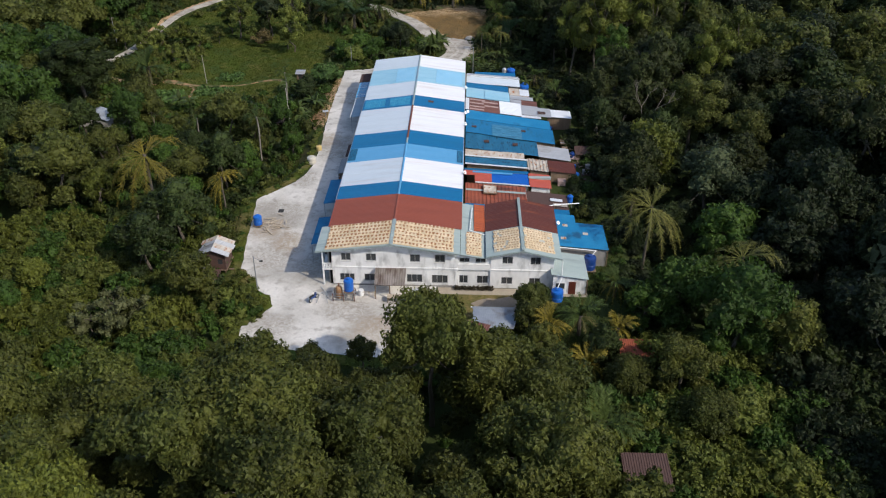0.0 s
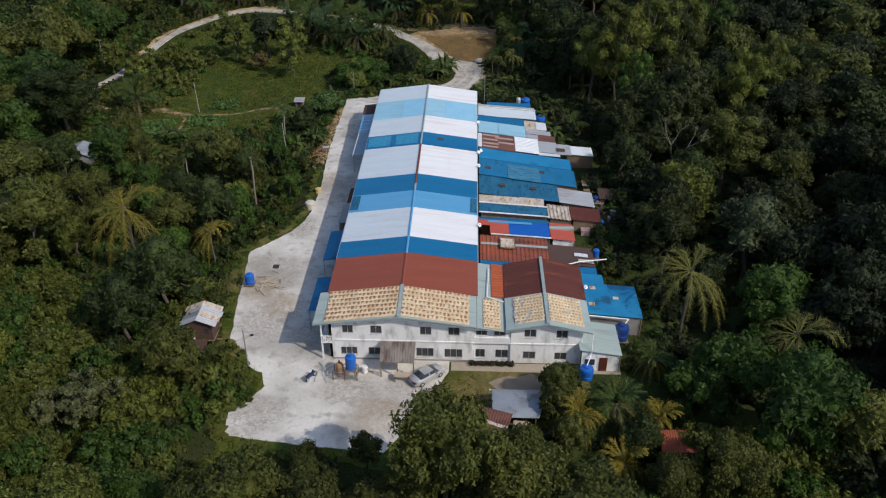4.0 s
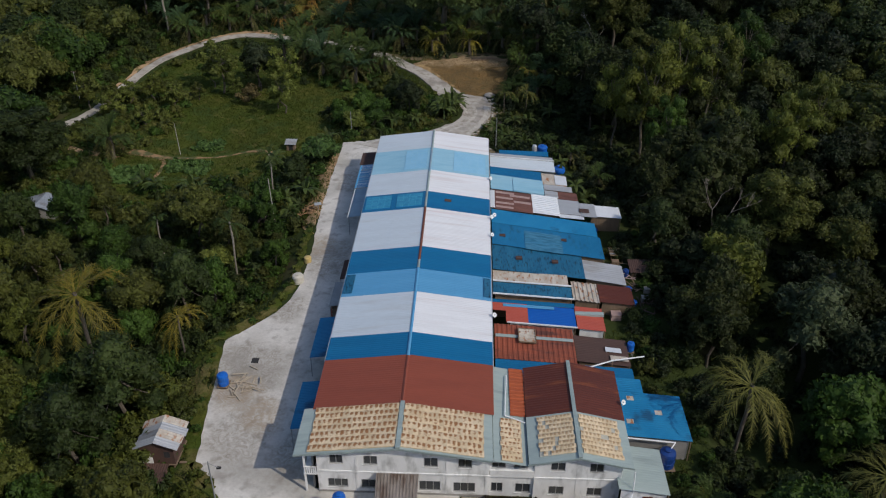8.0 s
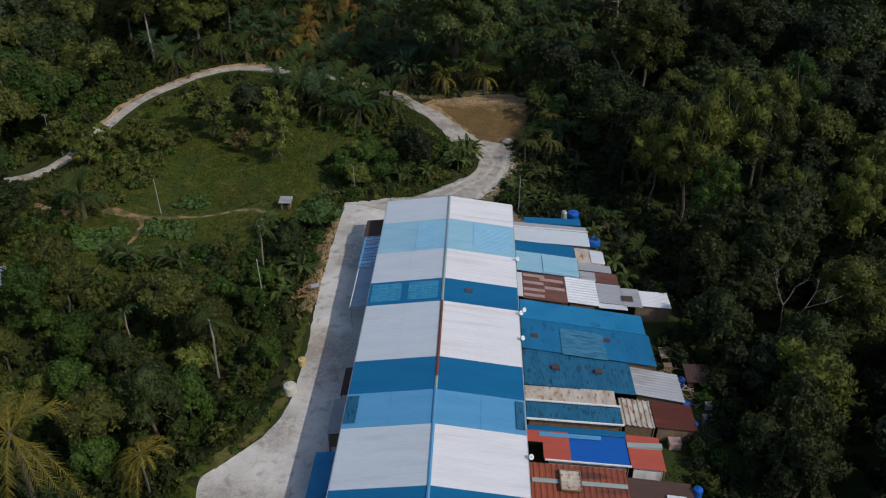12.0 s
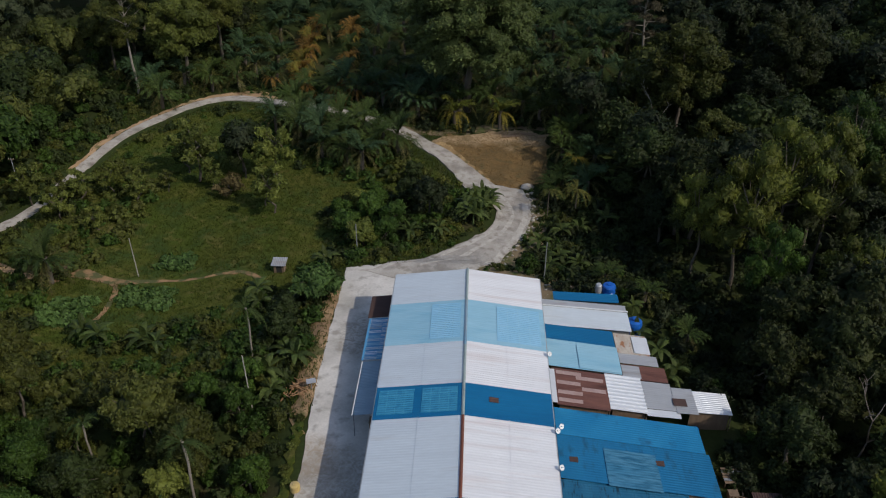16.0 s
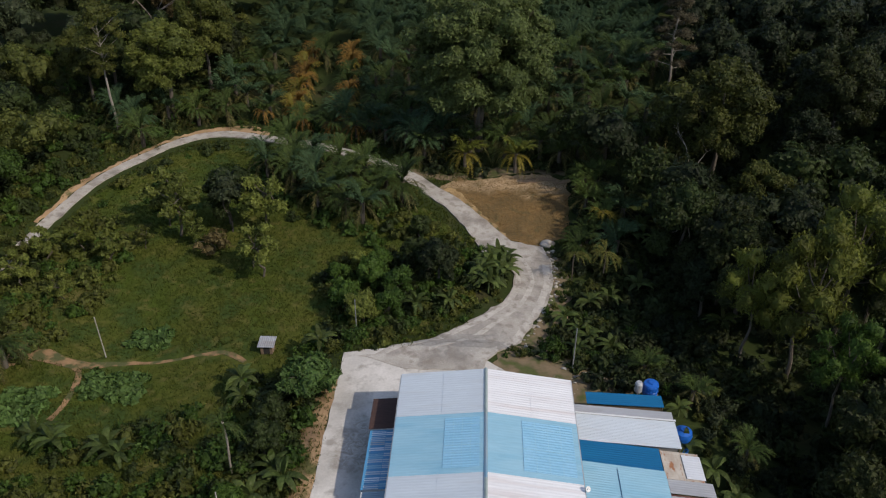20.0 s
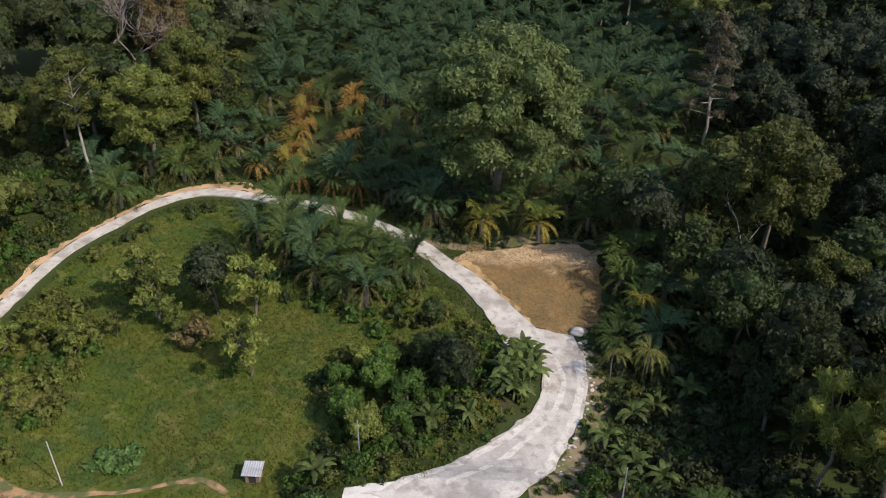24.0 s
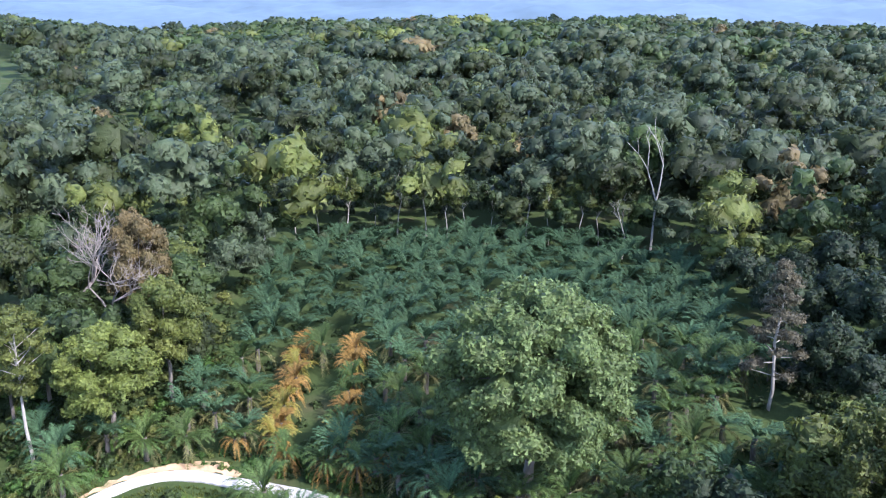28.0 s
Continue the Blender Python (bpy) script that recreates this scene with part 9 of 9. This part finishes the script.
BELTS = [([(-30.5, 171), (-22, 171), (-11.5, 178), (-7.5, 188), (-13.5, 194), (-20, 193), (-28, 190), (-32, 186), (-30, 178)], 2.3, (LEAF_FRESH, LEAF_DEEP, LEAF_OLIVE)),
         ([(-81, 174), (-63, 174), (-61, 189), (-66, 199), (-77, 201)], 2.6, (LEAF_OLIVE, LEAF_FIELD, LEAF_FRESH)),
         ([(1.5, 162), (14, 158), (19, 180), (18, 206), (6, 206), (4.8, 197), (3.4, 181)], 2.3, (LEAF_DEEP, LEAF_DEEP, LEAF_SHADEDARK)),
         ([(-38, 199), (-29, 197), (-23, 206), (-30, 217), (-42, 224), (-50, 221), (-46, 209)], 3.4, (LEAF_DEEP, LEAF_FRESH)),
         ([(-96, 236), (-64, 240), (-60, 300), (-90, 300)], 4.2, (LEAF_DEEP, LEAF_OLIVE)),
         ([(-62, 139), (-36, 139), (-36, 150), (-42, 158), (-48, 156), (-64, 150)], 3.0, (LEAF_FRESH, LEAF_OLIVE, LEAF_DEEP)),
         ([(-84, 146), (-64, 146), (-66, 156), (-63, 172), (-70, 180), (-84, 184)], 3.2, (LEAF_OLIVE, LEAF_FIELD, LEAF_FRESH)),
         ([(-40, 140), (-29, 140), (-29, 168), (-36, 164)], 3.0, (LEAF_DEEP, LEAF_FRESH, LEAF_OLIVE)),
         ([(-62, 84), (-36, 84), (-35, 106), (-29.5, 116), (-28.5, 137), (-45, 139), (-62, 137)], 3.4, (LEAF_DEEP, LEAF_FRESH, LEAF_DEEP, LEAF_OLIVE)),
         ([(-64, 334), (24, 338), (26, 356), (-64, 353)], 4.2, (LEAF_DEEP, LEAF_DEEP, LEAF_GREY)),
         ([(-52, 56), (-27.5, 60), (-28, 74), (-30.5, 84), (-34, 100), (-52, 96)], 2.6, (LEAF_FRESH, LEAF_OLIVE, LEAF_PLUME)),
         ([(-34, 138), (-27.5, 138), (-28, 166), (-33, 168), (-36, 150)], 2.4, (LEAF_DEEP, LEAF_FRESH, LEAF_OLIVE))]
for i, (poly, step, mats) in enumerate(BELTS):
    xs, ys = [p[0] for p in poly], [p[1] for p in poly]
    bx, by = scatter(min(xs), max(xs), min(ys), max(ys), step, 200 + i)
    k = inside(bx, by, poly) & (off_line(bx, by, ROAD) > 3.6) & (off_line(bx, by, ROAD2) > 5.4) & ~inside(bx, by, CLEARING)
    BH = height(bx, by)
    for x, y, z in zip(bx[k], by[k], BH[k]):
        gather_u.setdefault(r.choice(mats), []).append((*r.choice(under_t), x, y, z - 0.3, r.uniform(0, 6.28), r.uniform(0.6, 1.25)))
cx_, cy_ = scatter(-112, 72, 150, 268, 3.5, 89)
k = ~is_open(cx_, cy_, 0.5) & ~inside(cx_, cy_, PLANTATION) & ~inside(cx_, cy_, MEADOW_EDGE) & (np.abs(cx_ + 8) < 30 + 0.48 * (cy_ - 60))
CH = height(cx_, cy_)
for x, y, z in zip(cx_[k], cy_[k], CH[k]):
    gather_u.setdefault(r.choice((LEAF_DEEP, LEAF_OLIVE, LEAF_FRESH) if x < -40 else (LEAF_SHADEDARK, LEAF_DEEP, EAST_LEAF)), []).append((*r.choice(under_t), x, y, z - 0.3, r.uniform(0, 6.28), r.uniform(0.7, 1.4)))
qx, qy = scatter(-75, 40, 217, 345, 6.0, 79)
k = inside(qx, qy, PLANTATION) & (off_line(qx, qy, ROAD) > 4.5)
QH = height(qx, qy)
for x, y, z in zip(qx[k], qy[k], QH[k]):
    gather_u.setdefault(LEAF_DEEP, []).append((*under_t[0], x, y, z - 0.5, r.uniform(0, 6.28), r.uniform(0.7, 1.15)))
vx, vy = scatter(-95, 8, 158, 240, 1.9, 87)
d_road, d_out = off_line(vx, vy, ROAD), off_line(vx, vy, JUNCTION, True)
k = ((d_road < 13) & (d_road > 2.8) & (vx < -42) & (vy > 184) & ~inside(vx, vy, MEADOW_EDGE)) | ((d_out > 0.5) & (d_out < 4.0) & ~inside(vx, vy, JUNCTION) & ~inside(vx, vy, YARD) & (vy > 166) & (d_road > 2.6))
k &= ~inside(vx, vy, CLEARING)
VZ = height(vx, vy)
for x, y, z in zip(vx[k], vy[k], VZ[k]):
    gather_u.setdefault(r.choice((LEAF_FRESH, LEAF_OLIVE, LEAF_DEEP, LEAF_FIELD)), []).append((*r.choice(under_t), x, y, z - 0.15, r.uniform(0, 6.28), r.uniform(0.22, 0.55)))
for mat, items in gather_u.items():
    join("undergrowth", items, f"tangled undergrowth of {NAMES[mat]} shrubs", mat, "undergrowth")


def tufts(n, region, seed, tall, mat, name, label):
    """Grass: many small bunches of bent blades."""
    rng = np.random.default_rng(seed)
    x0, x1, y0, y1 = region
    X, Y = rng.uniform(x0, x1, n), rng.uniform(y0, y1, n)
    k = ~inside(X, Y, YARD) & (off_line(X, Y, ROAD) > 2.1) & (off_line(X, Y, ROAD2) > 3.7) & (inside(X, Y, CLEARING) if mat is DRYBLADES else ~inside(X, Y, CLEARING)) & (off_line(X, Y, TRACK) > 0.9)
    k &= ~((X > -17.5) & (X < 13) & (Y > 85) & (Y < 156))
    k &= ~((X > -3.4) & (X < 16.4) & (Y > 83.9) & (Y < 86.2)) & ~((X > 0.5) & (X < 8.6) & (Y > 79.8) & (Y < 84))
    X, Y = X[k], Y[k]
    Z = height(X, Y)
    m = 3
    a = rng.uniform(0, 6.28, (len(X), m))
    h = tall * rng.uniform(0.5, 1.3, (len(X), m))
    w = 0.07 * rng.uniform(0.6, 1.4, (len(X), m))
    lean = rng.uniform(0.1, 0.6, (len(X), m)) * h
    ca, sa = np.cos(a), np.sin(a)
    bx, by, bz = X[:, None] + 0.15 * ca, Y[:, None] + 0.15 * sa, Z[:, None] + 0 * a
    P = [np.stack(q, -1) for q in ((bx - sa * w, by + ca * w, bz - 0.05), (bx + sa * w, by - ca * w, bz - 0.05), (bx + ca * lean, by + sa * lean, bz + h))]
    V = np.stack(P, 2).reshape(-1, 3)
    F = np.arange(len(V)).reshape(-1, 3)
    ob = new(name, mesh_of(name, V, F, mat))
    tagged(ob, label, "grass", kind="stuff")


tufts(60000, (-84, -10, 136, 230), 81, 0.34, GRASS, "field_grass", "long green grass of the field")
tufts(7000, (-16, 5, 196, 214.5), 84, 0.22, DRYBLADES, "dry_grass", "dry brown grass of the clearing")
tufts(14000, (-36, 22, 66, 112), 82, 0.24, GRASS, "verge_grass", "rough grass round the yard")
tufts(1200, (-31.5, -27.6, 112, 168), 83, 0.40, GRASS, "bank_grass", "grass on the bank below the drive")

# ---- tiles of the front roofs ----
M_GREYCREAM = material("greyed cream tile bed", (0.44, 0.42, 0.35), 0.9, second=(0.36, 0.38, 0.34), scale=0.8, bump=0.1)
tiled(office, -9.1, 6.76, -17.1, 5.70, 85.4, 91.05, 17, 7)
tiled(office, -8.55, 6.76, -1.1, 5.68, 85.4, 91.05, 16, 7)
tiled(side_block, 7.2, 6.12, 4.0, 5.42, 86.0, 91.0, 9, 9, M_TILEPALE, 0.06, M_GREYCREAM)
tiled(side_block, 7.9, 6.11, 11.6, 5.26, 86.0, 91.0, 10, 9, M_TILEPALE, 0.06, M_GREYCREAM)
tiled(link, 0.55, 5.28, 2.45, 4.99, 85.6, 91.0, 5, 9)
